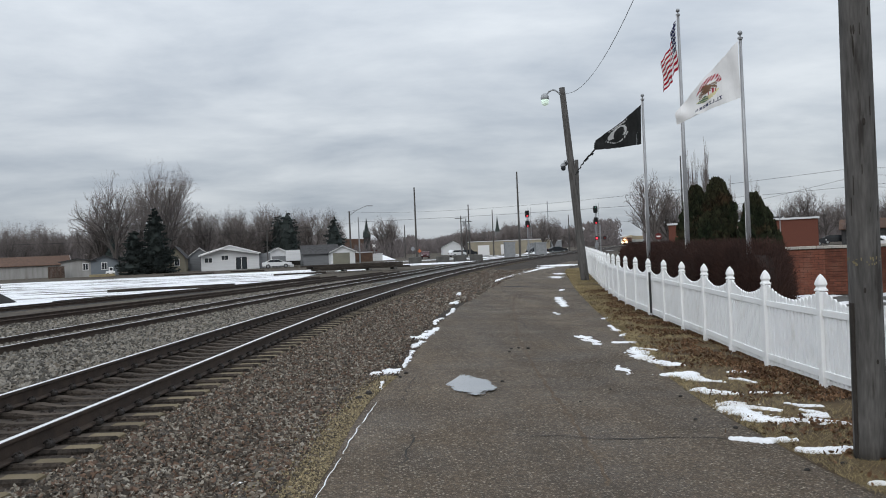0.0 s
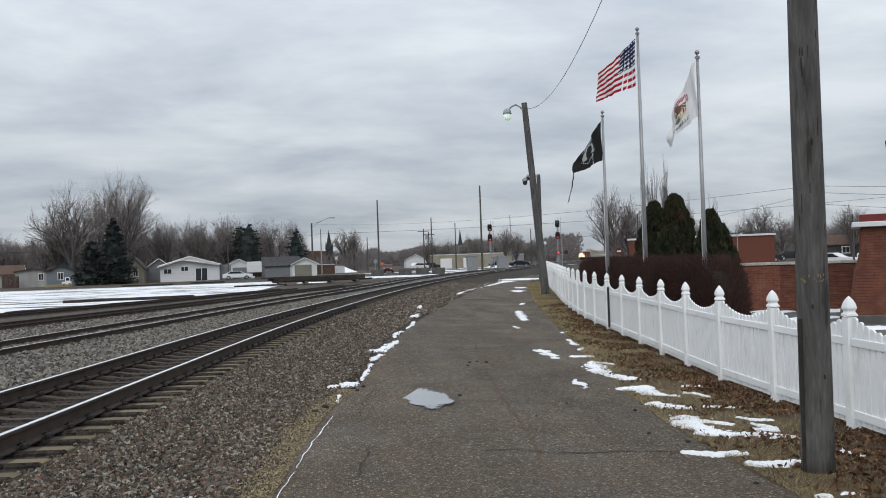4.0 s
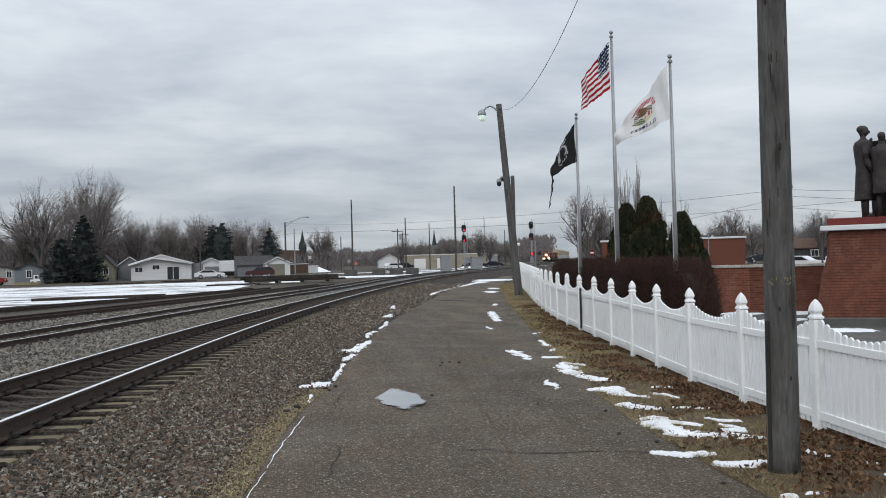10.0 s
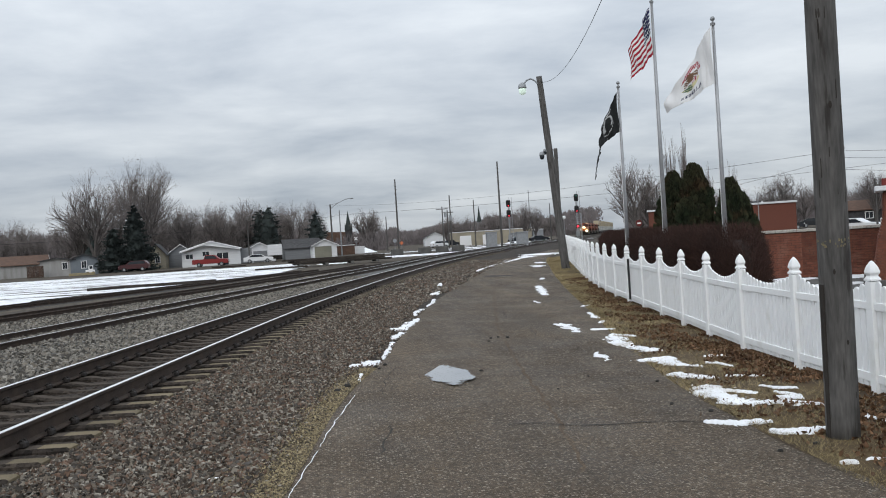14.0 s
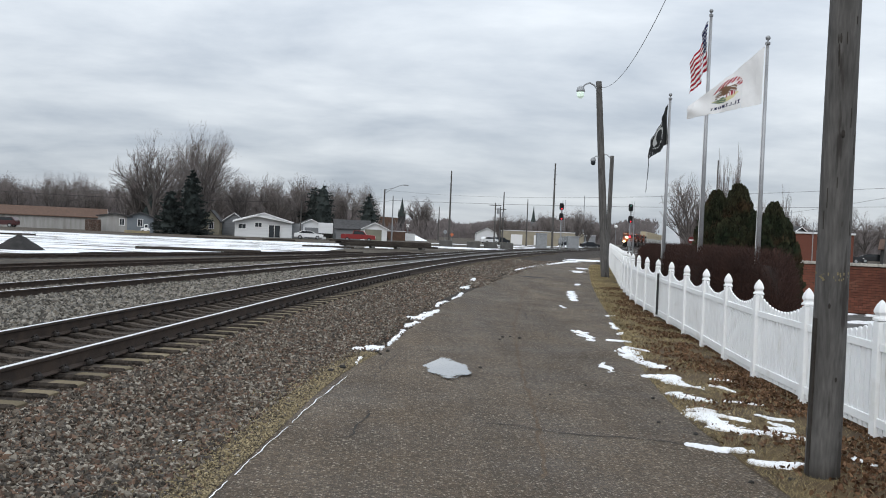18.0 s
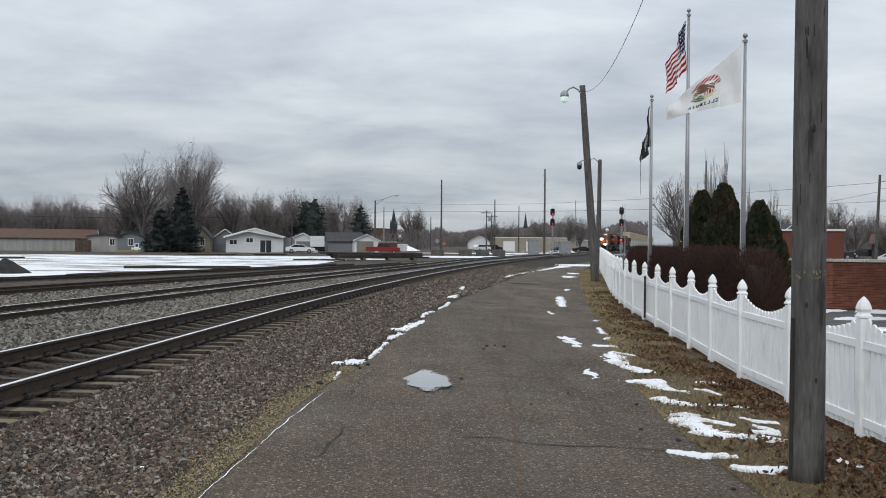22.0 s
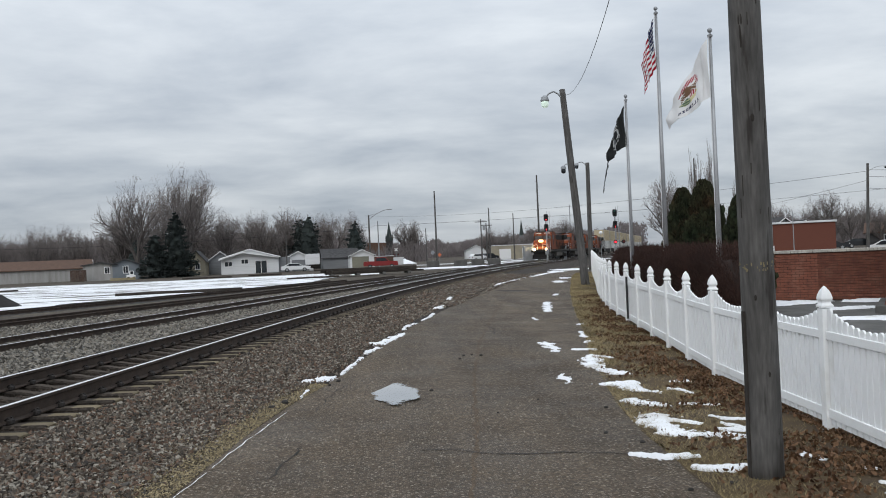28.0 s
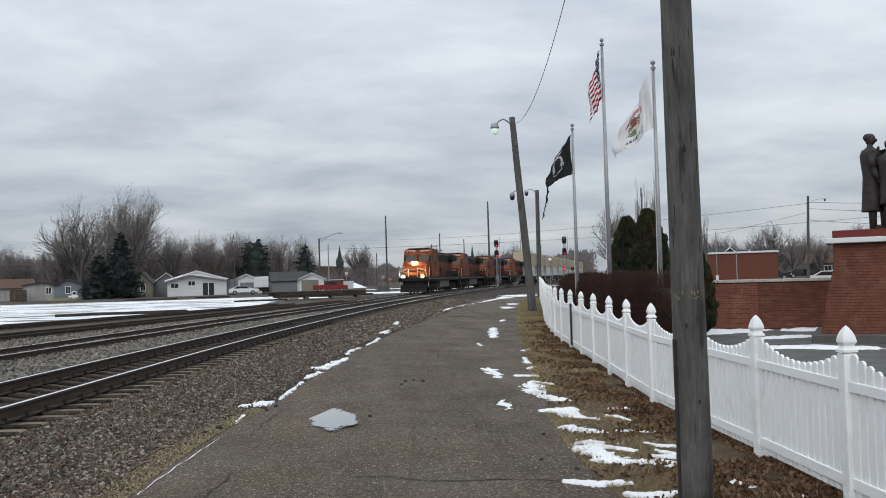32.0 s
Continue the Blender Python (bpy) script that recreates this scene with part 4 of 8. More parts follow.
def arm_lamp(ob, at, reach, size, glow):
    """A curved lamp arm with a hooded head; at and reach in the pole's space."""
    a, b = Vector(at), Vector(at) + Vector(reach)
    bm = bmesh.new()
    pts = [a + (b - a) * t + Vector((0, 0, 0.28 * size * math.sin(math.pi * t))) for t in (0, 0.25, 0.5, 0.75, 1.0)]
    for p, q in zip(pts, pts[1:]):
        tube(bm, p, q, 0.03 * size, n=6)
    part("lamp_arm", bm, M["steel"], ob)
    bm = bmesh.new()
    lathe(bm, [(0.05 * size, 0.12 * size), (0.13 * size, 0.06 * size), (0.17 * size, -0.06 * size), (0.16 * size, -0.1 * size)], 10, b)
    head = part("lamp_head", bm, M["steel"], ob)
    bm = bmesh.new()
    lathe(bm, [(0.12 * size, -0.1 * size), (0.15 * size, -0.16 * size), (0.13 * size, -0.28 * size), (0.06 * size, -0.34 * size)], 10, b)
    part("globe", bm, M["lamp_sodium"] if glow else M["glass"], head)


lean_pole, _, _ = wood_pole("leaning_utility_pole", (9.92, 41.2, 0.05), (9.33, 41.77, 9.46), 0.20, 0.14, "leaning wooden pole with a lit yard lamp", 12, 8)
arm_lamp(lean_pole, (-0.60, 0.5, 8.95), (-0.85, 0.0, 0.05), 1.25, True)
arm_lamp(lean_pole, (-0.40, 0.3, 5.6), (-0.35, 0.0, 0.1), 0.8, False)
second_pole, _, _ = wood_pole("utility_pole", (16.5, 68.6, 0.3), (16.55, 68.6, 8.6), 0.19, 0.15, "dark wooden pole with a small lamp arm beside the lane", 8, 12)
arm_lamp(second_pole, (0.0, 0.0, 8.0), (-0.8, 0.0, 0.2), 1.0, False)


def wire(name, p, q, sag, r, label, n=14):
    p, q = Vector(p), Vector(q)
    bm = bmesh.new()
    pts = [p.lerp(q, k / n) - Vector((0, 0, sag * 4 * (k / n) * (1 - k / n))) for k in range(n + 1)]
    for a, b in zip(pts, pts[1:]):
        tube(bm, a, b, r, n=4, caps=False)
    return tagged(part(name, bm, M["wire"]), label, "wire")


wire("power_cable", (9.36, 41.7, 9.2), (3.75, 3.2, 11.2), 2.4, 0.009, "black overhead cable hanging from the leaning pole", 24)


# ---- flagpoles and flags ----
def flagpole(x, y, top, label, r=0.055):
    ob = thing("flagpole", pose(x, y, 0.1), label, "flagpole", "flagpoles behind the hedge")
    h = top - 0.1
    bm = bmesh.new()
    tube(bm, (0, 0, 0), (0, 0, h - 0.16), r, r * 0.55, 14)
    part("shaft", bm, M["alu"], ob, smooth=True)
    bm = bmesh.new()
    lathe(bm, [(0.05, h - 0.17), (0.055, h - 0.13), (0.03, h - 0.115), (0.018, h - 0.10), (0.018, h - 0.06)], 10)
    part("truck", bm, M["alu"], ob, "pulley cap")
    bm = bmesh.new()
    ball(bm, (0, 0, h - 0.035), 0.05, 10)
    part("ball_finial", bm, M["steel"], ob)
    bm = bmesh.new()
    tube(bm, (-r - 0.015, -0.02, 1.2), (-0.04, -0.02, h - 0.15), 0.006, n=4)
    part("halyard", bm, M["trim"], ob, "white flag rope")
    return ob


flagpole(7.51, 24.33, 6.08, "silver metal flagpole with a torn black flag")
flagpole(7.47, 21.21, 7.62, "tall silver metal flagpole with a striped flag", 0.062)
flagpole(7.38, 17.54, 6.16, "silver metal flagpole with a white flag")

FONT = {"I": "111010010010111", "L": "100100100100111", "N": "101111111111101", "O": "111101101101111", "S": "111100111001111"}


def us_pattern(u, v):
    if u < 0.40 and v < 7 / 13:
        return 1 if (int(u * 27.5) % 2 == 0 and int(v * 33) % 3 == 1) else 2
    return 0 if int(v * 13) % 2 == 0 else 1


def state_pattern(u, v):
    x, y = (u - 0.47) / 0.21, (v - 0.42) / 0.30
    if 0.78 < v < 0.87 and 0.26 < u < 0.68:
        k = (u - 0.26) / 0.42 * 8
        c, gx_, gy_ = int(k) % 8, int((k % 1) * 4), int((v - 0.78) / 0.09 * 5)
        if gx_ < 3 and FONT["ILLINOIS"[c]][min(gy_, 4) * 3 + gx_] == "1":
            return 4
        return 0
    if x * x + y * y > 1:
        return 0
    wob = 0.22 * noise.noise((3 * x, 3 * y, 2))
    r2 = x * x + y * y
    # eagle: body, two wings and head; the ribbon above and beside it; shield and ground below
    if abs(x - 0.05 + 0.3 * y) < 0.24 + wob and -0.55 < y < 0.35:
        return 2
    if -0.45 + 0.5 * abs(x) + wob < y < 0.05 + 0.45 * abs(x) and abs(x) < 0.72:
        return 7 if int((x + y) * 16) % 4 else 0
    if (y < -0.42 + wob and 0.35 < r2) or (x < -0.55 + wob and -0.3 < y < 0.05):
        return 1 if int((x - y) * 9) % 3 else 0
    if 0.15 < y < 0.62 and -0.62 < x < -0.05 + wob:
        return 3 if int(x * 13) % 2 else 0
    if y > 0.42 + wob and x > -0.1:
        return 5 if int((x + 2 * y) * 7) % 3 else 6
    if y > 0.55 + wob:
        return 6
    return 0


def dark_pattern(u, v):
    x, y = (u - 0.50) / 0.20, (v - 0.42) / 0.30
    if x * x + y * y < 1.0:
        inside = (x + 0.15) ** 2 / 0.32 + (y + 0.05) ** 2 / 0.62 < 1 or (y > 0.45 and abs(x) < 0.8)
        return 0 if inside else 1
    if 1.15 < x * x + y * y < 1.45 and y > 0.3 and int(u * 60) % 3:
        return 2
    if abs(v - 0.08) < 0.03 and 0.3 < u < 0.7 and int(u * 50) % 4:
        return 2
    return 0


STRIPS = 12


def flag(name, hoist, label, pattern, mats, length, height, cols, rows, top, bottom, tail=0.0, ragged=0.0):
    """A flag hanging from its hoist in narrow strips: the upper edge falls by top degrees, the lower one by bottom, so it narrows towards its end."""
    ob = thing(name, pose(*hoist), label, "flag")
    pieces, w = [], length / STRIPS
    fall, low = math.tan(math.radians(top)), math.tan(math.radians(bottom))
    for k in range(STRIPS):
        verts, faces, slots = [], [], []
        c = cols
        for i in range(c + 1):
            for j in range(rows + 1):
                x = i / c * w * 1.15
                f = k * w + x
                tall = height - f * (fall - low)
                if ragged and k == STRIPS - 1 and i == c:
                    x -= ragged * abs(noise.noise((j * 0.9, 3, k)))
                if ragged and j == rows:
                    tall -= ragged * 0.5 * abs(noise.noise((f * 9, 7, 1))) * f / length
                verts.append((x, 0.014 * math.sin(2.0 * math.pi * (k * 0.37 + i / c * 0.37) + 2.5 * j / rows) + 0.02 * math.sin(5.0 * j / rows + 9 * f), -x * fall - j / rows * tall))
        for i in range(c):
            for j in range(rows):
                a = i * (rows + 1) + j
                faces.append((a, a + 1, a + rows + 2, a + rows + 1))
                slots.append(pattern((k + (i + 0.5) / c) / STRIPS, (j + 0.5) / rows))
        pieces.append(raw("cloth_strip", verts, faces, mats, ob, slots=slots, smooth=True))
    end = height - length * (fall - low)
    if tail:
        for k in range(2):
            bm = bmesh.new()
            n = 7
            for i in range(n):
                x0, x1 = i / n * tail * 0.52, (i + 1) / n * tail * 0.54
                wd = 0.10 * (1 - 0.4 * k) * (0.45 + 0.8 * abs(noise.noise((i * 1.3, k, 7))))
                box(bm, ((x0 + x1) / 2, 0, -wd / 2 + 0.05 * noise.noise((i * 0.8, k, 1))), (x1 - x0, 0.004, wd))
            pieces.append(part("torn_strip", bm, mats[0], ob, "torn trailing strip of cloth"))
    return ob, pieces, fall, end


pow_flag = flag("dark_flag", (7.45, 24.30, 5.78), "torn black flag with a white round emblem", dark_pattern, [M["flag_black"], M["flag_grey"], M["flag_grey"]], 1.25, 1.10, 5, 40, 40, 10, tail=0.95, ragged=0.12)
us_flag = flag("striped_flag", (7.40, 21.18, 7.34), "red and white striped flag with a blue canton", us_pattern, [M["flag_red"], M["flag_white"], M["flag_blue"]], 0.98, 1.17, 4, 39, 41, 24, ragged=0.12)
state_flag = flag("white_flag", (7.31, 17.51, 5.95), "white flag with a coloured emblem and blue lettering", state_pattern, [M["flag_white"], M["flag_red"], M["flag_brown"], M["flag_red"], M["flag_blue"], M["flag_green"], M["flag_yellow"], M["flag_brown"]], 1.40, 1.15, 7, 60, 42, 15, ragged=0.16)


# ---- hedge, evergreens ----
def unit(v):
    return v / (np.linalg.norm(v, axis=-1, keepdims=True) + 1e-9)


def twig_cloud(name, places, ways, ln, r, material, parent, seed, up=0.6, label=""):
    """Thin three-sided sticks at the places given, each with its outward direction."""
    rs = np.random.RandomState(seed)
    n = len(places)
    d = unit(ways * 0.8 + rs.normal(0, 0.45, (n, 3)) + (0, 0, up))
    s = unit(np.cross(d, rs.normal(0, 1, (n, 3))))
    q = np.cross(d, s)
    l = ln * rs.uniform(0.5, 1.3, (n, 1))
    v = np.stack([places + s * r, places + (-0.5 * s + 0.87 * q) * r, places + (-0.5 * s - 0.87 * q) * r, places + d * l], 1)
    f = (np.array([(0, 1, 3), (1, 2, 3), (2, 0, 3)])[None] + 4 * np.arange(n)[:, None, None]).reshape(-1, 3)
    return raw(name, v.reshape(-1, 3).tolist(), f.tolist(), material, parent, label)


hedge_mid = spline([(13, 6.55), (16, 6.98), (22, 7.75), (28, 8.75), (34, 9.95)])


def hedge():
    ob = thing("hedge", pose(0, 0, 0), "clipped bare reddish-brown winter hedge behind the fence", "hedge")

    def size(y):
        e = min(1.0, max(0.0, (y - 15.4) / 1.0)) ** 0.5 * min(1.0, max(0.0, (33.5 - y) / 1.5)) ** 0.5
        return 0.72 * e + 0.02, (1.90 + 0.05 * noise.noise((y * 0.5, 0, 0))) * (0.55 + 0.45 * e)

    # solid core, coloured darker than the twigs for the shade inside the hedge
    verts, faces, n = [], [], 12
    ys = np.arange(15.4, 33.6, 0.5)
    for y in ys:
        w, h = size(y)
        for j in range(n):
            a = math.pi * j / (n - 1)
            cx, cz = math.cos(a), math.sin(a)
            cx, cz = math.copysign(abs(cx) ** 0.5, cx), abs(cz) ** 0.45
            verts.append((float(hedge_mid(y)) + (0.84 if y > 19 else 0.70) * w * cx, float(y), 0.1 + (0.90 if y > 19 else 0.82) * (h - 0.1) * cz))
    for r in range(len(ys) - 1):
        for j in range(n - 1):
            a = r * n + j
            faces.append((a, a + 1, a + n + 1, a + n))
    raw("inner_mass", verts, faces, M["hedgeshade"], ob, smooth=True)

    rs = np.random.RandomState(5)
    n = 60000
    y, a, k = rs.uniform(15.4, 33.5, n), rs.uniform(0, math.pi, n), rs.uniform(0.80, 0.99, n)
    table = np.arange(15.3, 33.6, 0.1)
    wide, high = np.array([size(float(v)) for v in table]).T
    w, h = np.interp(y, table, wide), np.interp(y, table, high)
    cx, cz = np.sign(np.cos(a)) * np.abs(np.cos(a)) ** 0.5, np.sin(a) ** 0.45
    places = np.stack([hedge_mid(y) + w * cx * k, y, 0.1 + (h - 0.1) * cz * k], 1)
    end = np.nonzero((y < 19.0) | (y > 32.2))[0]
    more = np.repeat(places[end], 3, 0)
    mid = np.stack([hedge_mid(more[:, 1]), more[:, 1], 0 * more[:, 1] + 0.2], 1)
    more = mid + (more - mid) * rs.uniform(0.1, 1.0, (len(more), 1)) ** 0.6
    more[:, 1] -= rs.uniform(0.0, 0.12, len(more))
    places, cx, cz = np.concatenate([places, more]), np.concatenate([cx, np.repeat(cx[end], 3)]), np.concatenate([cz, np.repeat(cz[end], 3)])
    t = twig_cloud("twig_mass", places, np.stack([cx, 0 * cx, cz], 1), 0.13, 0.0045, M["hedge"], ob, 5, 0.35)
    t["kind"] = "stuff"


hedge()


def leaf_cloud(p, d, size, rs):
    """Flat five-cornered sprays of foliage: places, outward directions and sizes, as arrays."""
    n = len(p)
    size = np.asarray(size)[:, None]
    d = unit(np.asarray(d, float))
    s = unit(np.cross(d, rs.normal(0, 1, (n, 3))))
    v = np.stack([p - s * size * 0.35, p + d * size * 0.5 - s * size * 0.5, p + d * size * 1.1, p + d * size * 0.5 + s * size * 0.5, p + s * size * 0.35], 1)
    return v.reshape(-1, 3).tolist(), np.arange(5 * n).reshape(-1, 5).tolist()


def evergreen(x, y, h, r, lean, label, seed, sprays=5200, base=0.1, name="evergreen_shrub"):
    rs = np.random.RandomState(seed)
    ob = thing(name, pose(x, y, base), label, "evergreen")
    bm = bmesh.new()
    tube(bm, (0, 0, 0), (lean * 0.6, 0, h * 0.75), 0.09, 0.03, 7)
    part("trunk", bm, M["bark"], ob)
    def radius(t):
        return r * (min(1, t / 0.12) ** 0.5) * max(0.0, 1 - (max(0, t - 0.25) / 0.75) ** 1.7) ** 0.62 + 0.02

    # upright feathery tufts, some of them standing out of the outline
    ts, az = rs.uniform(0.0, 1.0, sprays) ** 1.2, rs.uniform(0, 2 * math.pi, sprays)
    bump = np.array([1 + 0.36 * noise.noise((math.cos(a) * 2.6 + seed, math.sin(a) * 2.6, t * 6)) + 0.22 * noise.noise((math.cos(a) * 7, math.sin(a) * 7 + seed, t * 15)) for t, a in zip(ts, az)])
    rr = np.array([radius(t) for t in ts]) * bump * rs.uniform(0.70, 1.02, sprays)
    places = np.stack([lean * ts + rr * np.cos(az), rr * np.sin(az), 0.05 + ts * h * 0.95], 1)
    verts, faces = leaf_cloud(places, np.stack([np.cos(az) * 0.45, np.sin(az) * 0.45, 0 * az + 1.0], 1), rs.uniform(0.06, 0.15, sprays) * (0.8 + 0.1 * h), rs)
    raw("foliage", verts, faces, M["cedar"], ob)["kind"] = "stuff"
    verts, faces = [], []
    n = 10
    for k in range(9):
        t = k / 8
        for j in range(n):
            a = 2 * math.pi * j / n
            verts.append((lean * t + radius(t) * 0.72 * math.cos(a), radius(t) * 0.72 * math.sin(a), 0.05 + t * h * 0.93))
    for k in range(8):
        for j in range(n):
            faces.append((k * n + j, k * n + (j + 1) % n, (k + 1) * n + (j + 1) % n, (k + 1) * n + j))
    raw("inner_foliage", verts, faces, M["cedar"], ob)
    return ob


evergreen(9.74, 24.9, 3.62, 0.56, 0.04, "tall dense dark green arborvitae behind the hedge", 3, 9000)
evergreen(9.20, 25.2, 3.42, 0.52, 0.06, "dark green arborvitae with brownish patches", 4, 8000)
evergreen(9.45, 24.6, 2.6, 0.62, 0.0, "low full arborvitae between two taller ones", 5, 7000)
evergreen(10.27, 23.5, 3.05, 0.42, -0.04, "smaller dark green arborvitae behind the hedge", 7, 6500)
evergreen(10.62, 23.75, 2.62, 0.46, 0.0, "low dark green arborvitae beside the brick wall", 9, 6000)


# ---- memorial: brick wall, pedestal and statue ----
def brick_run(parent, a, b, z0, z1, first, limit):
    """Courses of bricks along a straight wall, standing a little proud of the mortar; returns how many became parts."""
    a, b = Vector((*a, 0)), Vector((*b, 0))
    d = (b - a).normalized()
    ang = math.degrees(math.atan2(d.y, d.x))
    L, H = 0.215, 0.075
    bm = bmesh.new()
    box(bm, (0, 0, 0), (L - 0.012, 0.03, H - 0.011), 0.003)
    one = bpy.data.meshes.new("brick"); bm.to_mesh(one); bm.free(); one.materials.append(M["brick"])
    made, rest_v, rest_f = 0, [], []
    side = Vector((d.y, -d.x, 0))
    rnd = random.Random(int(a.x * 10))
    for r in range(int((z1 - z0) / H)):
        x = -L / 2 * (r % 2)
        while x < (b - a).length - 0.03:
            xa, xb = max(x, 0.0), min(x + L, (b - a).length)
            c = a + d * (xa + xb) / 2 + side * (0.165 + rnd.uniform(-0.002, 0.003))
            m = pose(c.x, c.y, z0 + (r + 0.5) * H, 0, 0, ang + rnd.uniform(-0.6, 0.6)) @ Matrix.Diagonal(((xb - xa) / L, 1, 1, 1))
            if made < limit:
                share("brick", one, parent, m)
                made += 1
            else:
                k = len(rest_v)
                rest_v += [tuple(m @ v.co) for v in one.vertices]
                rest_f += [tuple(k + i for i in f.vertices) for f in one.polygons]
            x += L
    if rest_v:
        raw("bricks", rest_v, rest_f, M["brick"], parent)["kind"] = "stuff"


def memorial():
    wall = thing("brick_wall", pose(0, 0, 0), "low red brick memorial wall with a pale coping", "wall", kind="structure")
    pts = [(10.2, 27.4), (13.4, 25.7), (17.6, 23.2), (20.5, 21.2)]
    z0, z1 = 0.12, 1.50
    for n, (a, b) in enumerate(zip(pts, pts[1:])):
        d = Vector((b[0] - a[0], b[1] - a[1], 0))
        m = pose((a[0] + b[0]) / 2, (a[1] + b[1]) / 2, 0, 0, 0, math.degrees(math.atan2(d.y, d.x)))
        bm = bmesh.new()
        box(bm, (0, 0, (z1 + z0) / 2 - 0.1), (d.length, 0.30, z1 - z0 + 0.2))
        part("mortar_core", bm, M["mortar"], wall).matrix_basis = m
        k = 0.0
        bm = bmesh.new()
        while k < d.length:
            box(bm, (-d.length / 2 + k + 0.05, -0.02, z1 + 0.04), (0.092, 0.40, 0.085), 0.006)
            k += 0.10
        part("coping", bm, M["cap"], wall, "pale worn coping bricks").matrix_basis = m
        brick_run(wall, a, b, z0, z1, 0, (0, 140, 160)[n])
    ped = thing("statue_pedestal", pose(0, 0, 0), "flared red brick pedestal with a white ledge and red top", "pedestal")
    cx, cy, ang = 14.83, 21.33, -32
    base_m = pose(cx, cy, 0, 0, 0, ang)
    prof = [(1.66, 0.1), (1.58, 0.45), (1.50, 0.9), (1.44, 1.3), (1.36, 1.55), (1.30, 1.8), (1.28, 2.1), (1.27, 2.47)]
    bm = bmesh.new()
    rows = [[bm.verts.new((sx * w, sy * w * 0.8, z)) for sx, sy in ((-1, -1), (1, -1), (1, 1), (-1, 1))] for w, z in prof]
    for lo, hi in zip(rows, rows[1:]):
        for j in range(4):
            bm.faces.new((lo[j], lo[(j + 1) % 4], hi[(j + 1) % 4], hi[j]))
    bm.faces.new(rows[-1])
    part("core", bm, M["mortar"], ped).matrix_basis = base_m
    verts, faces = [], []
    H, L = 0.075, 0.215

    def half(z):
        for (w0, za), (w1, zb) in zip(prof, prof[1:]):
            if z <= zb:
                return w0 + (w1 - w0) * (z - za) / (zb - za)
        return prof[-1][0]

    rnd = random.Random(9)
    one = bmesh.new(); box(one, (0, 0, 0), (L - 0.012, 0.04, H - 0.011), 0.003)
    shape_v, shape_f = [v.co.copy() for v in one.verts], [[v.index for v in f.verts] for f in one.faces]
    one.verts.index_update()
    shape_f = [[v.index for v in f.verts] for f in one.faces]
    one.free()
    for r in range(int(2.36 / H)):
        z = 0.1 + (r + 0.5) * H
        w = half(z)
        for side in range(4):
            length = 2 * w * (1 if side % 2 == 0 else 0.8)
            off = w * (0.8 if side % 2 == 0 else 1)
            x = -length / 2 - (L / 2) * (r % 2)
            while x < length / 2 - 0.05:
                xa, xb = max(x, -length / 2), min(x + L, length / 2)
                if xb - xa > 0.05:
                    m = pose(0, 0, 0, 0, 0, 90 * side) @ pose((xa + xb) / 2, -off - 0.0 + rnd.uniform(-0.003, 0.003), z) @ Matrix.Diagonal(((xb - xa) / L, 1, 1, 1))
                    k = len(verts)
                    verts += [tuple(base_m @ m @ v) for v in shape_v]
                    faces += [tuple(k + i for i in f) for f in shape_f]
                x += L
    raw("bricks", verts, faces, M["brick"], ped)["kind"] = "stuff"
    bm = bmesh.new(); box(bm, (0, 0, 2.53), (2.95, 2.45, 0.13), 0.012)
    part("ledge", bm, M["siding"], ped, "white painted ledge").matrix_basis = base_m
    bm = bmesh.new(); box(bm, (0, 0, 2.69), (2.6, 2.1, 0.19), 0.015)
    part("top_slab", bm, M["redpaint"], ped, "dark red top slab").matrix_basis = base_m
    bm = bmesh.new(); box(bm, (0, 0, 0.12), (3.7, 3.0, 0.22), 0.02)
    part("plinth", bm, M["concrete"], ped, "dark concrete plinth").matrix_basis = base_m
    return base_m


PED = memorial()


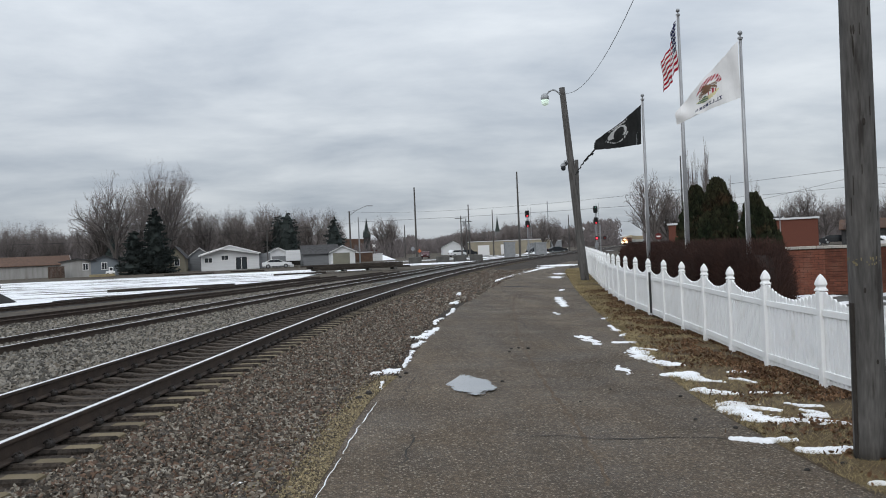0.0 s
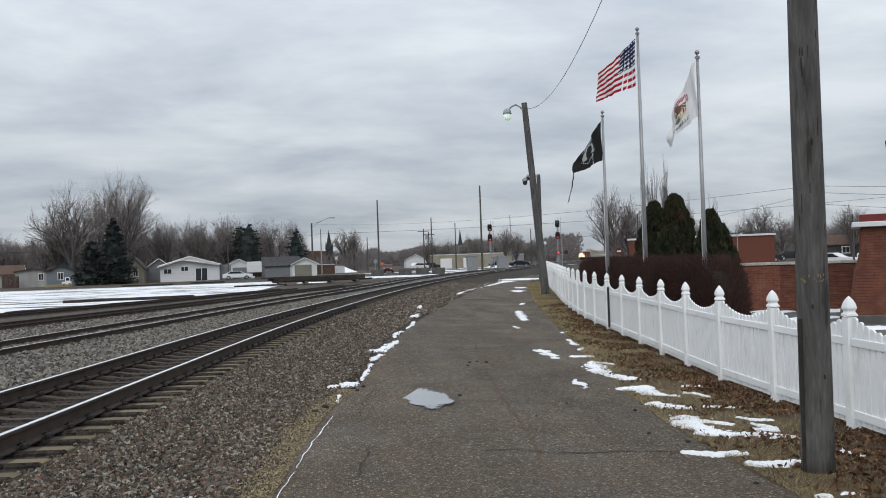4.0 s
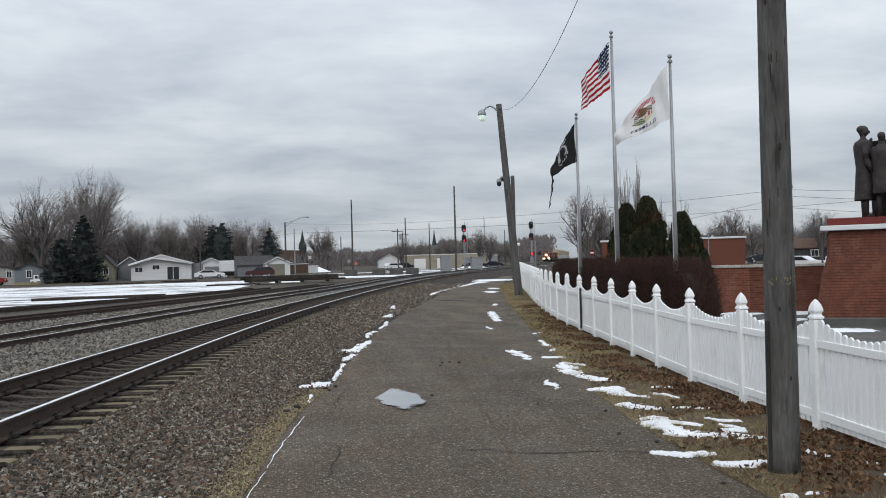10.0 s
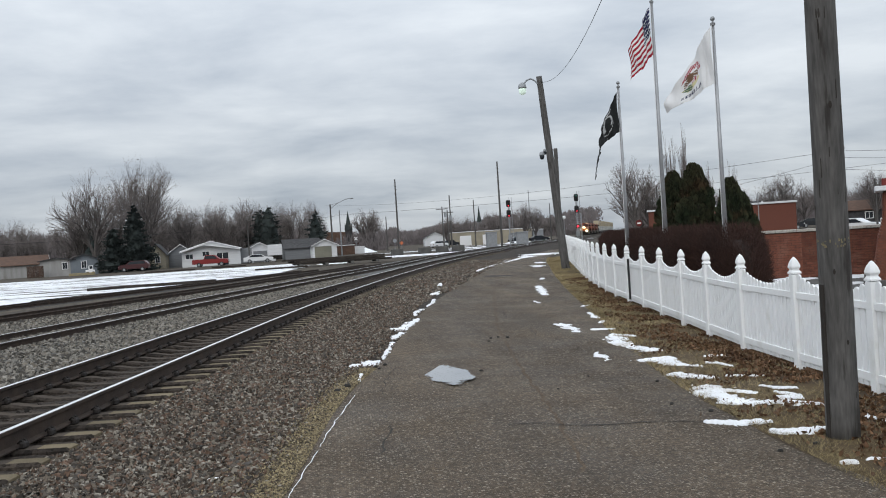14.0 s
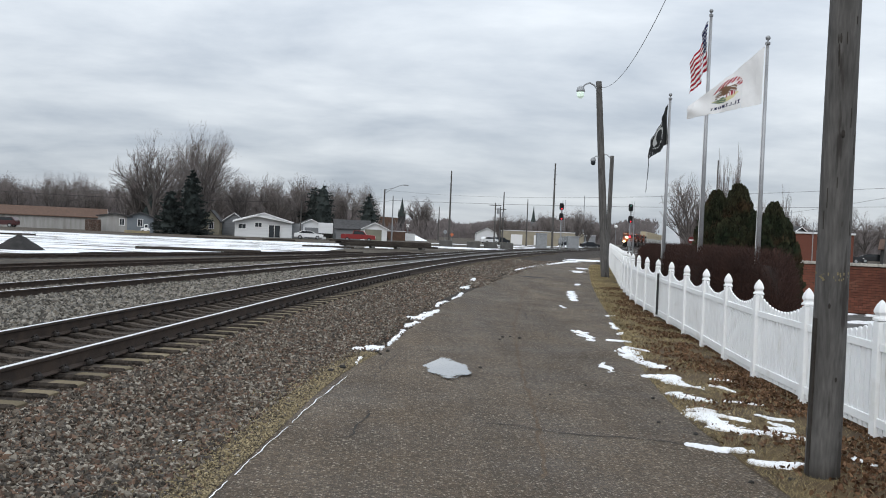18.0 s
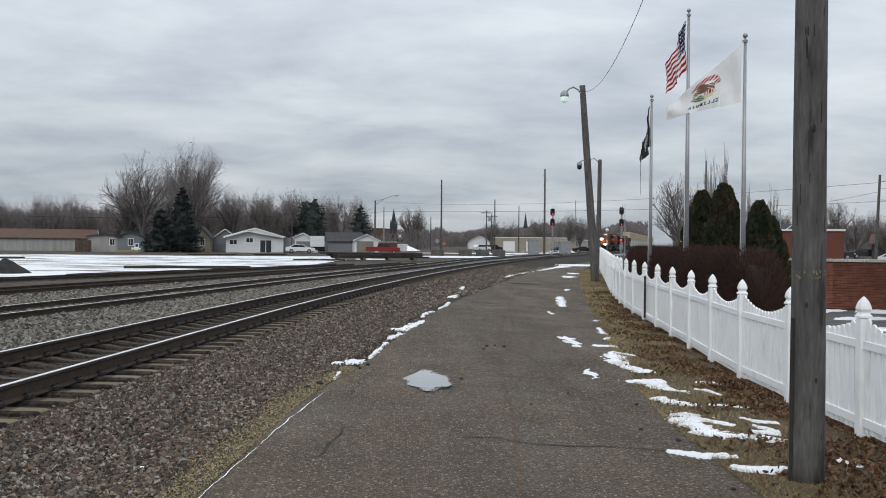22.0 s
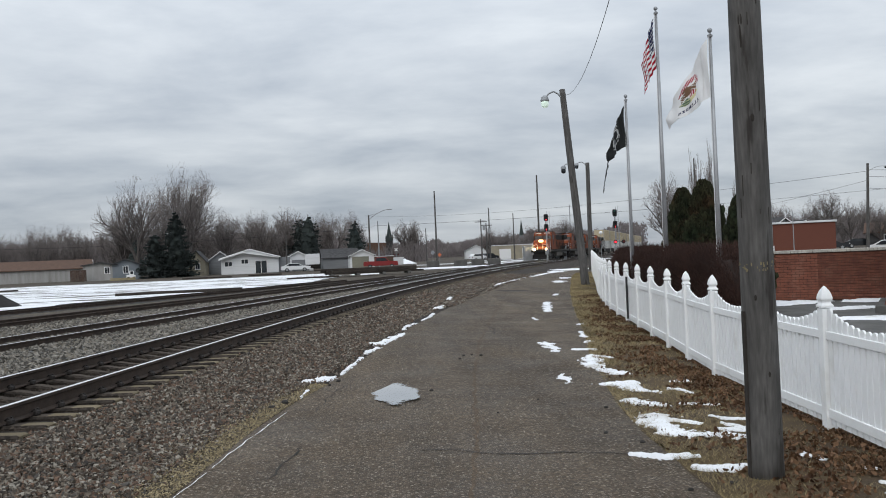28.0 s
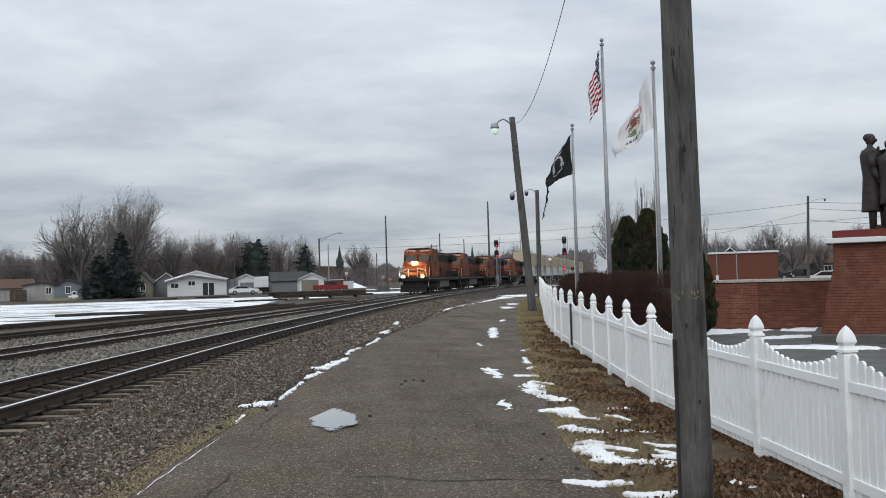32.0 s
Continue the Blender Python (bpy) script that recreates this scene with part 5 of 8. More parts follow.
def statue():
    """Two standing bronze figures in long coats, one mesh."""
    bm = bmesh.new()

    def figure(x, y, h, turn, coat, wide, deep, reach):
        """A standing figure in a coat that hangs to the height coat; reach: which arms are held forward."""
        k = h / 1.9
        start = len(bm.verts)
        for s in (-0.09, 0.09):
            tube(bm, (s * k, 0, 0.03), (s * k, 0, coat + 0.2), 0.055 * k, 0.075 * k, 8)
            ball(bm, (s * k, -0.07 * k, 0.04 * k), (0.055 * k, 0.14 * k, 0.05 * k), 8)
        first = len(bm.verts)
        lathe(bm, [(0.215 * k, coat), (0.235 * k, coat + 0.04), (0.205 * k, 0.75 * k), (0.180 * k, 1.05 * k), (0.215 * k, 1.35 * k), (0.225 * k, 1.47 * k), (0.19 * k, 1.56 * k), (0.10 * k, 1.61 * k), (0.065 * k, 1.64 * k), (0.06 * k, 1.70 * k)], 18)
        bm.verts.ensure_lookup_table()
        bmesh.ops.transform(bm, matrix=Matrix.Diagonal((wide, deep, 1, 1)), verts=bm.verts[first:])
        for s in (-1, 1):
            box(bm, (s * 0.07 * k, -0.17 * k * deep, 1.5 * k), (0.09 * k, 0.03 * k, 0.26 * k), 0.01, pose(0, 0, 0, 0, s * 18, 0))
        ball(bm, (0, -0.015 * k, 1.78 * k), (0.080 * k, 0.100 * k, 0.122 * k), 12)
        ball(bm, (0, 0.02 * k, 1.82 * k), (0.083 * k, 0.100 * k, 0.085 * k), 12)
        ball(bm, (0, -0.11 * k, 1.76 * k), (0.018 * k, 0.03 * k, 0.035 * k), 6)
        for s in (-1, 1):
            top = Vector((s * 0.20 * k * wide, 0, 1.50 * k))
            if s in reach:
                mid, end = top + Vector((s * 0.05, -0.16, -0.20)) * k, top + Vector((s * 0.02, -0.44, -0.12)) * k
            else:
                mid, end = top + Vector((s * 0.05, -0.02, -0.32)) * k, top + Vector((s * 0.02, -0.14, -0.58)) * k
            tube(bm, top, mid, 0.078 * k, 0.068 * k, 9); tube(bm, mid, end, 0.066 * k, 0.050 * k, 9)
            ball(bm, mid, 0.069 * k, 8); ball(bm, end, 0.052 * k, 8); ball(bm, top, 0.080 * k, 8)
        bm.verts.ensure_lookup_table()
        bmesh.ops.transform(bm, matrix=pose(x, y, 0, 0, 0, turn), verts=bm.verts[start:])

    figure(-0.36, -0.30, 2.44, 95, 0.46, 0.95, 0.85, (1,))
    figure(0.06, -0.62, 2.20, 165, 0.60, 1.08, 0.95, (-1, 1))
    figure(0.86, -0.1, 2.3, 250, 0.60, 1.0, 0.9, (1,))
    ob = part("statue", bm, M["bronze"], None, smooth=True)
    ob.matrix_basis = PED @ pose(0, 0, 2.785)
    tagged(ob, "dark bronze statue of figures in long coats on a pedestal", "statue")


statue()


# ---- buildings ----
def window(parent, m, w, h, material=None, name="window"):
    bm = bmesh.new()
    for c, s in (((0, 0, h / 2), (w + 0.16, 0.10, 0.09)), ((0, 0, -h / 2), (w + 0.16, 0.10, 0.09)), ((-w / 2, 0, 0), (0.09, 0.10, h)), ((w / 2, 0, 0), (0.09, 0.10, h)), ((0, 0, 0), (0.05, 0.06, h))):
        box(bm, c, s)
    fr = part(name, bm, material or M["trim"], parent)
    fr.matrix_basis = m
    bm = bmesh.new()
    box(bm, (0, 0.01, 0), (w, 0.03, h))
    part("pane", bm, M["glass"], fr)


def gable_house(x, y, turn, w, d, wall, ridge, walls, roof, label, z=0.2, openings=(), doors=(), eave=0.35, name="house", edge=None):
    """A gabled house; the gable end faces local -y. openings: (x, z, w, h) on the gable; doors: (x, w, h, material)."""
    ob = thing(name, pose(x, y, z, 0, 0, turn), label, name.replace("_", " "))
    bm = bmesh.new()
    prism(bm, [(-w / 2, -0.3), (w / 2, -0.3), (w / 2, wall), (0, ridge), (-w / 2, wall)], -d / 2, d / 2, "y")
    part("wall", bm, walls, ob)
    sl = (ridge - wall) / (w / 2)
    bm = bmesh.new()
    for s in (-1, 1):
        out = [(0, ridge + 0.02), (s * (w / 2 + eave), wall - sl * eave + 0.02), (s * (w / 2 + eave), wall - sl * eave + 0.14), (0, ridge + 0.16)]
        prism(bm, out, -d / 2 - eave, d / 2 + eave, "y")
    part("roof", bm, roof, ob)
    bm = bmesh.new()
    for s in (-1, 1):
        out = [(0, ridge - 0.02), (s * (w / 2 + eave), wall - sl * eave - 0.02), (s * (w / 2 + eave), wall - sl * eave + 0.11), (0, ridge + 0.11)]
        prism(bm, out, -d / 2 - eave - 0.05, -d / 2 - eave + 0.02, "y")
    part("fascia", bm, edge or M["trim"], ob)
    for ox, oz, ow, oh in openings:
        window(ob, pose(ox, -d / 2 - 0.03, oz), ow, oh)
    for dx, dw, dh, dm in doors:
        bm = bmesh.new()
        box(bm, (dx, -d / 2 - 0.03, dh / 2), (dw, 0.08, dh), 0.01)
        part("door", bm, dm, ob)
    return ob


def at_bearing(deg, dist):
    a = math.radians(deg)
    return dist * math.sin(a), dist * math.cos(a)


# the white house across the yard: a wide gable with a lower porch gable
h1 = gable_house(-24.0, 162.5, 6, 9.9, 9, 2.75, 4.2, M["siding"], M["shingle"], "white single-storey house with a low gable and dark roof", openings=((-3.7, 1.75, 1.3, 0.85), (-0.9, 2.1, 1.2, 0.8)), doors=((1.9, 2.0, 2.1, M["glass"]),))
bm = bmesh.new(); box(bm, (3.95, -4.3, 1.35), (1.9, 0.8, 2.7)); part("porch_wall", bm, M["siding"], h1)
bm = bmesh.new(); prism(bm, [(-5.3, 2.45), (-1.2, 3.6), (4.95, 2.55), (4.95, 2.68), (-1.2, 3.75), (-5.3, 2.58)], -5.6, -4.2, "y"); part("porch_roof", bm, M["trim"], h1)
for dx in (0.9, 1.9, 2.9):
    bm = bmesh.new(); box(bm, (dx, -4.56, 1.05), (0.09, 0.12, 2.15)); part("door_frame", bm, M["trim"], h1)
bm = bmesh.new(); box(bm, (5.8, -1.5, 1.3), (2.2, 4.0, 2.6)); part("side_room", bm, M["greysiding"], h1, "grey side room")
gable_house(-30.9, 171, 8, 4.2, 8, 2.6, 4.1, M["greysiding"], M["shingle"], "small grey gabled house behind the white house")
gable_house(-16.6, 170, 10, 5.5, 7, 2.2, 3.5, M["siding"], M["shingle"], "white garage with a low gable", doors=((0.4, 3.2, 2.0, M["greysiding"]),), name="garage")
gable_house(-8.9, 174, 98, 8, 6.6, 2.1, 3.7, M["greysiding"], M["shingle"], "grey bungalow with a dark roof", edge=M["shingle"])
gable_house(-4.3, 163, 6, 4.3, 6.5, 2.3, 3.3, M["siding"], M["shingle"], "small garage with an olive overhead door", doors=((-0.3, 3.0, 2.1, M["olive"]),), name="garage")
gable_house(-49.0, 158, 14, 5.2, 12, 2.5, 2.9, M["dirtysiding"], M["shingle"], "long dirty grey trailer home with a flat dark roof", openings=((1.2, 1.6, 0.8, 1.1),), name="mobile_home", edge=M["shingle"])
gable_house(-44.5, 157, 14, 4.2, 8, 2.5, 3.3, M["bluesiding"], M["shingle"], "small blue-grey house beside the trailer home", openings=((0, 1.6, 0.8, 1.2),), edge=M["shingle"])
gable_house(-63.5, 166, 110, 9, 19, 2.2, 3.7, M["dirtysiding"], M["brownroof"], "long white building with a brown roof", name="long_building")
gable_house(-55.5, 111, 28, 7.5, 7, 2.6, 3.0, M["greysiding"], M["shingle"], "grey office building with small windows", openings=((-1.8, 1.7, 1.2, 0.8), (1.2, 1.7, 1.2, 0.8)), name="office_building")
gable_house(-33.7, 164, 6, 3.0, 7, 2.6, 4.3, M["tansiding"], M["shingle"], "small tan house behind the spruces", openings=((0.2, 1.6, 0.8, 1.1),), edge=M["shingle"])
gable_house(34.5, 345, 0, 8, 8, 3.0, 5.0, M["siding"], M["shingle"], "small white house at the far end of the street")


def flat_building(x, y, turn, w, d, h, walls, label, z=0.2, bays=(), cap=None, name="warehouse"):
    ob = thing(name, pose(x, y, z, 0, 0, turn), label, name.replace("_", " "))
    bm = bmesh.new(); box(bm, (0, 0, h / 2 - 0.15), (w, d, h + 0.3), 0.02); part("wall", bm, walls, ob)
    bm = bmesh.new(); box(bm, (0, 0, h + 0.08), (w + 0.24, d + 0.24, 0.16), 0.02); part("roof_edge", bm, cap or M["trim"], ob)
    for bx, bw, bh, bmtl in bays:
        bm = bmesh.new(); box(bm, (bx, -d / 2 - 0.02, bh / 2), (bw, 0.08, bh), 0.01)
        for k in range(1, 4):
            box(bm, (bx, -d / 2 - 0.07, bh * k / 4), (bw, 0.03, 0.05))
        part("door", bm, bmtl, ob)
    return ob


flat_building(38.5, 236, -4, 21, 12, 3.5, M["tansiding"], "long low tan warehouse with white doors beyond the crossing", bays=((-7, 3, 2.6, M["trim"]), (-1, 3, 2.6, M["trim"]), (6, 3, 2.6, M["greysiding"])), name="warehouse")
flat_building(-0.6, 206, 4, 4.6, 4, 2.0, M["brownroof"], "low brown building with a pale roof near the crossing", cap=M["siding"], name="shop_building")
flat_building(2.6, 212, 4, 3.0, 3, 1.5, M["siding"], "small white shed beyond the street", name="shed")
flat_building(50.6, 233.5, -4, 2.8, 7, 3.0, M["steel"], "low grey metal shed", name="shed")
flat_building(24.2, 148, 0, 1.7, 1.4, 2.5, M["steel"], "grey metal signal cabinet beside the crossing", name="signal_cabinet", cap=M["steel"])
flat_building(32.5, 163, 0, 2.0, 1.6, 2.3, M["steel"], "second grey metal equipment cabinet", name="equipment_cabinet", cap=M["steel"])
bb = flat_building(33.6, 77.3, -24, 12.1, 9, 3.0, M["brickfar"], "flat-roofed red brick building behind the hedge", z=0.25, name="brick_building", cap=M["siding"])
bm = bmesh.new(); tube(bm, (1.2, -4.55, 1.0), (1.2, -4.55, 4.9), 0.035, n=6); part("service_mast", bm, M["steel"], bb, "thin grey mast on the wall")
bm = bmesh.new(); box(bm, (1.2, -4.6, 1.0), (0.22, 0.16, 0.4), 0.02); part("meter_box", bm, M["trim"], bb, "small pale meter box")
bm = bmesh.new(); box(bm, (-2.0, 1.0, 3.4), (1.4, 1.2, 0.7), 0.03); part("roof_unit", bm, M["steel"], bb)
lh = gable_house(82, 131, 58, 8, 15, 2.3, 3.7, M["shingle"], M["brownroof"], "long dark house with a brown roof behind the car park", edge=M["trim"])
for wy in (-4.5, 0.5, 4.5):
    window(lh, pose(-4.06, wy, 1.45, 0, 0, -90), 1.1, 1.0)
gable_house(50, 118, 30, 8, 10, 2.7, 4.6, M["greysiding"], M["shingle"], "dark-roofed house behind the parked cars", openings=((0, 1.7, 1.2, 1.2),))
gable_house(57, 128, 40, 8, 10, 2.7, 4.4, M["siding"], M["shingle"], "white gabled house behind the parked cars", openings=((0, 1.7, 1.2, 1.2),))


def church():
    ob = thing("church", pose(2.4, 300, 0.2), "distant brown church with a pointed green spire", "church")
    bm = bmesh.new(); prism(bm, [(-9.5, 0), (1.2, 0), (1.2, 4.2), (-0.6, 6.6), (-8.4, 6.9), (-9.5, 4.2)], -6, 6, "y"); part("nave", bm, M["brownroof"], ob)
    bm = bmesh.new(); box(bm, (-1.2, -6.5, 3.6), (2.2, 2.2, 7.2)); part("tower", bm, M["shingle"], ob)
    bm = bmesh.new(); lathe(bm, [(1.35, 7.2), (1.0, 8.4), (0.62, 10.0), (0.03, 13.4)], 8, (-1.2, -6.5, 0)); part("spire", bm, M["copper"], ob)
    for k in (-1, 1):
        bm = bmesh.new(); lathe(bm, [(0.22, 7.0), (0.2, 8.2), (0.02, 9.6)], 6, (-1.2 + k * 1.05, -7.5, 0)); part("pinnacle", bm, M["copper"], ob)
    o2 = thing("steeple", pose(68, 445, 0.2), "far dark church steeple above the bare trees", "steeple")
    bm = bmesh.new(); box(bm, (0, 0, 5), (2.2, 2.2, 10)); part("tower", bm, M["greysiding"], o2)
    bm = bmesh.new(); lathe(bm, [(1.3, 10), (0.7, 13), (0.05, 18)], 8); part("spire", bm, M["copper"], o2)


church()


# ---- tall poles, street lamp, signals, crossing gear ----
def mast(name, x, y, h, r, label, z=0.2, material=None, pegs=0):
    ob = thing(name, pose(x, y, z), label, "pole")
    bm = bmesh.new(); tube(bm, (0, 0, 0), (0, 0, h), r, r * 0.6, 8); part("shaft", bm, material or M["pole"], ob)
    if pegs:
        bm = bmesh.new()
        for k in range(pegs):
            box(bm, (0.18 * (1 if k % 2 else -1), 0, h - 1.2 - 0.9 * k), (0.36, 0.06, 0.06))
        part("step_pegs", bm, M["steel"], ob)["kind"] = "stuff"
    return ob


mast("tall_pole", 10.8, 185, 15.1, 0.22, "tall bare wooden pole", pegs=6)
mast("tall_pole", 29.0, 165, 15.9, 0.22, "tall bare wooden pole near the signals", pegs=8)
mast("tall_pole", 22.4, 188.6, 11.3, 0.18, "tall bare wooden pole", pegs=2)
mast("utility_pole_far", 28.9, 197.8, 10.4, 0.16, "far wooden utility pole beyond the crossing")
mast("utility_pole_far", -16.1, 149.1, 6.4, 0.12, "thin wooden pole before the garage")
mast("utility_pole_far", 10.6, 229.7, 8.8, 0.18, "far wooden utility pole by the street")
mast("utility_pole_far", 49.4, 234.7, 13.7, 0.16, "far thin pole beyond the signals", material=M["steel"])
mast("utility_pole_far", 54.7, 233.5, 9.8, 0.18, "far wooden utility pole beyond the lane")
for x_, y_, h_ in ((19.6, 178.8, 8.6), (21.2, 183.7, 8.0)):
    cp = mast("utility_pole_far", x_, y_, h_, 0.17, "wooden pole with a crossarm and transformer")
    bm = bmesh.new(); box(bm, (0, 0, h_ - 0.5), (2.4, 0.14, 0.16)); part("crossarm", bm, M["pole"], cp)
    bm = bmesh.new(); tube(bm, (0.6, -0.1, h_ - 2.2), (0.6, -0.1, h_ - 1.1), 0.28, n=10); part("transformer", bm, M["steel"], cp)
post = mast("lamp_post", 28.9, 116.3, 3.6, 0.05, "thin post with a round white head", material=M["steel"])
bm = bmesh.new(); ball(bm, (0, 0, 3.75), 0.24, 10); part("round_head", bm, M["trim"], post)


def street_lamp():
    ob = thing("street_lamp", pose(-2.6, 165, 0.2), "tall brown street lamp with a long arm", "street lamp")
    bm = bmesh.new(); tube(bm, (0, 0, 0), (0, 0, 9.7), 0.2, 0.13, 8); part("post", bm, M["pole"], ob)
    bm = bmesh.new()
    pts = [(0, 0, 8.9), (1.3, 0, 9.8), (2.6, 0, 10.4), (3.5, 0, 10.65)]
    for a, b in zip(pts, pts[1:]):
        tube(bm, a, b, 0.06, n=6)
    tube(bm, (0, 0, 9.6), (1.5, 0, 9.95), 0.04, n=6)
    part("arm", bm, M["steel"], ob)
    bm = bmesh.new(); box(bm, (3.9, 0, 10.6), (0.9, 0.3, 0.2), 0.05); part("lamp_head", bm, M["steel"], ob)
    mast("street_pole", -1.0, 167, 8.6, 0.15, "pale street pole beside the lamp", material=M["steel"])


street_lamp()


def signal(x, y, heads, h, label, ladder=True, boxes=()):
    """A railway colour-light signal on a mast; heads: (height, colour key, side offset)."""
    ob = thing("railway_signal", pose(x, y, 0.3, 0, 0, 8), label, "railway signal", "signals at the crossing")
    bm = bmesh.new(); tube(bm, (0, 0, 0), (0, 0, h), 0.10, 0.09, 8); part("mast", bm, M["steel"], ob)
    if ladder:
        bm = bmesh.new()
        for s in (0.25, 0.65):
            tube(bm, (s, 0.15, 0.2), (s, 0.15, h + 0.6), 0.03, n=5)
        for k in range(int(h / 0.35)):
            tube(bm, (0.25, 0.15, 0.4 + 0.35 * k), (0.65, 0.15, 0.4 + 0.35 * k), 0.02, n=4)
        part("ladder", bm, M["steel"], ob)
    for z, key, off in heads:
        bm = bmesh.new()
        prism(bm, [(-0.28 + off, z - 0.55), (0.28 + off, z - 0.55), (0.36 + off, z - 0.3), (0.36 + off, z + 0.3), (0.28 + off, z + 0.55), (-0.28 + off, z + 0.55), (-0.36 + off, z + 0.3), (-0.36 + off, z - 0.3)], -0.12, -0.04, "y")
        head = part("signal_head", bm, M["black"], ob, "black signal head with round lenses")
        bm = bmesh.new()
        for k in (0.3, 0.0, -0.3):
            tube(bm, (off, -0.35, z + k + 0.09), (off, -0.10, z + k + 0.09), 0.13, n=8, caps=False)
        part("visor", bm, M["black"], head)
        bm = bmesh.new()
        lz = z - 0.32 if key == "lamp_red" else z + 0.3
        tube(bm, (off, -0.16, lz), (off, -0.125, lz), 0.11, n=10)
        part("lens", bm, M[key], head, "lit signal lens")
    bm = bmesh.new(); box(bm, (0, -0.05, 1.4), (0.5, 0.4, 0.8), 0.03); part("relay_box", bm, M["steel"], ob)
    return ob


signal(25.9, 140, ((6.85, "lamp_red", 0.0), (5.25, "lamp_red", 0.0)), 7.3, "black two-headed railway signal showing red")
signal(36.0, 136.2, ((7.0, "lamp_green", 0.0), (5.2, "lamp_red", 0.0)), 7.4, "two-headed railway signal showing green over red")


def crossing_flasher(x, y, turn, lit, label, boards=True):
    ob = thing("crossing_signal", pose(x, y, 0.25, 0, 0, turn), label, "crossing signal", "crossing signals")
    bm = bmesh.new(); tube(bm, (0, 0, 0), (0, 0, 4.4), 0.07, n=8); part("post", bm, M["steel"], ob)
    bm = bmesh.new(); tube(bm, (-0.7, 0, 2.5), (0.7, 0, 2.5), 0.04, n=6); part("light_bar", bm, M["black"], ob)
    for s in (-1, 1):
        bm = bmesh.new(); tube(bm, (s * 0.62, -0.06, 2.5), (s * 0.62, -0.02, 2.5), 0.3, n=14); b = part("backplate", bm, M["black"], ob)
        bm = bmesh.new(); tube(bm, (s * 0.62, -0.10, 2.5), (s * 0.62, -0.062, 2.5), 0.15, n=12); part("lens", bm, M["lamp_red"] if s == lit else M["redpaint"], b, "red flasher lens")
    if not boards:
        return ob
    bm = bmesh.new()
    for a in (45, -45):
        box(bm, (0, -0.05 - 0.015 * (a > 0), 3.9), (1.25, 0.02, 0.22), 0, pose(0, 0, 0, 0, a, 0))
    part("crossbuck", bm, M["trim"], ob, "white crossed boards")
    return ob


crossing_flasher(34.3, 127.5, 6, -1, "railway crossing flasher with one red light on", False)
crossing_flasher(3.0, 262, -10, 0, "railway crossing signal with white crossed boards")


def road_sign(x, y, turn, h, material, label, shape="octagon"):
    ob = thing("road_sign", pose(x, y, 0.2, 0, 0, turn), label, "road sign")
    bm = bmesh.new(); tube(bm, (0, 0, 0), (0, 0, h), 0.035, n=6); part("post", bm, M["steel"], ob)
    bm = bmesh.new()
    n = 8 if shape == "octagon" else 4
    tube(bm, (0, -0.06, h - 0.1), (0, -0.04, h - 0.1), 0.42, n=n)
    part("plate", bm, material, ob)
    if material is M["redpaint"]:
        bm = bmesh.new(); box(bm, (0, -0.066, h - 0.1), (0.5, 0.008, 0.16)); part("white_bar", bm, M["trim"], ob)


road_sign(35.0, 104.1, 0, 2.4, M["redpaint"], "red stop sign on a thin post")
road_sign(9.6, 178, 20, 2.4, M["steel"], "back of a grey road sign")
road_sign(11.2, 182, 0, 1.9, M["orangepaint"], "small orange road sign", "square")


# ---- yard clutter ----
def flat_stack(x, y, turn, w, d, h, label, material, legs=3):
    """Stacked track panels: long dark timbers on blocks."""
    ob = thing("timber_stack", pose(x, y, 0.16, 0, 0, turn), label, "timber stack")
    rnd = random.Random(int(x * 7 + y))
    for k in range(legs):
        bm = bmesh.new(); box(bm, (-w / 2 + (k + 0.5) * w / legs, 0, 0.18), (0.35, d, 0.24), 0.02); part("block", bm, M["concrete"], ob)
    rows = max(1, int(h / 0.2))
    for r in range(rows):
        for k in range(4):
            bm = bmesh.new()
            box(bm, (rnd.uniform(-0.9, 0.9), -d / 2 + (k + 0.5) * d / 4, (0.34 if legs else 0.06) + 0.2 * r), (w * rnd.uniform(0.55, 1.0), d / 4 - 0.05, 0.18), 0.015)
            part("beam", bm, material, ob)


flat_stack(-1.2, 93, 8, 10.5, 2.6, 0.62, "stack of long dark track panels beside the far track", M["wood"], 4)
flat_stack(-6.6, 90, 6, 4.6, 2.0, 0.3, "low stack of dark timbers in the snow", M["wood"], 0)
flat_stack(-24, 124, 4, 8, 2, 0.25, "low heap of old timbers before the white house", M["wood"], 0)
flat_stack(-16.5, 128, 4, 5, 2, 0.2, "weathered planks lying in the snow", M["wood"], 0)
flat_stack(-42, 88, 20, 12, 2, 0.25, "row of dark timbers at the yard's edge", M["wood"], 0)
flat_stack(-37, 72, 22, 8, 1.6, 0.3, "stack of dark timbers and steel in the snow", M["wood"], 3)
flat_stack(-56, 101, 24, 14, 1.8, 0.3, "long row of dark timbers before the office", M["wood"], 0)
flat_stack(-12.5, 61, 14, 9.0, 0.7, 0.1, "long dark timbers lying by the siding", M["wood"], 0)


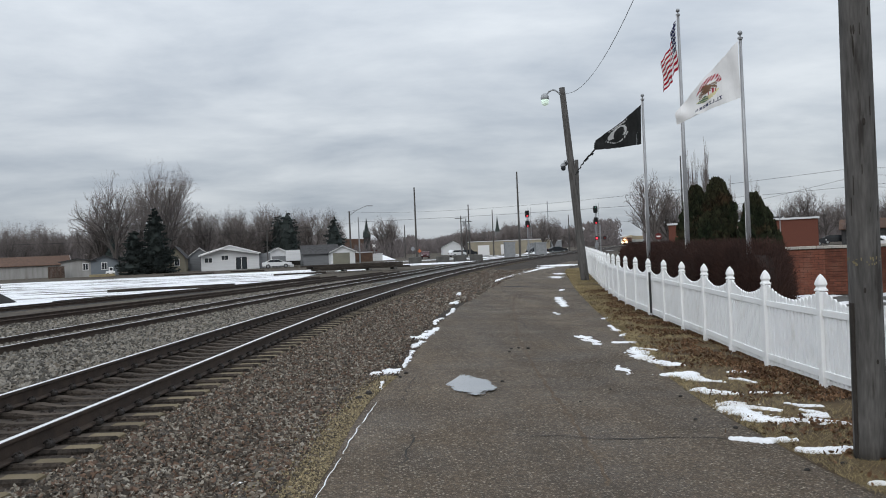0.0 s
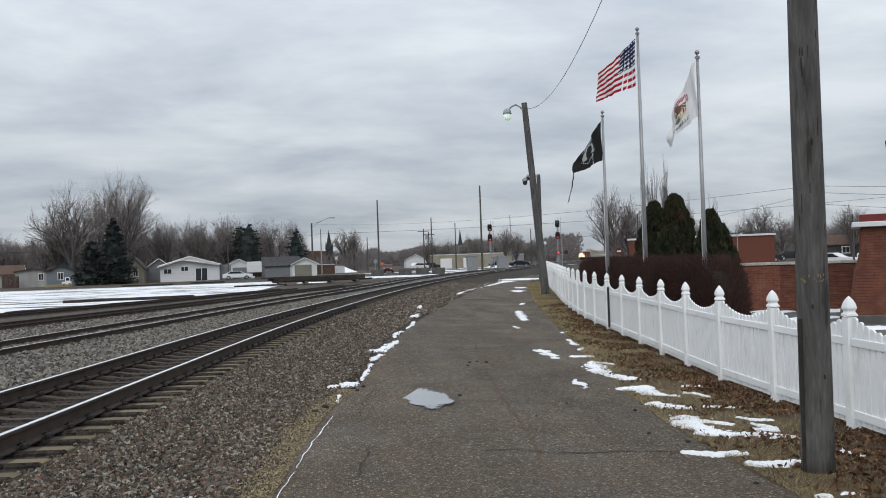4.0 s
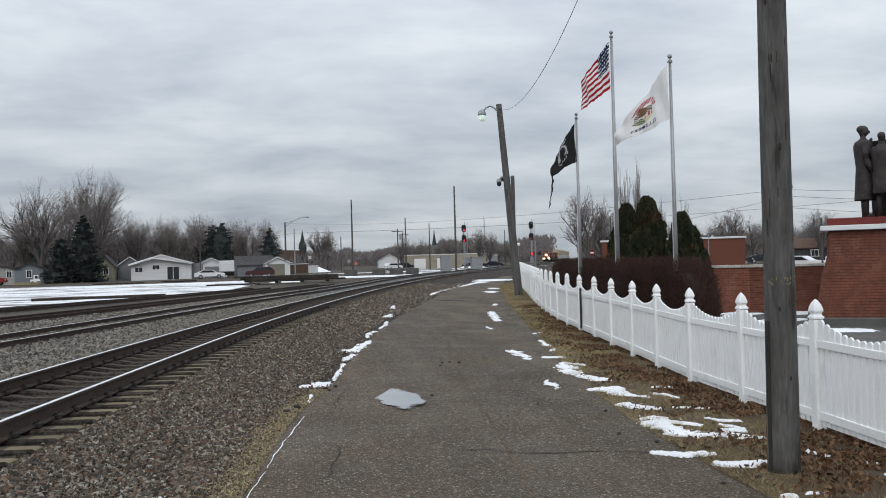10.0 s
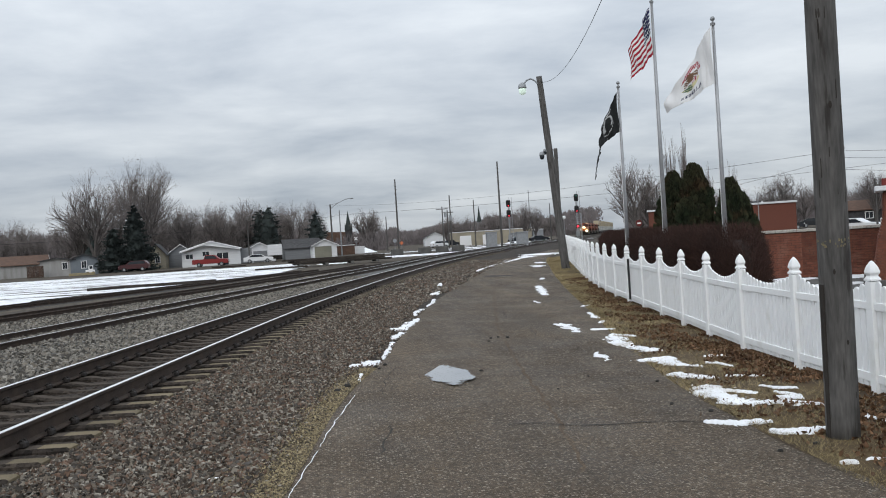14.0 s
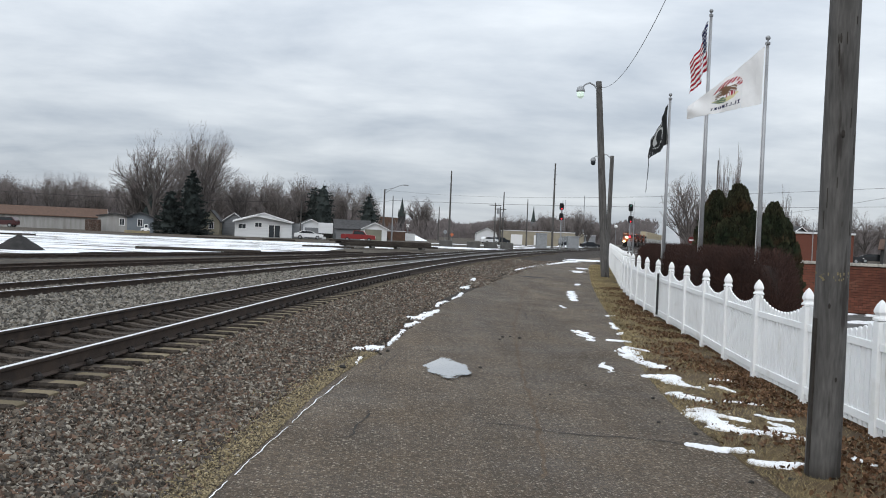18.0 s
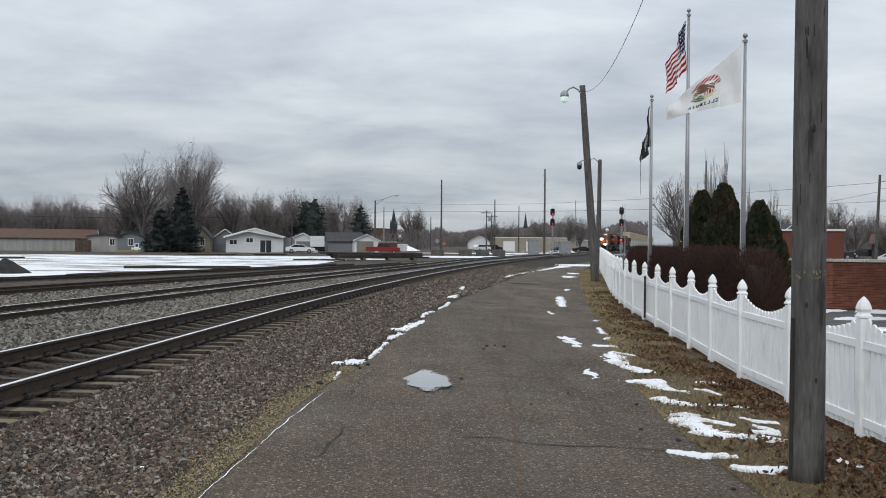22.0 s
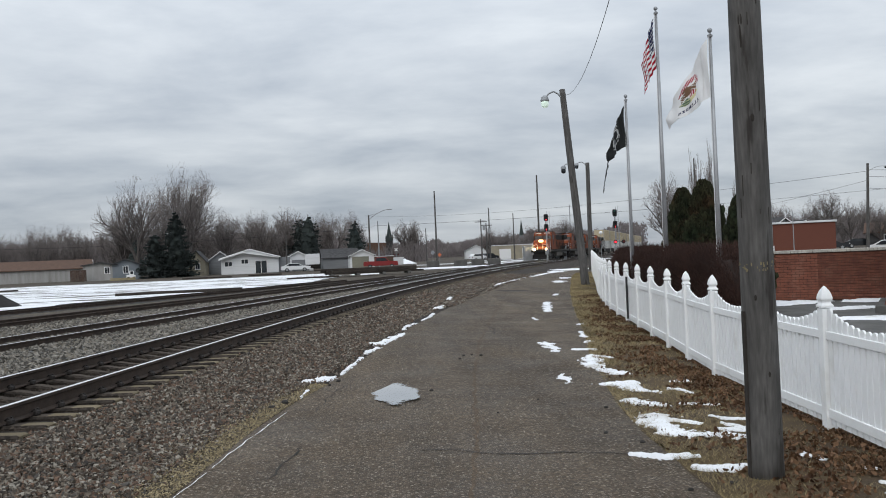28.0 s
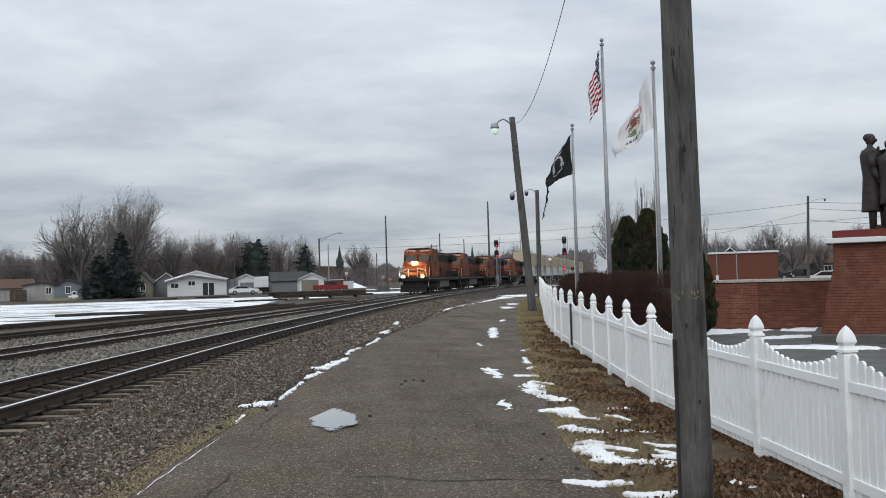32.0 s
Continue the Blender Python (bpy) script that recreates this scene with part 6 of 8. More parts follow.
def heap(name, x, y, r, h, material, label, category, seed):
    rows, n = [], 26
    verts, faces = [(0, 0, h)], []
    for k in range(1, 10):
        for j in range(n):
            a = 2 * math.pi * j / n
            rr = r * k / 9 * (1 + 0.18 * noise.noise((math.cos(a) * 2, math.sin(a) * 2, seed)))
            verts.append((rr * math.cos(a), rr * math.sin(a), h * (1 - (k / 9) ** 1.15) * (1 + 0.15 * noise.noise((k * 0.8, j * 0.7, seed))) - 0.02))
    for j in range(n):
        faces.append((0, 1 + j, 1 + (j + 1) % n))
    for k in range(8):
        for j in range(n):
            a, b = 1 + k * n + j, 1 + k * n + (j + 1) % n
            faces.append((a, a + n, b + n, b))
    ob = raw(name, verts, faces, material, None, smooth=True)
    ob.matrix_basis = pose(x, y, float(ground_z(x, y)) - 0.07)
    return tagged(ob, label, category)


# a brown board fence, planks and a small machine at the far edge of the yard
bf = thing("board_fence", pose(-50.3, 150, 0.15, 0, 0, 12), "old brown board fence beside the trailer home", "fence")
bm = bmesh.new(); box(bm, (0, 0, 0.95), (2.5, 0.06, 0.1)); part("rail", bm, M["wood"], bf)
plank = None
for k in range(14):
    if plank is None:
        bm = bmesh.new(); box(bm, (0, -0.045, 0.95), (0.165, 0.03, 1.9), 0.005)
        plank = part("board", bm, M["fencebrown"], bf)
        plank.matrix_basis = pose(-1.17, 0, 0)
    else:
        share("board", plank.data, bf, pose(-1.17 + 0.18 * k, 0, 0.04 * noise.noise((k * 1.7, 0, 0))))
pile = thing("plank_pile", pose(-40.2, 140, 0.16, 0, 0, 10), "low pile of pale yellowish planks", "planks")
for k in range(6):
    bm = bmesh.new(); box(bm, (0.7 * noise.noise((k, 3, 1)), -0.5 + 0.5 * (k % 3), 0.12 + 0.2 * (k // 3)), (3.6, 0.4, 0.16), 0.01); part("plank", bm, M["palewood"], pile)
skid = thing("small_loader", pose(-40.1, 144, 0.16, 0, 0, 20), "small white loader parked at the yard's edge", "loader")
skid.scale = (0.7, 0.7, 0.7)
bm = bmesh.new(); box(bm, (0, 0, 0.75), (1.9, 1.3, 0.7), 0.08); part("body", bm, M["trim"], skid)
bm = bmesh.new(); box(bm, (0.15, 0, 1.55), (0.9, 1.1, 1.0), 0.08); part("cab", bm, M["trim"], skid)
bm = bmesh.new(); box(bm, (0.15, -0.56, 1.6), (0.6, 0.04, 0.6), 0.02); part("cab_window", bm, M["glass"], skid)
for sx in (-0.6, 0.6):
    for sy in (-0.6, 0.6):
        bm = bmesh.new(); tube(bm, (sx, sy - 0.12, 0.36), (sx, sy + 0.12, 0.36), 0.36, n=14); part("wheel", bm, M["tyre"], skid)
heap("cinder_heap", -20.9, 50.6, 1.35, 0.85, M["coal"], "small black heap of cinders in the snow", "heap", 3)
heap("snow_heap", 3.9, 225, 4.0, 1.5, M["snow"], "ploughed heap of grey snow near the crossing", "snow heap", 4)
heap("snow_heap", 44, 225, 3.5, 1.2, M["snow"], "small ploughed heap of snow", "snow heap", 5)
for bx, by in ((11.5, 133), (14.2, 134), (16.8, 135), (7.5, 136)):
    bm = bmesh.new(); box(bm, (0, 0, 0.4), (1.9, 0.7, 0.95), 0.05)
    ob = part("concrete_block", bm, M["concrete"]); ob.matrix_basis = pose(bx, by, 0.2, 0, 0, 12)
    tagged(ob, "grey concrete barrier block at the road's edge", "concrete block", "barrier blocks")
trailer = thing("box_trailer", pose(-12.9, 161, 0.2, 0, 0, 6), "white box trailer on a dark chassis beside the bungalow", "trailer")
bm = bmesh.new(); box(bm, (0, 0, 2.0), (2.5, 5.0, 1.9), 0.04); part("box_body", bm, M["siding"], trailer)
bm = bmesh.new(); box(bm, (0, 0, 0.75), (2.3, 4.8, 0.6), 0.03); part("chassis", bm, M["locoblack"], trailer)


# ---- vehicles ----
def car(x, y, turn, paint, label, kind="sedan", z=0.2):
    ob = thing("pickup_truck" if kind == "pickup" else "car", pose(x, y, z, 0, 0, turn), label, "pickup truck" if kind == "pickup" else "car")
    if kind == "pickup":
        side = [(-2.8, 0.45), (2.75, 0.45), (2.8, 0.85), (2.65, 1.1), (1.35, 1.18), (0.75, 1.78), (-0.75, 1.8), (-0.95, 1.2), (-2.75, 1.2)]
        glass = [(1.15, 1.2), (0.68, 1.7), (-0.68, 1.72), (-0.82, 1.2)]
        L, wx = 2.8, 1.75
    elif kind == "suv":
        side = [(-2.3, 0.4), (2.3, 0.4), (2.35, 0.8), (2.1, 1.05), (1.15, 1.15), (0.5, 1.65), (-1.7, 1.68), (-2.25, 1.15)]
        glass = [(0.95, 1.15), (0.45, 1.58), (-1.6, 1.6), (-2.0, 1.15)]
        L, wx = 2.3, 1.4
    else:
        side = [(-2.4, 0.35), (2.4, 0.35), (2.45, 0.7), (2.2, 0.92), (1.2, 1.0), (0.45, 1.42), (-1.1, 1.44), (-1.9, 1.05), (-2.4, 0.98)]
        glass = [(1.0, 1.0), (0.4, 1.36), (-1.05, 1.38), (-1.65, 1.02)]
        L, wx = 2.4, 1.45
    bm = bmesh.new(); prism(bm, side, -0.9, 0.9, "y")
    bmesh.ops.bevel(bm, geom=bm.edges[:], offset=0.05, segments=2, affect="EDGES")
    part("body", bm, paint, ob, smooth=False)
    bm = bmesh.new(); prism(bm, glass, -0.915, 0.915, "y"); part("side_glass", bm, M["glass"], ob)
    for sx in (-wx, wx):
        for sy in (-0.83, 0.83):
            bm = bmesh.new(); tube(bm, (sx, sy - 0.11, 0.34), (sx, sy + 0.11, 0.34), 0.34, n=16); w = part("wheel", bm, M["tyre"], ob)
            bm = bmesh.new(); tube(bm, (sx, sy - 0.125, 0.34), (sx, sy + 0.125, 0.34), 0.2, n=12); part("rim", bm, M["steel"], w)
    for sy in (-0.65, 0.65):
        bm = bmesh.new(); box(bm, (L, sy, 0.8), (0.08, 0.35, 0.16), 0.03); part("headlight", bm, M["trim"], ob)
        bm = bmesh.new(); box(bm, (-L + 0.02, sy, 0.85), (0.08, 0.3, 0.18), 0.03); part("tail_light", bm, M["redpaint"], ob)
    return ob


car(-14.8, 150, 8, M["whitecar"], "white sedan parked before the garage")
red_pickup = car(0, 146, 0, M["redcar"], "red pickup truck driving along the street and stopping", "pickup")
red_suv = car(3, 146, 180, M["maroon"], "dark maroon estate car driving along the street", "suv")
car(-51.1, 106.3, 20, M["redcar"], "small red car parked at the grey office", "suv")
car(47.4, 79, -50, M["whitecar"], "white car parked behind the brick wall", "sedan", 0.1)
car(69, 104, -50, M["whitecar"], "white car in the car park", "sedan", 0.25)
car(74, 134, -20, M["darkcar"], "dark car in the car park", "sedan", 0.25)
car(80, 131, -22, M["darkcar"], "dark estate car in the car park", "suv", 0.25)
car(62.5, 121, -25, M["darkcar"], "dark car behind the brick building", "sedan", 0.25)
car(47, 214, 5, M["darkcar"], "dark car before the warehouse", "sedan")
car(42, 216, 185, M["darkcar"], "dark van before the warehouse", "suv")
car(23.5, 225, 30, M["whitecar"], "distant white van on the far street", "suv")
car(27, 230, 30, M["darkcar"], "distant dark car on the far street", "suv")

# poles and wires behind the car park
rp, _, _ = wood_pole("utility_pole", (37.3, 66, 0.2), (37.6, 66, 7.5), 0.13, 0.09, "brown utility pole with cables in the car park", 6, 22)
arm_lamp(rp, (0.3, 0, 6.7), (1.1, -0.5, 0.30), 0.5, False)
mast("utility_pole_far", 44, 70, 4.6, 0.1, "small utility pole in the car park")
mast("utility_pole_far", 36.0, 100, 6.5, 0.13, "utility pole behind the brick building")
mast("utility_pole_far", 40.5, 96, 5.6, 0.12, "short pole beyond the car park")
mast("sign_post", 27.8, 58, 3.6, 0.04, "thin steel post before the brick building", material=M["steel"])
mast("utility_pole_far", 25.6, 70.3, 8.6, 0.09, "thin dark pole behind the evergreens")
for zz, dz in ((7.0, 0.2), (6.5, -0.6), (5.6, -1.2)):
    wire("power_cable", (37.55, 66, zz), (70, 52, zz + dz), 0.8, 0.013, "overhead cable across the car park")
wire("power_cable", (37.5, 66, 6.9), (-4, 190, 11.0), 1.2, 0.013, "overhead cable over the lane", 20)
wire("power_cable", (37.5, 66, 6.2), (34, 130, 5.0), 0.8, 0.012, "overhead cable behind the brick building")
wire("power_cable", (-2, 185, 8.6), (110, 150, 11.5), 1.0, 0.026, "long overhead cable across the crossing", 20)
wire("power_cable", (-90, 165, 7.0), (-2, 185, 8.4), 1.2, 0.024, "overhead cable before the trees", 20)


# ---- trees ----
def bare_tree_meshes(seed, h, spread, levels=6, least=0.009):
    rs = random.Random(seed)
    limb_v, limb_f, tw_v, tw_f = [], [], [], []

    def stick(vs, fs, p, q, r0, r1, n):
        d = (q - p).normalized()
        s = d.cross(Vector((0.3, 0.7, 0.2))).normalized()
        t = d.cross(s)
        b = len(vs)
        for c, r in ((p, r0), (q, r1)):
            for k in range(n):
                a = 2 * math.pi * k / n
                vs.append(tuple(c + (s * math.cos(a) + t * math.sin(a)) * r))
        for k in range(n):
            fs.append((b + k, b + (k + 1) % n, b + n + (k + 1) % n, b + n + k))

    def grow(p, d, length, r, level):
        parts = 3 if level < 4 else 2
        q = p
        bend = 0.06 if level < 5 else 0.03
        for k in range(parts):
            d = (d + Vector((rs.gauss(0, bend), rs.gauss(0, bend), rs.gauss(0.015, bend / 2)))).normalized()
            nq = q + d * (length / parts)
            ra, rb = max(least, r * (1 - 0.35 * k / parts)), max(least * 0.8, r * (1 - 0.35 * (k + 1) / parts))
            if level < 4:
                stick(limb_v, limb_f, q, nq, ra, rb, 6 if level < 2 else 4)
            else:
                stick(tw_v, tw_f, q, nq, ra, rb, 3)
            q = nq
            if level < levels and k < parts - 1 and rs.random() < 0.97:
                side(q, d, length, rb, level, rs.uniform(0.45, 0.95))
        if level < levels:
            for k in range(2 if level else 1):
                side(q, d, length * 1.12, r * 0.75, level, rs.uniform(0.3, 0.75))

    def side(q, d, length, r, level, out):
        s = d.orthogonal().normalized()
        s.rotate(Matrix.Rotation(rs.uniform(0, 6.28), 3, d))
        nd = (d + s * out * spread + Vector((0, 0, 0.07))).normalized()
        grow(q, nd, length * rs.uniform(0.50, 0.76), r * rs.uniform(0.60, 0.80), level + 1)

    base = h * 0.17
    stick(limb_v, limb_f, Vector((0, 0, -0.2)), Vector((0, 0, base)), h * 0.022, h * 0.018, 8)
    stems = 5 if spread > 0.5 else 3
    for k in range(stems):
        a, out = 6.283 * (k + rs.uniform(-0.3, 0.3)) / stems, (rs.uniform(0.30, 0.75) if k else 0.2) * spread
        grow(Vector((0, 0, base * rs.uniform(0.75, 1.0))), Vector((math.cos(a) * out, math.sin(a) * out, 1)).normalized(), h * rs.uniform(0.27, 0.32), h * rs.uniform(0.014, 0.019), 1)
    top = sorted(v[2] for v in tw_v)[int(0.992 * len(tw_v))]
    k = h / top
    slim = 0.34 if h < 8 else 1.0
    out = []
    for vs in (limb_v, tw_v):
        p = np.array(vs) * (k * slim, k * slim, k)
        if slim == 1.0:
            # the outer twigs end in a rounded, slightly lumpy crown
            c = np.array((0, 0, 0.52 * h))
            q = (p - c) / (0.40 * h, 0.40 * h, 0.50 * h)
            r = np.linalg.norm(q, axis=1)
            a = np.arctan2(q[:, 1], q[:, 0])
            lump = 1 + 0.09 * np.sin(3 * a + seed) + 0.06 * np.sin(5 * a + 4 * q[:, 2] + seed)
            r1 = np.where(r > 0.62, 0.62 + 0.40 * np.tanh((r - 0.62) / 0.40), r)
            s = np.where((r > 0.62) & (p[:, 2] > 0.2 * h), r1 / np.maximum(r, 1e-6) * np.minimum(lump, 1.1), 1.0)
            p = np.where((s < 1.0)[:, None], c + (p - c) * s[:, None], p)
        out.append([tuple(v) for v in p.tolist()])
    return out, (limb_f, tw_f)


def bare_tree(seed, h, spread, label):
    (lv, tv), (lf, tf) = bare_tree_meshes(seed, h, spread, 7 if h > 20 else 6, 0.0085 if h > 20 else (0.012 if h > 8 else 0.010))
    ob = thing("bare_tree", pose(0, 0, 0), label, "tree")
    raw("trunk", lv, lf, M["bark"], ob, smooth=True)
    raw("crown", tv, tf, M["twig"], ob)["kind"] = "stuff"
    return ob


TREES = [bare_tree(11, 22.0, 0.80, "large bare deciduous tree with a rounded crown of fine twigs"), bare_tree(23, 18.6, 0.80, "bare upright deciduous tree"), bare_tree(35, 13, 0.95, "wide bare deciduous tree"), bare_tree(47, 14, 0.8, "bare winter tree with many thin branches")]
POPLAR = bare_tree(52, 6.0, 0.17, "narrow bare columnar tree behind the evergreens")
for ob, x, y in ((TREES[0], -39.3, 181), (TREES[1], -46.2, 170), (TREES[2], -29.0, 200), (TREES[3], -22.0, 205), (POPLAR, 16.2, 41.8)):
    ob.matrix_basis = pose(x, y, 0.2)


def plant(ob, x, y, turn, s):
    c = copy_thing(ob, pose(x, y, 0.2, 0, 0, turn))
    c.scale = (s, s, s * (0.92 + 0.16 * ((x * 7.3) % 1)))
    return c


def grow_belt():
    rnd = random.Random(77)
    for x, y, k, s in ((-41.0, 188, 0, 0.92), (-50.5, 176, 3, 1.0), (-43.8, 174, 1, 0.85), (6.6, 290, 2, 1.15), (36.3, 109, 2, 0.76), (39.5, 113, 3, 0.62), (68, 133.5, 2, 0.72), (80, 127, 3, 0.66), (86, 118, 2, 0.7), (62, 150, 0, 0.42), (44, 216, 2, 0.8), (47.5, 220, 3, 0.62), (9.5, 300, 2, 1.0), (-33.5, 192, 3, 0.9), (-26, 196, 2, 0.95)):
        plant(TREES[k], x, y, rnd.uniform(0, 360), s)
    for x, y, s in ((15.6, 41.9, 0.9), (17.3, 41.3, 0.74), (18.3, 41.0, 0.7)):
        plant(POPLAR, x, y, rnd.uniform(0, 360), s)
    for k in range(150):
        a = -35 + 70 * (k + rnd.uniform(-0.5, 0.5)) / 150
        if a < -2:
            d, s = rnd.uniform(200, 290), rnd.uniform(0.72, 1.05)
        elif a < 18:
            d, s = rnd.uniform(260, 400), rnd.uniform(0.5, 0.85)
        else:
            d, s = rnd.uniform(150, 240), rnd.uniform(0.42, 0.66)
        x, y = at_bearing(a, d)
        if abs(x - float(far_x(y))) < 14 or -1.2 < a < 5.6 or (x > float(far_x(y)) and a < 18.6):
            continue
        k = rnd.randrange(4)
        plant(TREES[k], x, y, rnd.uniform(0, 360), s * (0.62, 0.74, 1.0, 0.9)[k])


grow_belt()


def woods_haze():
    """Brush and far woods behind the trees: countless thin upright stems and twigs."""
    rs = np.random.RandomState(8)
    n = 120000
    deg = rs.uniform(-38, 38, n)
    table = np.arange(-40, 40, 0.1)
    prof = np.array([7.2 + 3.2 * noise.noise((a * 0.35, 0, 0)) + 1.8 * noise.noise((a * 1.7, 4, 0)) + 1.0 * noise.noise((a * 5.0, 8, 0)) for a in table])
    prof *= np.interp(table, (-40, -4, -1.5, 5, 16, 22, 40), (1.3, 1.2, 0.6, 0.55, 0.75, 0.8, 0.9))
    top = np.interp(deg, table, prof)
    d = rs.uniform(225, 330, n) * np.interp(deg, (-40, 2, 10, 16, 40), (1, 1.25, 1.25, 1.0, 0.85))
    x, y = d * np.sin(np.radians(deg)), d * np.cos(np.radians(deg))
    far = (deg > 2.6) & (deg < 19.0)
    d = np.where(far, rs.uniform(600, 720, n), d)
    top = np.where(far, top * 1.25, top)
    x, y = d * np.sin(np.radians(deg)), d * np.cos(np.radians(deg))
    keep = np.abs(x - far_x(y)) > 10
    x, y, top, n = x[keep], y[keep], top[keep], int(keep.sum())
    z0 = rs.uniform(0, 1, n) ** 1.15 * top * (d[keep] / 270)
    l, w = rs.uniform(0.9, 3.0, n), rs.uniform(0.05, 0.16, n) * np.where(far[keep], 3.4, 1.0)
    v = np.empty((n, 3, 3))
    v[:, 0] = np.stack([x - w, y, z0], 1)
    v[:, 1] = np.stack([x + w, y, z0], 1)
    v[:, 2] = np.stack([x + rs.normal(0, 0.45, n) * l, y + rs.normal(0, 0.4, n), z0 + l], 1)
    ob = raw("far_woods", v.reshape(-1, 3).tolist(), np.arange(3 * n).reshape(-1, 3).tolist(), M["woods"])
    tagged(ob, "brown-grey haze of far bare woods and brush", "woods", kind="stuff")


woods_haze()


def conifer(x, y, h, r, label, seed, boughs=150, blunt=0.8, dense=34):
    """A spruce or pine: uneven boughs round a trunk, each a spray of needles, some reaching out of the outline."""
    rs = np.random.RandomState(seed)
    ob = thing("spruce_tree", pose(x, y, 0.2), label, "tree", "dark conifers across the yard")
    bm = bmesh.new(); tube(bm, (0, 0, -0.1), (0, 0, h * 0.97), 0.22, 0.03, 7); part("trunk", bm, M["bark"], ob)
    t = 1 - rs.uniform(0, 1, boughs) ** 0.7
    a = rs.uniform(0, 6.28, boughs)
    reach = r * np.minimum(1.0, t / 0.08 + 0.65) * (1 - t) ** blunt * rs.uniform(0.62, 1.12, boughs) + 0.12
    k = np.repeat(np.arange(boughs), dense)
    u = rs.uniform(0.15, 1.0, len(k))
    out, side = reach[k] * u, rs.normal(0, 0.13, len(k)) * reach[k] * (0.4 + u)
    droop = -0.22 * reach[k] * u + 0.16 * reach[k] * u**3 - np.abs(rs.normal(0, 0.12, len(k)))
    ca, sa = np.cos(a[k]), np.sin(a[k])
    p = np.stack([out * ca - side * sa, out * sa + side * ca, 0.35 + t[k] * h * 0.97 + droop], 1)
    verts, faces = leaf_cloud(p, np.stack([ca, sa, -0.15 + 0.9 * t[k]], 1) + rs.normal(0, 0.35, (len(k), 3)), rs.uniform(0.13, 0.36, len(k)) * (1 - 0.4 * t[k]), rs)
    raw("bough_mass", verts, faces, M["spruce"], ob)["kind"] = "stuff"
    verts, faces, n = [], [], 12
    for i in range(10):
        f = i / 9
        for j in range(n):
            b = 2 * math.pi * j / n
            rr = 0.55 * r * min(1.0, f / 0.08 + 0.65) * (1 - f) ** blunt * (1 + 0.5 * noise.noise((2 * math.cos(b), 2 * math.sin(b), f * 6 + seed)))
            verts.append((rr * math.cos(b), rr * math.sin(b), 0.35 + f * h * 0.9))
    for i in range(9):
        for j in range(n):
            faces.append((i * n + j, i * n + (j + 1) % n, (i + 1) * n + (j + 1) % n, (i + 1) * n + j))
    raw("inner_mass", verts, faces, M["spruce"], ob)["kind"] = "stuff"


conifer(-35.3, 154.5, 11.0, 3.9, "tall dark blue-green spruce beside the white house", 1, 210, 0.72, 75)
conifer(-38.6, 153.6, 7.4, 3.4, "dark spruce beside a taller one", 2, 150, 0.66, 66)
conifer(-16.8, 199, 12.4, 4.6, "dark broad conifer behind the houses", 3, 150, 0.5, 62)
conifer(-18.9, 201, 11.4, 4.0, "dark broad conifer behind the houses", 4, 130, 0.5, 62)
conifer(-6.4, 195, 10.0, 4.6, "dark ragged conifer behind the garages", 5, 120, 0.75, 50)
conifer(-56.5, 205, 10.6, 3.2, "far dark conifer among bare trees", 11, 90, 0.8, 40)


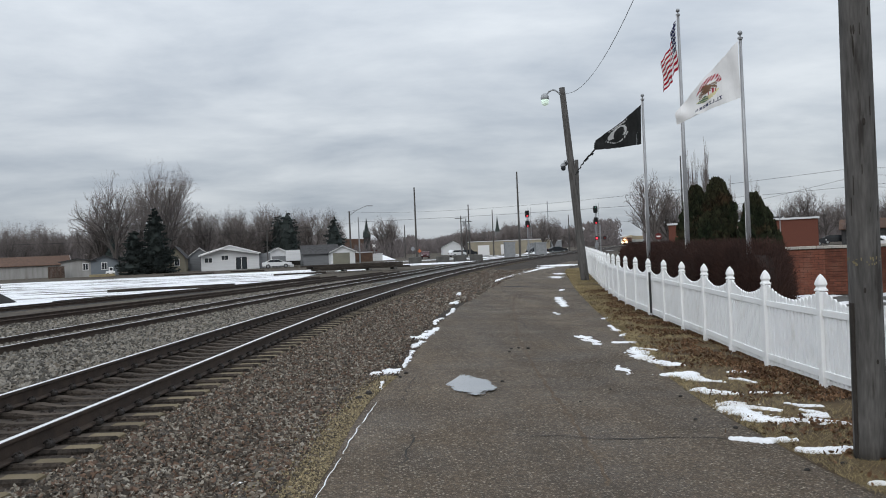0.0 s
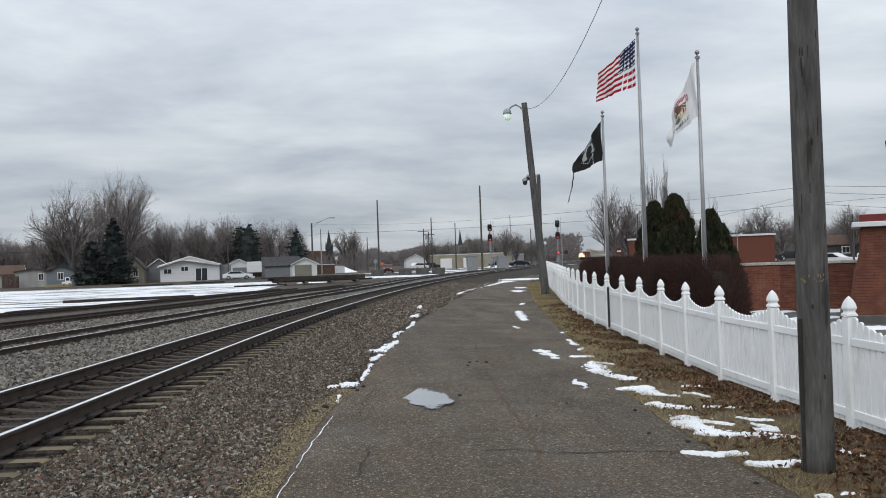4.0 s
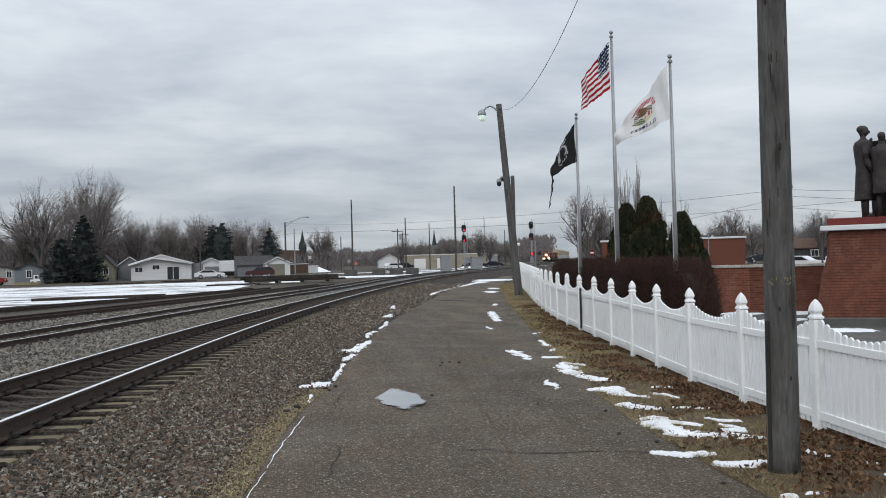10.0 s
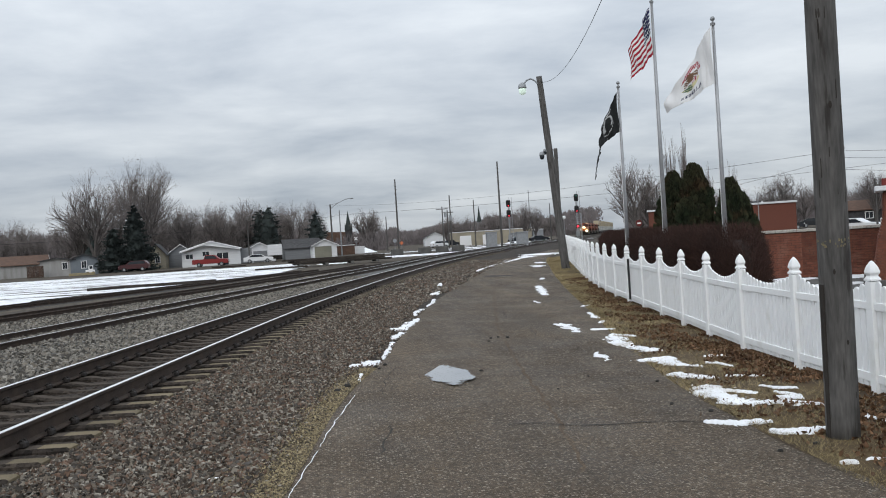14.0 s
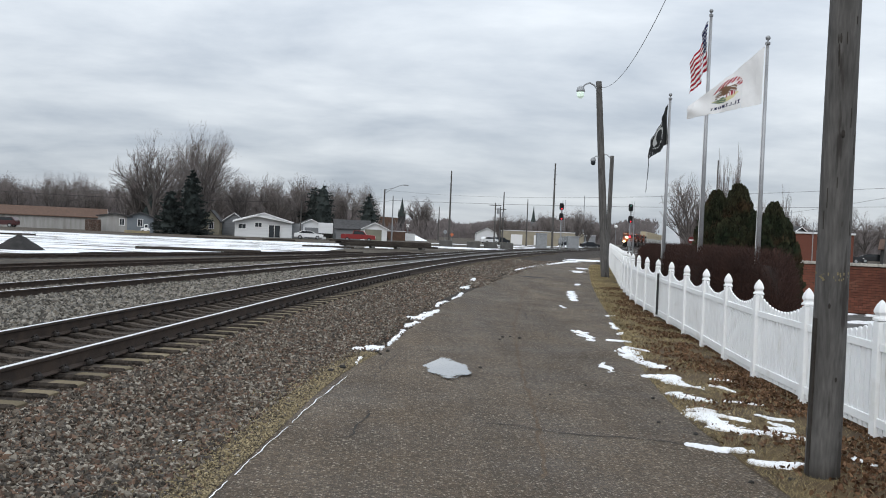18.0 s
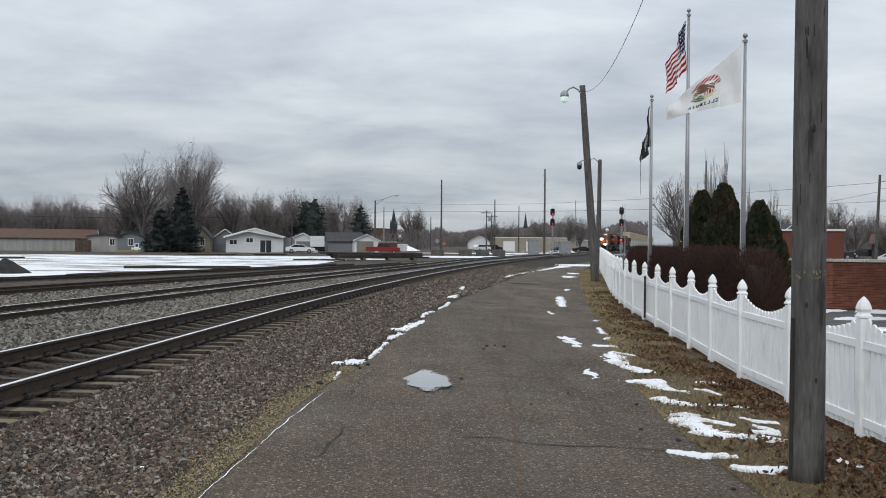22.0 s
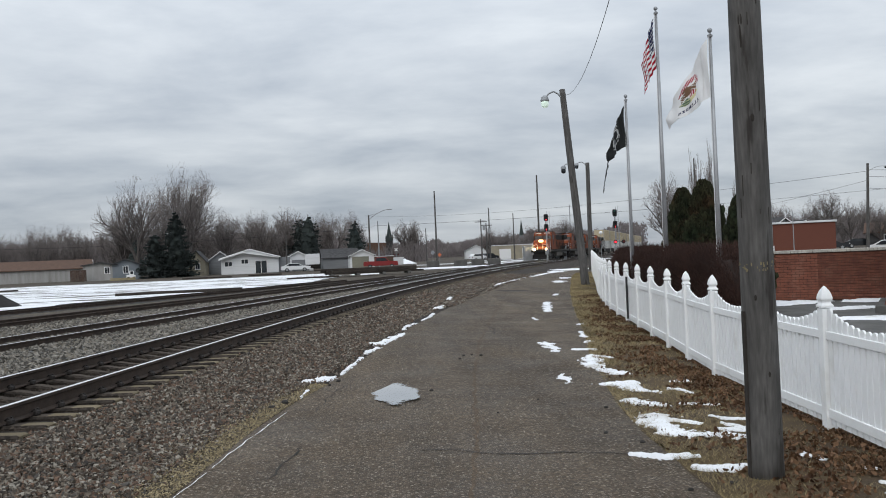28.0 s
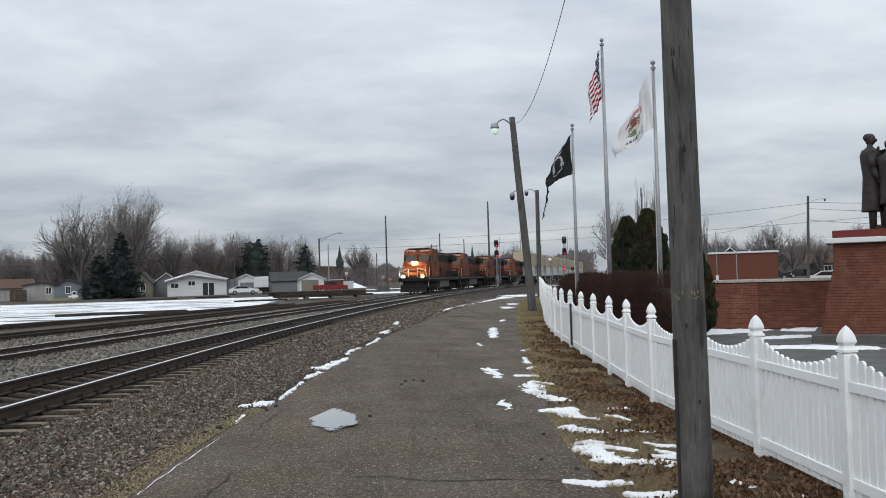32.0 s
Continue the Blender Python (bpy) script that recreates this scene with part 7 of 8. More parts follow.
# ---- the train ----
def locomotive(label, lights=True, nose_forward=1):
    """A six-axle diesel locomotive, 22.3 m long; forward is local +x, the origin at rail height."""
    ob = thing("locomotive", pose(0, 0, 0), label, "locomotive", "locomotives of the train")
    bm = bmesh.new()
    box(bm, (0, 0, 1.45), (21.6, 3.0, 0.42), 0.04)
    part("frame", bm, M["locoblack"], ob, "black running boards and sill")
    bm = bmesh.new()
    for s in (-1, 1):
        box(bm, (0, s * 1.505, 1.50), (21.4, 0.012, 0.10))
    part("stripe", bm, M["tank"], ob, "dusty sill stripe")
    bm = bmesh.new()
    box(bm, (-2.6, 0, 2.95), (13.2, 1.95, 2.6), 0.10)
    part("hood", bm, M["orange"], ob, "dirty orange engine hood")
    bm = bmesh.new()
    box(bm, (-2.6, 0, 4.22), (13.0, 1.8, 0.22), 0.06)
    for k in range(5):
        box(bm, (-7.5 + 2.3 * k, 0, 4.38), (1.3, 1.3, 0.2), 0.05)
    part("roof_grilles", bm, M["locoblack"], ob, "black roof with fan grilles")
    bm = bmesh.new()
    box(bm, (-7.9, 0, 3.9), (3.6, 2.9, 0.75), 0.12)
    part("radiator", bm, M["locoblack"], ob, "black flared radiator housing")
    bm = bmesh.new()
    for s in (-1, 1):
        for k in range(19):
            box(bm, (-8.6 + 0.66 * k, s * 0.98, 2.55), (0.07, 0.03, 1.6))
        box(bm, (2.6, s * 1.0, 2.9), (1.3, 0.06, 2.2), 0.02)
        box(bm, (-2.5, s * 0.985, 3.75), (12.9, 0.04, 0.80))
        box(bm, (-6.5, s * 0.985, 2.0), (5.0, 0.05, 0.6))
    part("hood_doors", bm, M["locoblack"], ob, "dark hood doors and grilles")
    # cab and nose
    bm = bmesh.new()
    prism(bm, [(4.0, 1.65), (8.2, 1.65), (8.2, 3.15), (7.75, 4.15), (7.55, 4.45), (7.2, 4.62), (4.2, 4.62), (4.0, 4.45)], -1.5, 1.5, "y")
    bmesh.ops.bevel(bm, geom=bm.edges[:], offset=0.09, segments=2, affect="EDGES")
    part("cab", bm, M["orange"], ob, "orange wide cab")
    bm = bmesh.new()
    prism(bm, [(8.1, 1.65), (9.75, 1.65), (9.85, 2.65), (9.6, 3.2), (8.1, 3.42)], -1.28, 1.28, "y")
    bmesh.ops.bevel(bm, geom=bm.edges[:], offset=0.12, segments=2, affect="EDGES")
    part("nose", bm, M["orange"], ob, "orange short nose")
    bm = bmesh.new()
    box(bm, (5.9, 0, 4.66), (3.0, 2.3, 0.10), 0.04)
    part("cab_roof", bm, M["locoblack"], ob, "dark grimy cab roof")
    bm = bmesh.new()
    box(bm, (9.72, 0, 1.95), (0.10, 2.3, 0.5), 0.03)
    part("nose_foot", bm, M["locoblack"], ob, "dark lower edge of the nose")
    bm = bmesh.new()
    box(bm, (9.80, 0, 2.30), (0.05, 2.1, 0.16), 0.02); box(bm, (9.80, 0, 2.52), (0.05, 1.5, 0.14), 0.02)
    box(bm, (9.74, 0.75, 2.0), (0.06, 0.7, 0.5), 0.02)
    part("nose_emblem", bm, M["locoblack"], ob, "dark emblem bars on the nose")
    for sy in (-1.34, 0.0, 1.34):
        bm = bmesh.new()
        box(bm, (8.04, sy, 3.66), (0.07, 0.10, 0.72), 0.02, pose(0, 0, 0, 0, -24, 0))
        part("window_post", bm, M["locoblack"], ob)
    for s in (-1, 1):
        bm = bmesh.new()
        box(bm, (8.02, s * 0.70, 3.66), (0.06, 1.12, 0.62), 0.02, pose(0, 0, 0, 0, -24, 0))
        part("windscreen", bm, M["screen"], ob, "dark windscreen pane")
        bm = bmesh.new()
        box(bm, (7.78, s * 0.70, 4.40), (0.16, 0.85, 0.12), 0.02)
        part("number_board", bm, M["trim"], ob, "lit number board with plain bars")
        bm = bmesh.new()
        for k in (-0.25, 0.0, 0.25):
            box(bm, (7.87, s * 0.70 + k, 4.40), (0.012, 0.15, 0.075))
        part("dark_bars", bm, M["black"], ob)
        bm = bmesh.new()
        box(bm, (6.5, s * 1.515, 3.7), (1.3, 0.04, 0.7), 0.02)
        part("cab_window", bm, M["screen"], ob)
    bm = bmesh.new()
    for s in (-0.13, 0.13):
        tube(bm, (9.60, s, 3.12), (9.80, s, 3.12), 0.125, n=12)
    part("headlight", bm, M["lamp_white"] if lights else M["glass"], ob, "bright twin headlight" if lights else "unlit headlight")
    for s in (-1, 1):
        bm = bmesh.new()
        tube(bm, (10.62, s * 0.98, 1.72), (10.78, s * 0.98, 1.72), 0.14, n=12)
        part("ditch_light", bm, M["lamp_white"] if lights else M["glass"], ob, "bright ditch light" if lights else "unlit ditch light")
    bm = bmesh.new()
    box(bm, (10.5, 0, 1.48), (0.4, 2.9, 0.26), 0.04)
    box(bm, (10.45, 0, 1.1), (0.25, 2.2, 0.55), 0.04)
    prism(bm, [(10.4, 0.16), (10.9, 0.16), (10.72, 0.5), (10.62, 0.9), (10.4, 0.9)], -1.32, 1.32, "y")
    part("pilot", bm, M["locoblack"], ob, "black pilot and snow plough")
    bm = bmesh.new()
    box(bm, (-10.7, 0, 1.0), (0.4, 2.9, 1.2), 0.04)
    part("rear_pilot", bm, M["locoblack"], ob)
    bm = bmesh.new()
    for s in (-1, 1):
        for a, b in (((10.75, s * 1.42, 1.7), (10.75, s * 1.30, 2.65)), ((10.75, s * 1.30, 2.65), (10.0, s * 1.30, 2.9)), ((10.75, s * 0.45, 1.7), (10.75, s * 0.45, 2.6)), ((10.75, s * 0.45, 2.6), (10.75, s * 1.3, 2.3)), ((10.3, s * 1.47, 0.7), (9.2, s * 1.47, 2.7))):
            tube(bm, a, b, 0.014, n=5)
    part("front_handrails", bm, M["trim"], ob, "white front handrails and steps")
    bm = bmesh.new()
    for s in (-1, 1):
        tube(bm, (-10.6, s * 1.45, 2.65), (3.9, s * 1.45, 2.65), 0.03, n=5)
        for k in range(11):
            tube(bm, (-10.6 + 1.45 * k, s * 1.45, 1.65), (-10.6 + 1.45 * k, s * 1.45, 2.65), 0.03, n=5)
    part("handrails", bm, M["locoblack"], ob, "dark side handrails")
    bm = bmesh.new()
    prism(bm, [(-1.35, 0.55), (-0.9, 0.40), (0.9, 0.40), (1.35, 0.55), (1.40, 1.25), (-1.40, 1.25)], -3.6, 2.6, "x")
    part("fuel_tank", bm, M["tank"], ob, "dusty grey-brown fuel tank")
    for cx in (-7.0, 6.6):
        bm = bmesh.new()
        for s in (-1, 1):
            box(bm, (cx, s * 1.12, 0.72), (4.9, 0.18, 0.35), 0.04)
            for k in (-1.85, 0, 1.85):
                box(bm, (cx + k, s * 1.2, 0.55), (0.5, 0.2, 0.5), 0.05)
            for k in (-0.95, 0.95):
                tube(bm, (cx + k, s * 1.15, 0.35), (cx + k, s * 1.15, 0.95), 0.16, n=8)
        truck = part("bogie", bm, M["grime"], ob, "grimy six-wheel bogie")
        for k in (-1.85, 0, 1.85):
            bm = bmesh.new()
            for s in (-1, 1):
                tube(bm, (cx + k, s * 0.68, 0.53), (cx + k, s * 0.82, 0.53), 0.53, n=18)
            tube(bm, (cx + k, -0.7, 0.53), (cx + k, 0.7, 0.53), 0.1, n=8)
            part("wheelset", bm, M["grime"], truck)
    bm = bmesh.new()
    tube(bm, (5.2, 0.5, 4.72), (5.9, 0.5, 4.72), 0.07, n=8); tube(bm, (5.4, 0.3, 4.78), (5.95, 0.3, 4.78), 0.06, n=8)
    part("horn", bm, M["steel"], ob)
    return ob


def well_car(label):
    """An articulated well car; the containers in it are things of their own."""
    ob = thing("well_car", pose(0, 0, 0), label, "well car", "well cars of the train")
    bm = bmesh.new()
    for s in (-1, 1):
        box(bm, (0, s * 1.38, 0.95), (12.6, 0.1, 0.9), 0.02)
    box(bm, (0, 0, 0.55), (12.6, 2.7, 0.12), 0.02)
    for s in (-1, 1):
        box(bm, (s * 7.1, 0, 1.15), (2.2, 2.2, 0.3), 0.03)
    part("well", bm, M["locoblack"], ob)
    for s in (-1, 1):
        bm = bmesh.new()
        for k in (-0.85, 0.85):
            for w in (-1, 1):
                tube(bm, (s * 8.0 + k, w * 0.68, 0.45), (s * 8.0 + k, w * 0.82, 0.45), 0.45, n=14)
        for w in (-1, 1):
            box(bm, (s * 8.0, w * 1.0, 0.5), (2.3, 0.15, 0.35), 0.04)
        part("bogie", bm, M["grime"], ob)
    return ob


def container(label, material, length):
    ob = thing("shipping_container", pose(0, 0, 0), label, "container", "containers on the train")
    bm = bmesh.new()
    box(bm, (0, 0, 1.42), (length, 2.56, 2.84), 0.02)
    part("body", bm, material, ob)
    bm = bmesh.new()
    n = int(length / 0.45)
    for s in (-1, 1):
        for k in range(n):
            box(bm, (-length / 2 + 0.3 + k * (length - 0.6) / (n - 1), s * 1.285, 1.42), (0.16, 0.04, 2.5))
    part("side_ribs", bm, material, ob)["kind"] = "stuff"
    bm = bmesh.new()
    for sx in (-1, 1):
        for sy in (-1, 1):
            box(bm, (sx * (length / 2 - 0.08), sy * 1.25, 1.42), (0.17, 0.13, 2.88), 0.01)
    part("corner_posts", bm, M["steel"], ob)
    return ob


lead = locomotive("dirty orange and black diesel locomotive with bright headlights leading the train", True)
units = [(lead, 11.0)]
for k in range(3):
    units.append((locomotive("dirty orange and black diesel locomotive coupled in the train", False), 11.0 + 22.6 * (k + 1)))
base_car, tan_a, white_a = well_car("black articulated well car carrying stacked containers"), container("tan ribbed shipping container stacked on a white one", M["tan_box"], 16.1), container("white ribbed shipping container in a well car", M["white_box"], 12.1)
stack_sets = []
for k in range(11):
    off = 11.0 + 22.6 * 3 + 20.4 + 17.4 * k
    w = base_car if k == 0 else copy_thing(base_car, pose(0, 0, 0))
    t = tan_a if k == 0 else copy_thing(tan_a, pose(0, 0, 0))
    b = white_a if k == 0 else copy_thing(white_a, pose(0, 0, 0))
    stack_sets.append((off, w, t, b))


# ---- small things on the ground ----
def blob(cx, cy, length, width, turn, seed, material, height=0.025, n=40, lift=0.0, rough=0.45, zf=None):
    """A thin patch with a ragged edge, thickest in the middle."""
    verts, faces = [], []
    ca, sa = math.cos(math.radians(turn)), math.sin(math.radians(turn))
    rings = (0.0, 0.45, 0.75, 0.93, 1.0)
    for r in rings:
        for j in range(n):
            a = 2 * math.pi * j / n
            k = 1 + rough * (0.8 * noise.noise((1.4 * math.cos(a) + seed, 1.4 * math.sin(a), 0)) + 0.55 * noise.noise((3.5 * math.cos(a), 3.5 * math.sin(a) + seed, 1)) + 0.32 * noise.noise((13 * math.cos(a), 13 * math.sin(a) + seed, 2)))
            u, v = r * k * length / 2 * math.cos(a), r * k * width / 2 * math.sin(a)
            x, y = cx + ca * u - sa * v, cy + sa * u + ca * v
            z = (zf or lane_z)(x, y)
            verts.append((x, y, float(z) + lift + height * (1 - r**3) * (1 + 0.4 * noise.noise((3 * x, 3 * y, 0))) - 0.004 * (r == 1.0)))
    for r in range(len(rings) - 1):
        for j in range(n):
            a, b = r * n + j, r * n + (j + 1) % n
            faces.append((a, a + n, b + n, b))
    return verts, faces


def drift(name, mask_of, x0, x1, y0, y1, cx, cy, h, zf, lift, label, material, group="snow patches"):
    """Old snow: a low uneven sheet over a grid, melting away into the ground where the mask falls under nought."""
    xs, ys = np.arange(x0, x1, cx), np.arange(y0, y1, cy)
    gx_, gy_ = np.meshgrid(xs, ys, indexing="ij")
    m = mask_of(gx_, gy_)
    up = np.where(m > 0, h * (1 - np.exp(-2.2 * m)), np.maximum(m * 0.12, -0.05))
    z = np.asarray(zf(gx_, gy_), float) + lift + up
    idx = np.arange(gx_.size).reshape(gx_.shape)
    q = np.stack([idx[:-1, :-1], idx[1:, :-1], idx[1:, 1:], idx[:-1, 1:]], -1).reshape(-1, 4)
    q = q[m.reshape(-1)[q].max(1) > -0.02]
    if not len(q):
        return None
    used, to = np.unique(q, return_inverse=True)
    v = np.stack([gx_.reshape(-1), gy_.reshape(-1), z.reshape(-1)], 1)[used]
    ob = raw(name, v.tolist(), to.reshape(-1, 4).tolist(), material, None, smooth=True)
    return tagged(ob, label, "snow patch", group, kind="structure")


def rough_field(gx_, gy_, seed, freqs):
    """Three sizes of noise laid over a grid of places."""
    flat = []
    for x, y in zip(gx_.reshape(-1).tolist(), gy_.reshape(-1).tolist()):
        flat.append(sum(w * noise.noise((f * x + seed, f * 0.8 * y, k)) for k, (f, w) in enumerate(freqs)))
    return np.array(flat).reshape(gx_.shape)


def snow_patch(cx, cy, l, w, turn, seed, h=0.03, zf=None, lift=0.002):
    ca, sa = math.cos(math.radians(turn)), math.sin(math.radians(turn))
    small = 1.0 / max(0.12, min(l, w))

    def mask(gx_, gy_):
        u, v = ca * (gx_ - cx) + sa * (gy_ - cy), -sa * (gx_ - cx) + ca * (gy_ - cy)
        return 0.75 * (1 - (2 * u / l) ** 2 - (2 * v / w) ** 2) + rough_field(gx_, gy_, seed, ((1.3 * small, 0.55), (3.4 * small, 0.45), (9 * small, 0.25)))

    ex, ey = 0.72 * (abs(ca) * l + abs(sa) * w), 0.72 * (abs(sa) * l + abs(ca) * w)
    return drift("snow_patch", mask, cx - ex, cx + ex, cy - ey, cy + ey, max(0.02, ex / 45), max(0.02, ey / 45), h, zf or lane_z, lift, "thin patch of old melting snow", M["snow"])


def snow_run(points, seed, h=0.035, zf=None, lift=0.004, rough=1.0, label="ragged tongue of old melting snow", material=None):
    """Snow left along a line of (x, y, half width), with a torn edge."""
    p = np.array(points, float)

    def mask(gx_, gy_):
        best = np.full(gx_.shape, 9.0)
        for a, b in zip(p, p[1:]):
            d = b[:2] - a[:2]
            t = np.clip(((gx_ - a[0]) * d[0] + (gy_ - a[1]) * d[1]) / (d @ d + 1e-9), 0, 1)
            r = np.hypot(gx_ - a[0] - t * d[0], (gy_ - a[1] - t * d[1]) * 0.75)
            best = np.minimum(best, r / (a[2] + t * (b[2] - a[2])))
        return 0.85 - best + rough * rough_field(gx_, gy_, seed, ((4.0, 1.0), (11, 0.9), (27, 0.7)))

    far, e = p[:, 1].mean(), 2.3 * p[:, 2].max()
    c = 0.002 + 0.0010 * far
    return drift("snow_patch", mask, p[:, 0].min() - e, p[:, 0].max() + e, p[:, 1].min() - 1.3 * e, p[:, 1].max() + 1.3 * e, c, 2.0 * c, h, zf or lane_z, lift, label, material or M["snow"])


def verge_z(x, y):
    return lane_z(x, y) + 0.03 * np.clip((np.asarray(x) - lane_right(y)) / 0.8, 0.0, 1.0)


def verge_sheet():
    ys = np.concatenate([np.arange(-8, 30, 0.5), np.arange(30, 62, 1.5)])

    def xs(y):
        a = float(lane_right(y)) + 0.12 * noise.noise((0.9 * y, 3, 3)) + 0.08 * noise.noise((3.3 * y, 3, 3)) - 0.05
        return np.linspace(a, float(fence_x(y)) + 1.2, 8)

    def z(x, y):
        edge = (x - float(lane_right(y))) / 0.8
        return float(lane_z(x, y)) + 0.03 * min(1, max(0, edge)) + 0.012 * noise.noise((2 * x, 2 * y, 0)) - (0.02 if edge < 0 else 0) + 0.008
    sheet("grass_verge", xs, ys, z, M["grass"], "strip of dry winter grass and dead leaves along the fence", "grass")


verge_sheet()


def plaza():
    ys = np.arange(-6, 32, 1.0)
    sheet("plaza", lambda y: np.linspace(float(fence_x(y)) + 0.9, 60, 14), ys, lambda x, y: float(lane_z(min(x, 7), y)) + 0.01 + 0.01 * noise.noise((x * 0.3, y * 0.3, 0)), M["concrete"], "dark wet concrete pavement round the memorial", "pavement")
    sheet("car_park", lambda y: np.linspace(14 + 0.25 * (y - 30), 80, 10), np.arange(31, 110, 4.0), lambda x, y: float(ground_z(x, y)) + 0.02, M["asphalt"], "asphalt car park behind the memorial wall", "car park")


plaza()


def edge_snow():
    rnd = random.Random(21)
    # broken pieces along the lane's edge
    for k, run in enumerate((
            [(-0.42, 12.95, 0.05), (-0.22, 13.15, 0.14), (0.0, 13.32, 0.06)],
            [(-0.36, 11.6, 0.012), (-0.30, 12.2, 0.025)],
            [(0.06, 13.65, 0.02), (0.12, 14.2, 0.05), (0.22, 14.9, 0.03), (0.30, 15.5, 0.06)],
            [(0.32, 16.0, 0.03), (0.44, 16.5, 0.07), (0.55, 17.0, 0.06)],
            [(0.40, 17.85, 0.05), (0.60, 17.7, 0.10), (0.86, 18.8, 0.09), (1.08, 19.6, 0.05)],
            [(1.10, 20.6, 0.04), (1.20, 21.5, 0.06), (1.40, 22.0, 0.06)],
            [(1.62, 23.0, 0.04), (1.86, 24.0, 0.05), (2.0, 25.2, 0.04)],
            [(2.25, 27.6, 0.07), (2.5, 28.4, 0.05)], [(2.9, 32.2, 0.06), (3.05, 33.0, 0.05)],
            [(5.7, 41.2, 0.06), (6.1, 43.0, 0.12), (6.7, 45.5, 0.09)],
            [(7.0, 46.4, 0.10), (8.0, 50.0, 0.16), (9.1, 54.0, 0.12)],
            [(9.4, 55.0, 0.14), (10.8, 60.0, 0.30), (12.4, 65.0, 0.22)],
            [(12.8, 66.0, 0.3), (14.4, 71.0, 0.55)],
            [(-1.62, 7.2, 0.012), (-1.46, 7.25, 0.03)])):
        snow_run(run, 110 + k, 0.02)
    # worn grey remains on the lane itself
    for k, run in enumerate(([(6.0, 29.6, 0.10), (5.70, 27.8, 0.13), (5.30, 25.5, 0.10)], [(3.82, 17.6, 0.07), (3.80, 16.9, 0.11), (3.75, 16.1, 0.06)], [(3.29, 13.25, 0.06), (3.27, 12.85, 0.10), (3.26, 12.55, 0.06)], [(4.55, 23.4, 0.04), (4.5, 22.8, 0.05)])):
        snow_run(run, 140 + k, 0.010, rough=1.25, label="worn grey remains of snow on the asphalt")
    # the long ragged drift where lane and grass meet
    for k, run in enumerate((
            [(4.10, 16.3, 0.05), (4.32, 16.27, 0.07), (4.5, 16.25, 0.05)], [(4.95, 19.5, 0.06), (4.86, 18.9, 0.08), (4.80, 18.3, 0.07)],
            [(5.3, 21.3, 0.06), (5.5, 21.5, 0.05)], [(4.6, 17.5, 0.05), (4.75, 17.7, 0.05)],
            [(4.21, 15.3, 0.12), (4.09, 14.65, 0.15), (3.98, 14.0, 0.13), (4.06, 13.6, 0.12), (4.14, 13.3, 0.10), (4.28, 13.1, 0.07)],
            [(4.30, 15.3, 0.06), (4.47, 15.0, 0.05)],
            [(3.66, 12.25, 0.09), (3.92, 12.3, 0.14), (4.08, 12.33, 0.08), (3.98, 11.9, 0.14), (4.05, 11.6, 0.12), (4.2, 11.42, 0.06)],
            [(3.70, 11.02, 0.09), (3.78, 10.8, 0.15), (3.96, 10.6, 0.09)],
            [(3.45, 9.7, 0.09), (3.70, 9.95, 0.15), (3.64, 9.5, 0.17), (3.60, 9.15, 0.14), (3.75, 9.02, 0.13), (3.93, 8.92, 0.12), (4.14, 8.84, 0.10), (4.37, 8.66, 0.05)],
            [(3.80, 9.68, 0.06), (4.02, 9.46, 0.05)],
            [(2.99, 8.27, 0.05), (3.20, 8.18, 0.085), (3.47, 8.2, 0.07)],
            [(3.38, 7.77, 0.04), (3.55, 7.68, 0.085), (3.84, 7.70, 0.05)],
            [(4.27, 9.8, 0.035), (4.37, 9.66, 0.05), (4.55, 9.6, 0.04)],
            [(4.24, 9.42, 0.03), (4.34, 9.22, 0.07), (4.33, 9.0, 0.06), (4.12, 9.14, 0.04)],
            [(4.18, 10.57, 0.03), (4.38, 10.5, 0.045), (4.6, 10.46, 0.02)],
            [(4.62, 12.2, 0.04), (4.83, 12.27, 0.05), (4.92, 12.0, 0.03)], [(4.40, 11.65, 0.04), (4.52, 11.55, 0.05), (4.58, 11.28, 0.04)],
            [(4.48, 8.08, 0.04), (4.43, 7.96, 0.07), (4.54, 7.82, 0.04)], [(3.39, 6.62, 0.03), (3.48, 6.6, 0.04)], [(3.63, 6.64, 0.04), (3.7, 6.62, 0.05)],
            [(4.72, 7.5, 0.03), (4.8, 7.44, 0.04)], [(4.62, 7.05, 0.03), (4.7, 7.0, 0.045)], [(4.5, 6.75, 0.03), (4.56, 6.72, 0.04)],
            [(9.4, 45.0, 0.2), (9.8, 47.0, 0.3)], [(10.9, 51.5, 0.2), (11.3, 53.0, 0.3)], [(7.0, 33.5, 0.08), (7.2, 34.2, 0.1)], [(16.0, 74.5, 1.0), (17.0, 78.0, 1.3)])):
        snow_run(run, 160 + k, 0.024, verge_z, 0.008, 0.85)
    # wide snow across the yard and at the memorial
    yard = lambda x, y: np.asarray(ground_z(x, y)) - 0.07
    right = spline([(30, -21), (36, -17.5), (43, -17.4), (50, -16.6), (58, -12.4), (64, -9.4), (69, -6.6), (80, -5.6), (100, -5.2), (114, -8)])
    fys = np.arange(33, 116, 1.0)
    sheet("snow_field", lambda y: float(right(y)) + 1.2 * noise.noise((y * 0.35, 0, 0)) - np.array([0, 0.6, 2, 4, 7, 11, 16, 22, 30, 42, 60, 90, 130]), fys, lambda x, y: float(ground_z(x, y)) - 0.03 + 0.05 * noise.noise((x * 0.25, y * 0.25, 0)), M["snowfield"], "wide field of thin old snow across the rail yard", "snow")
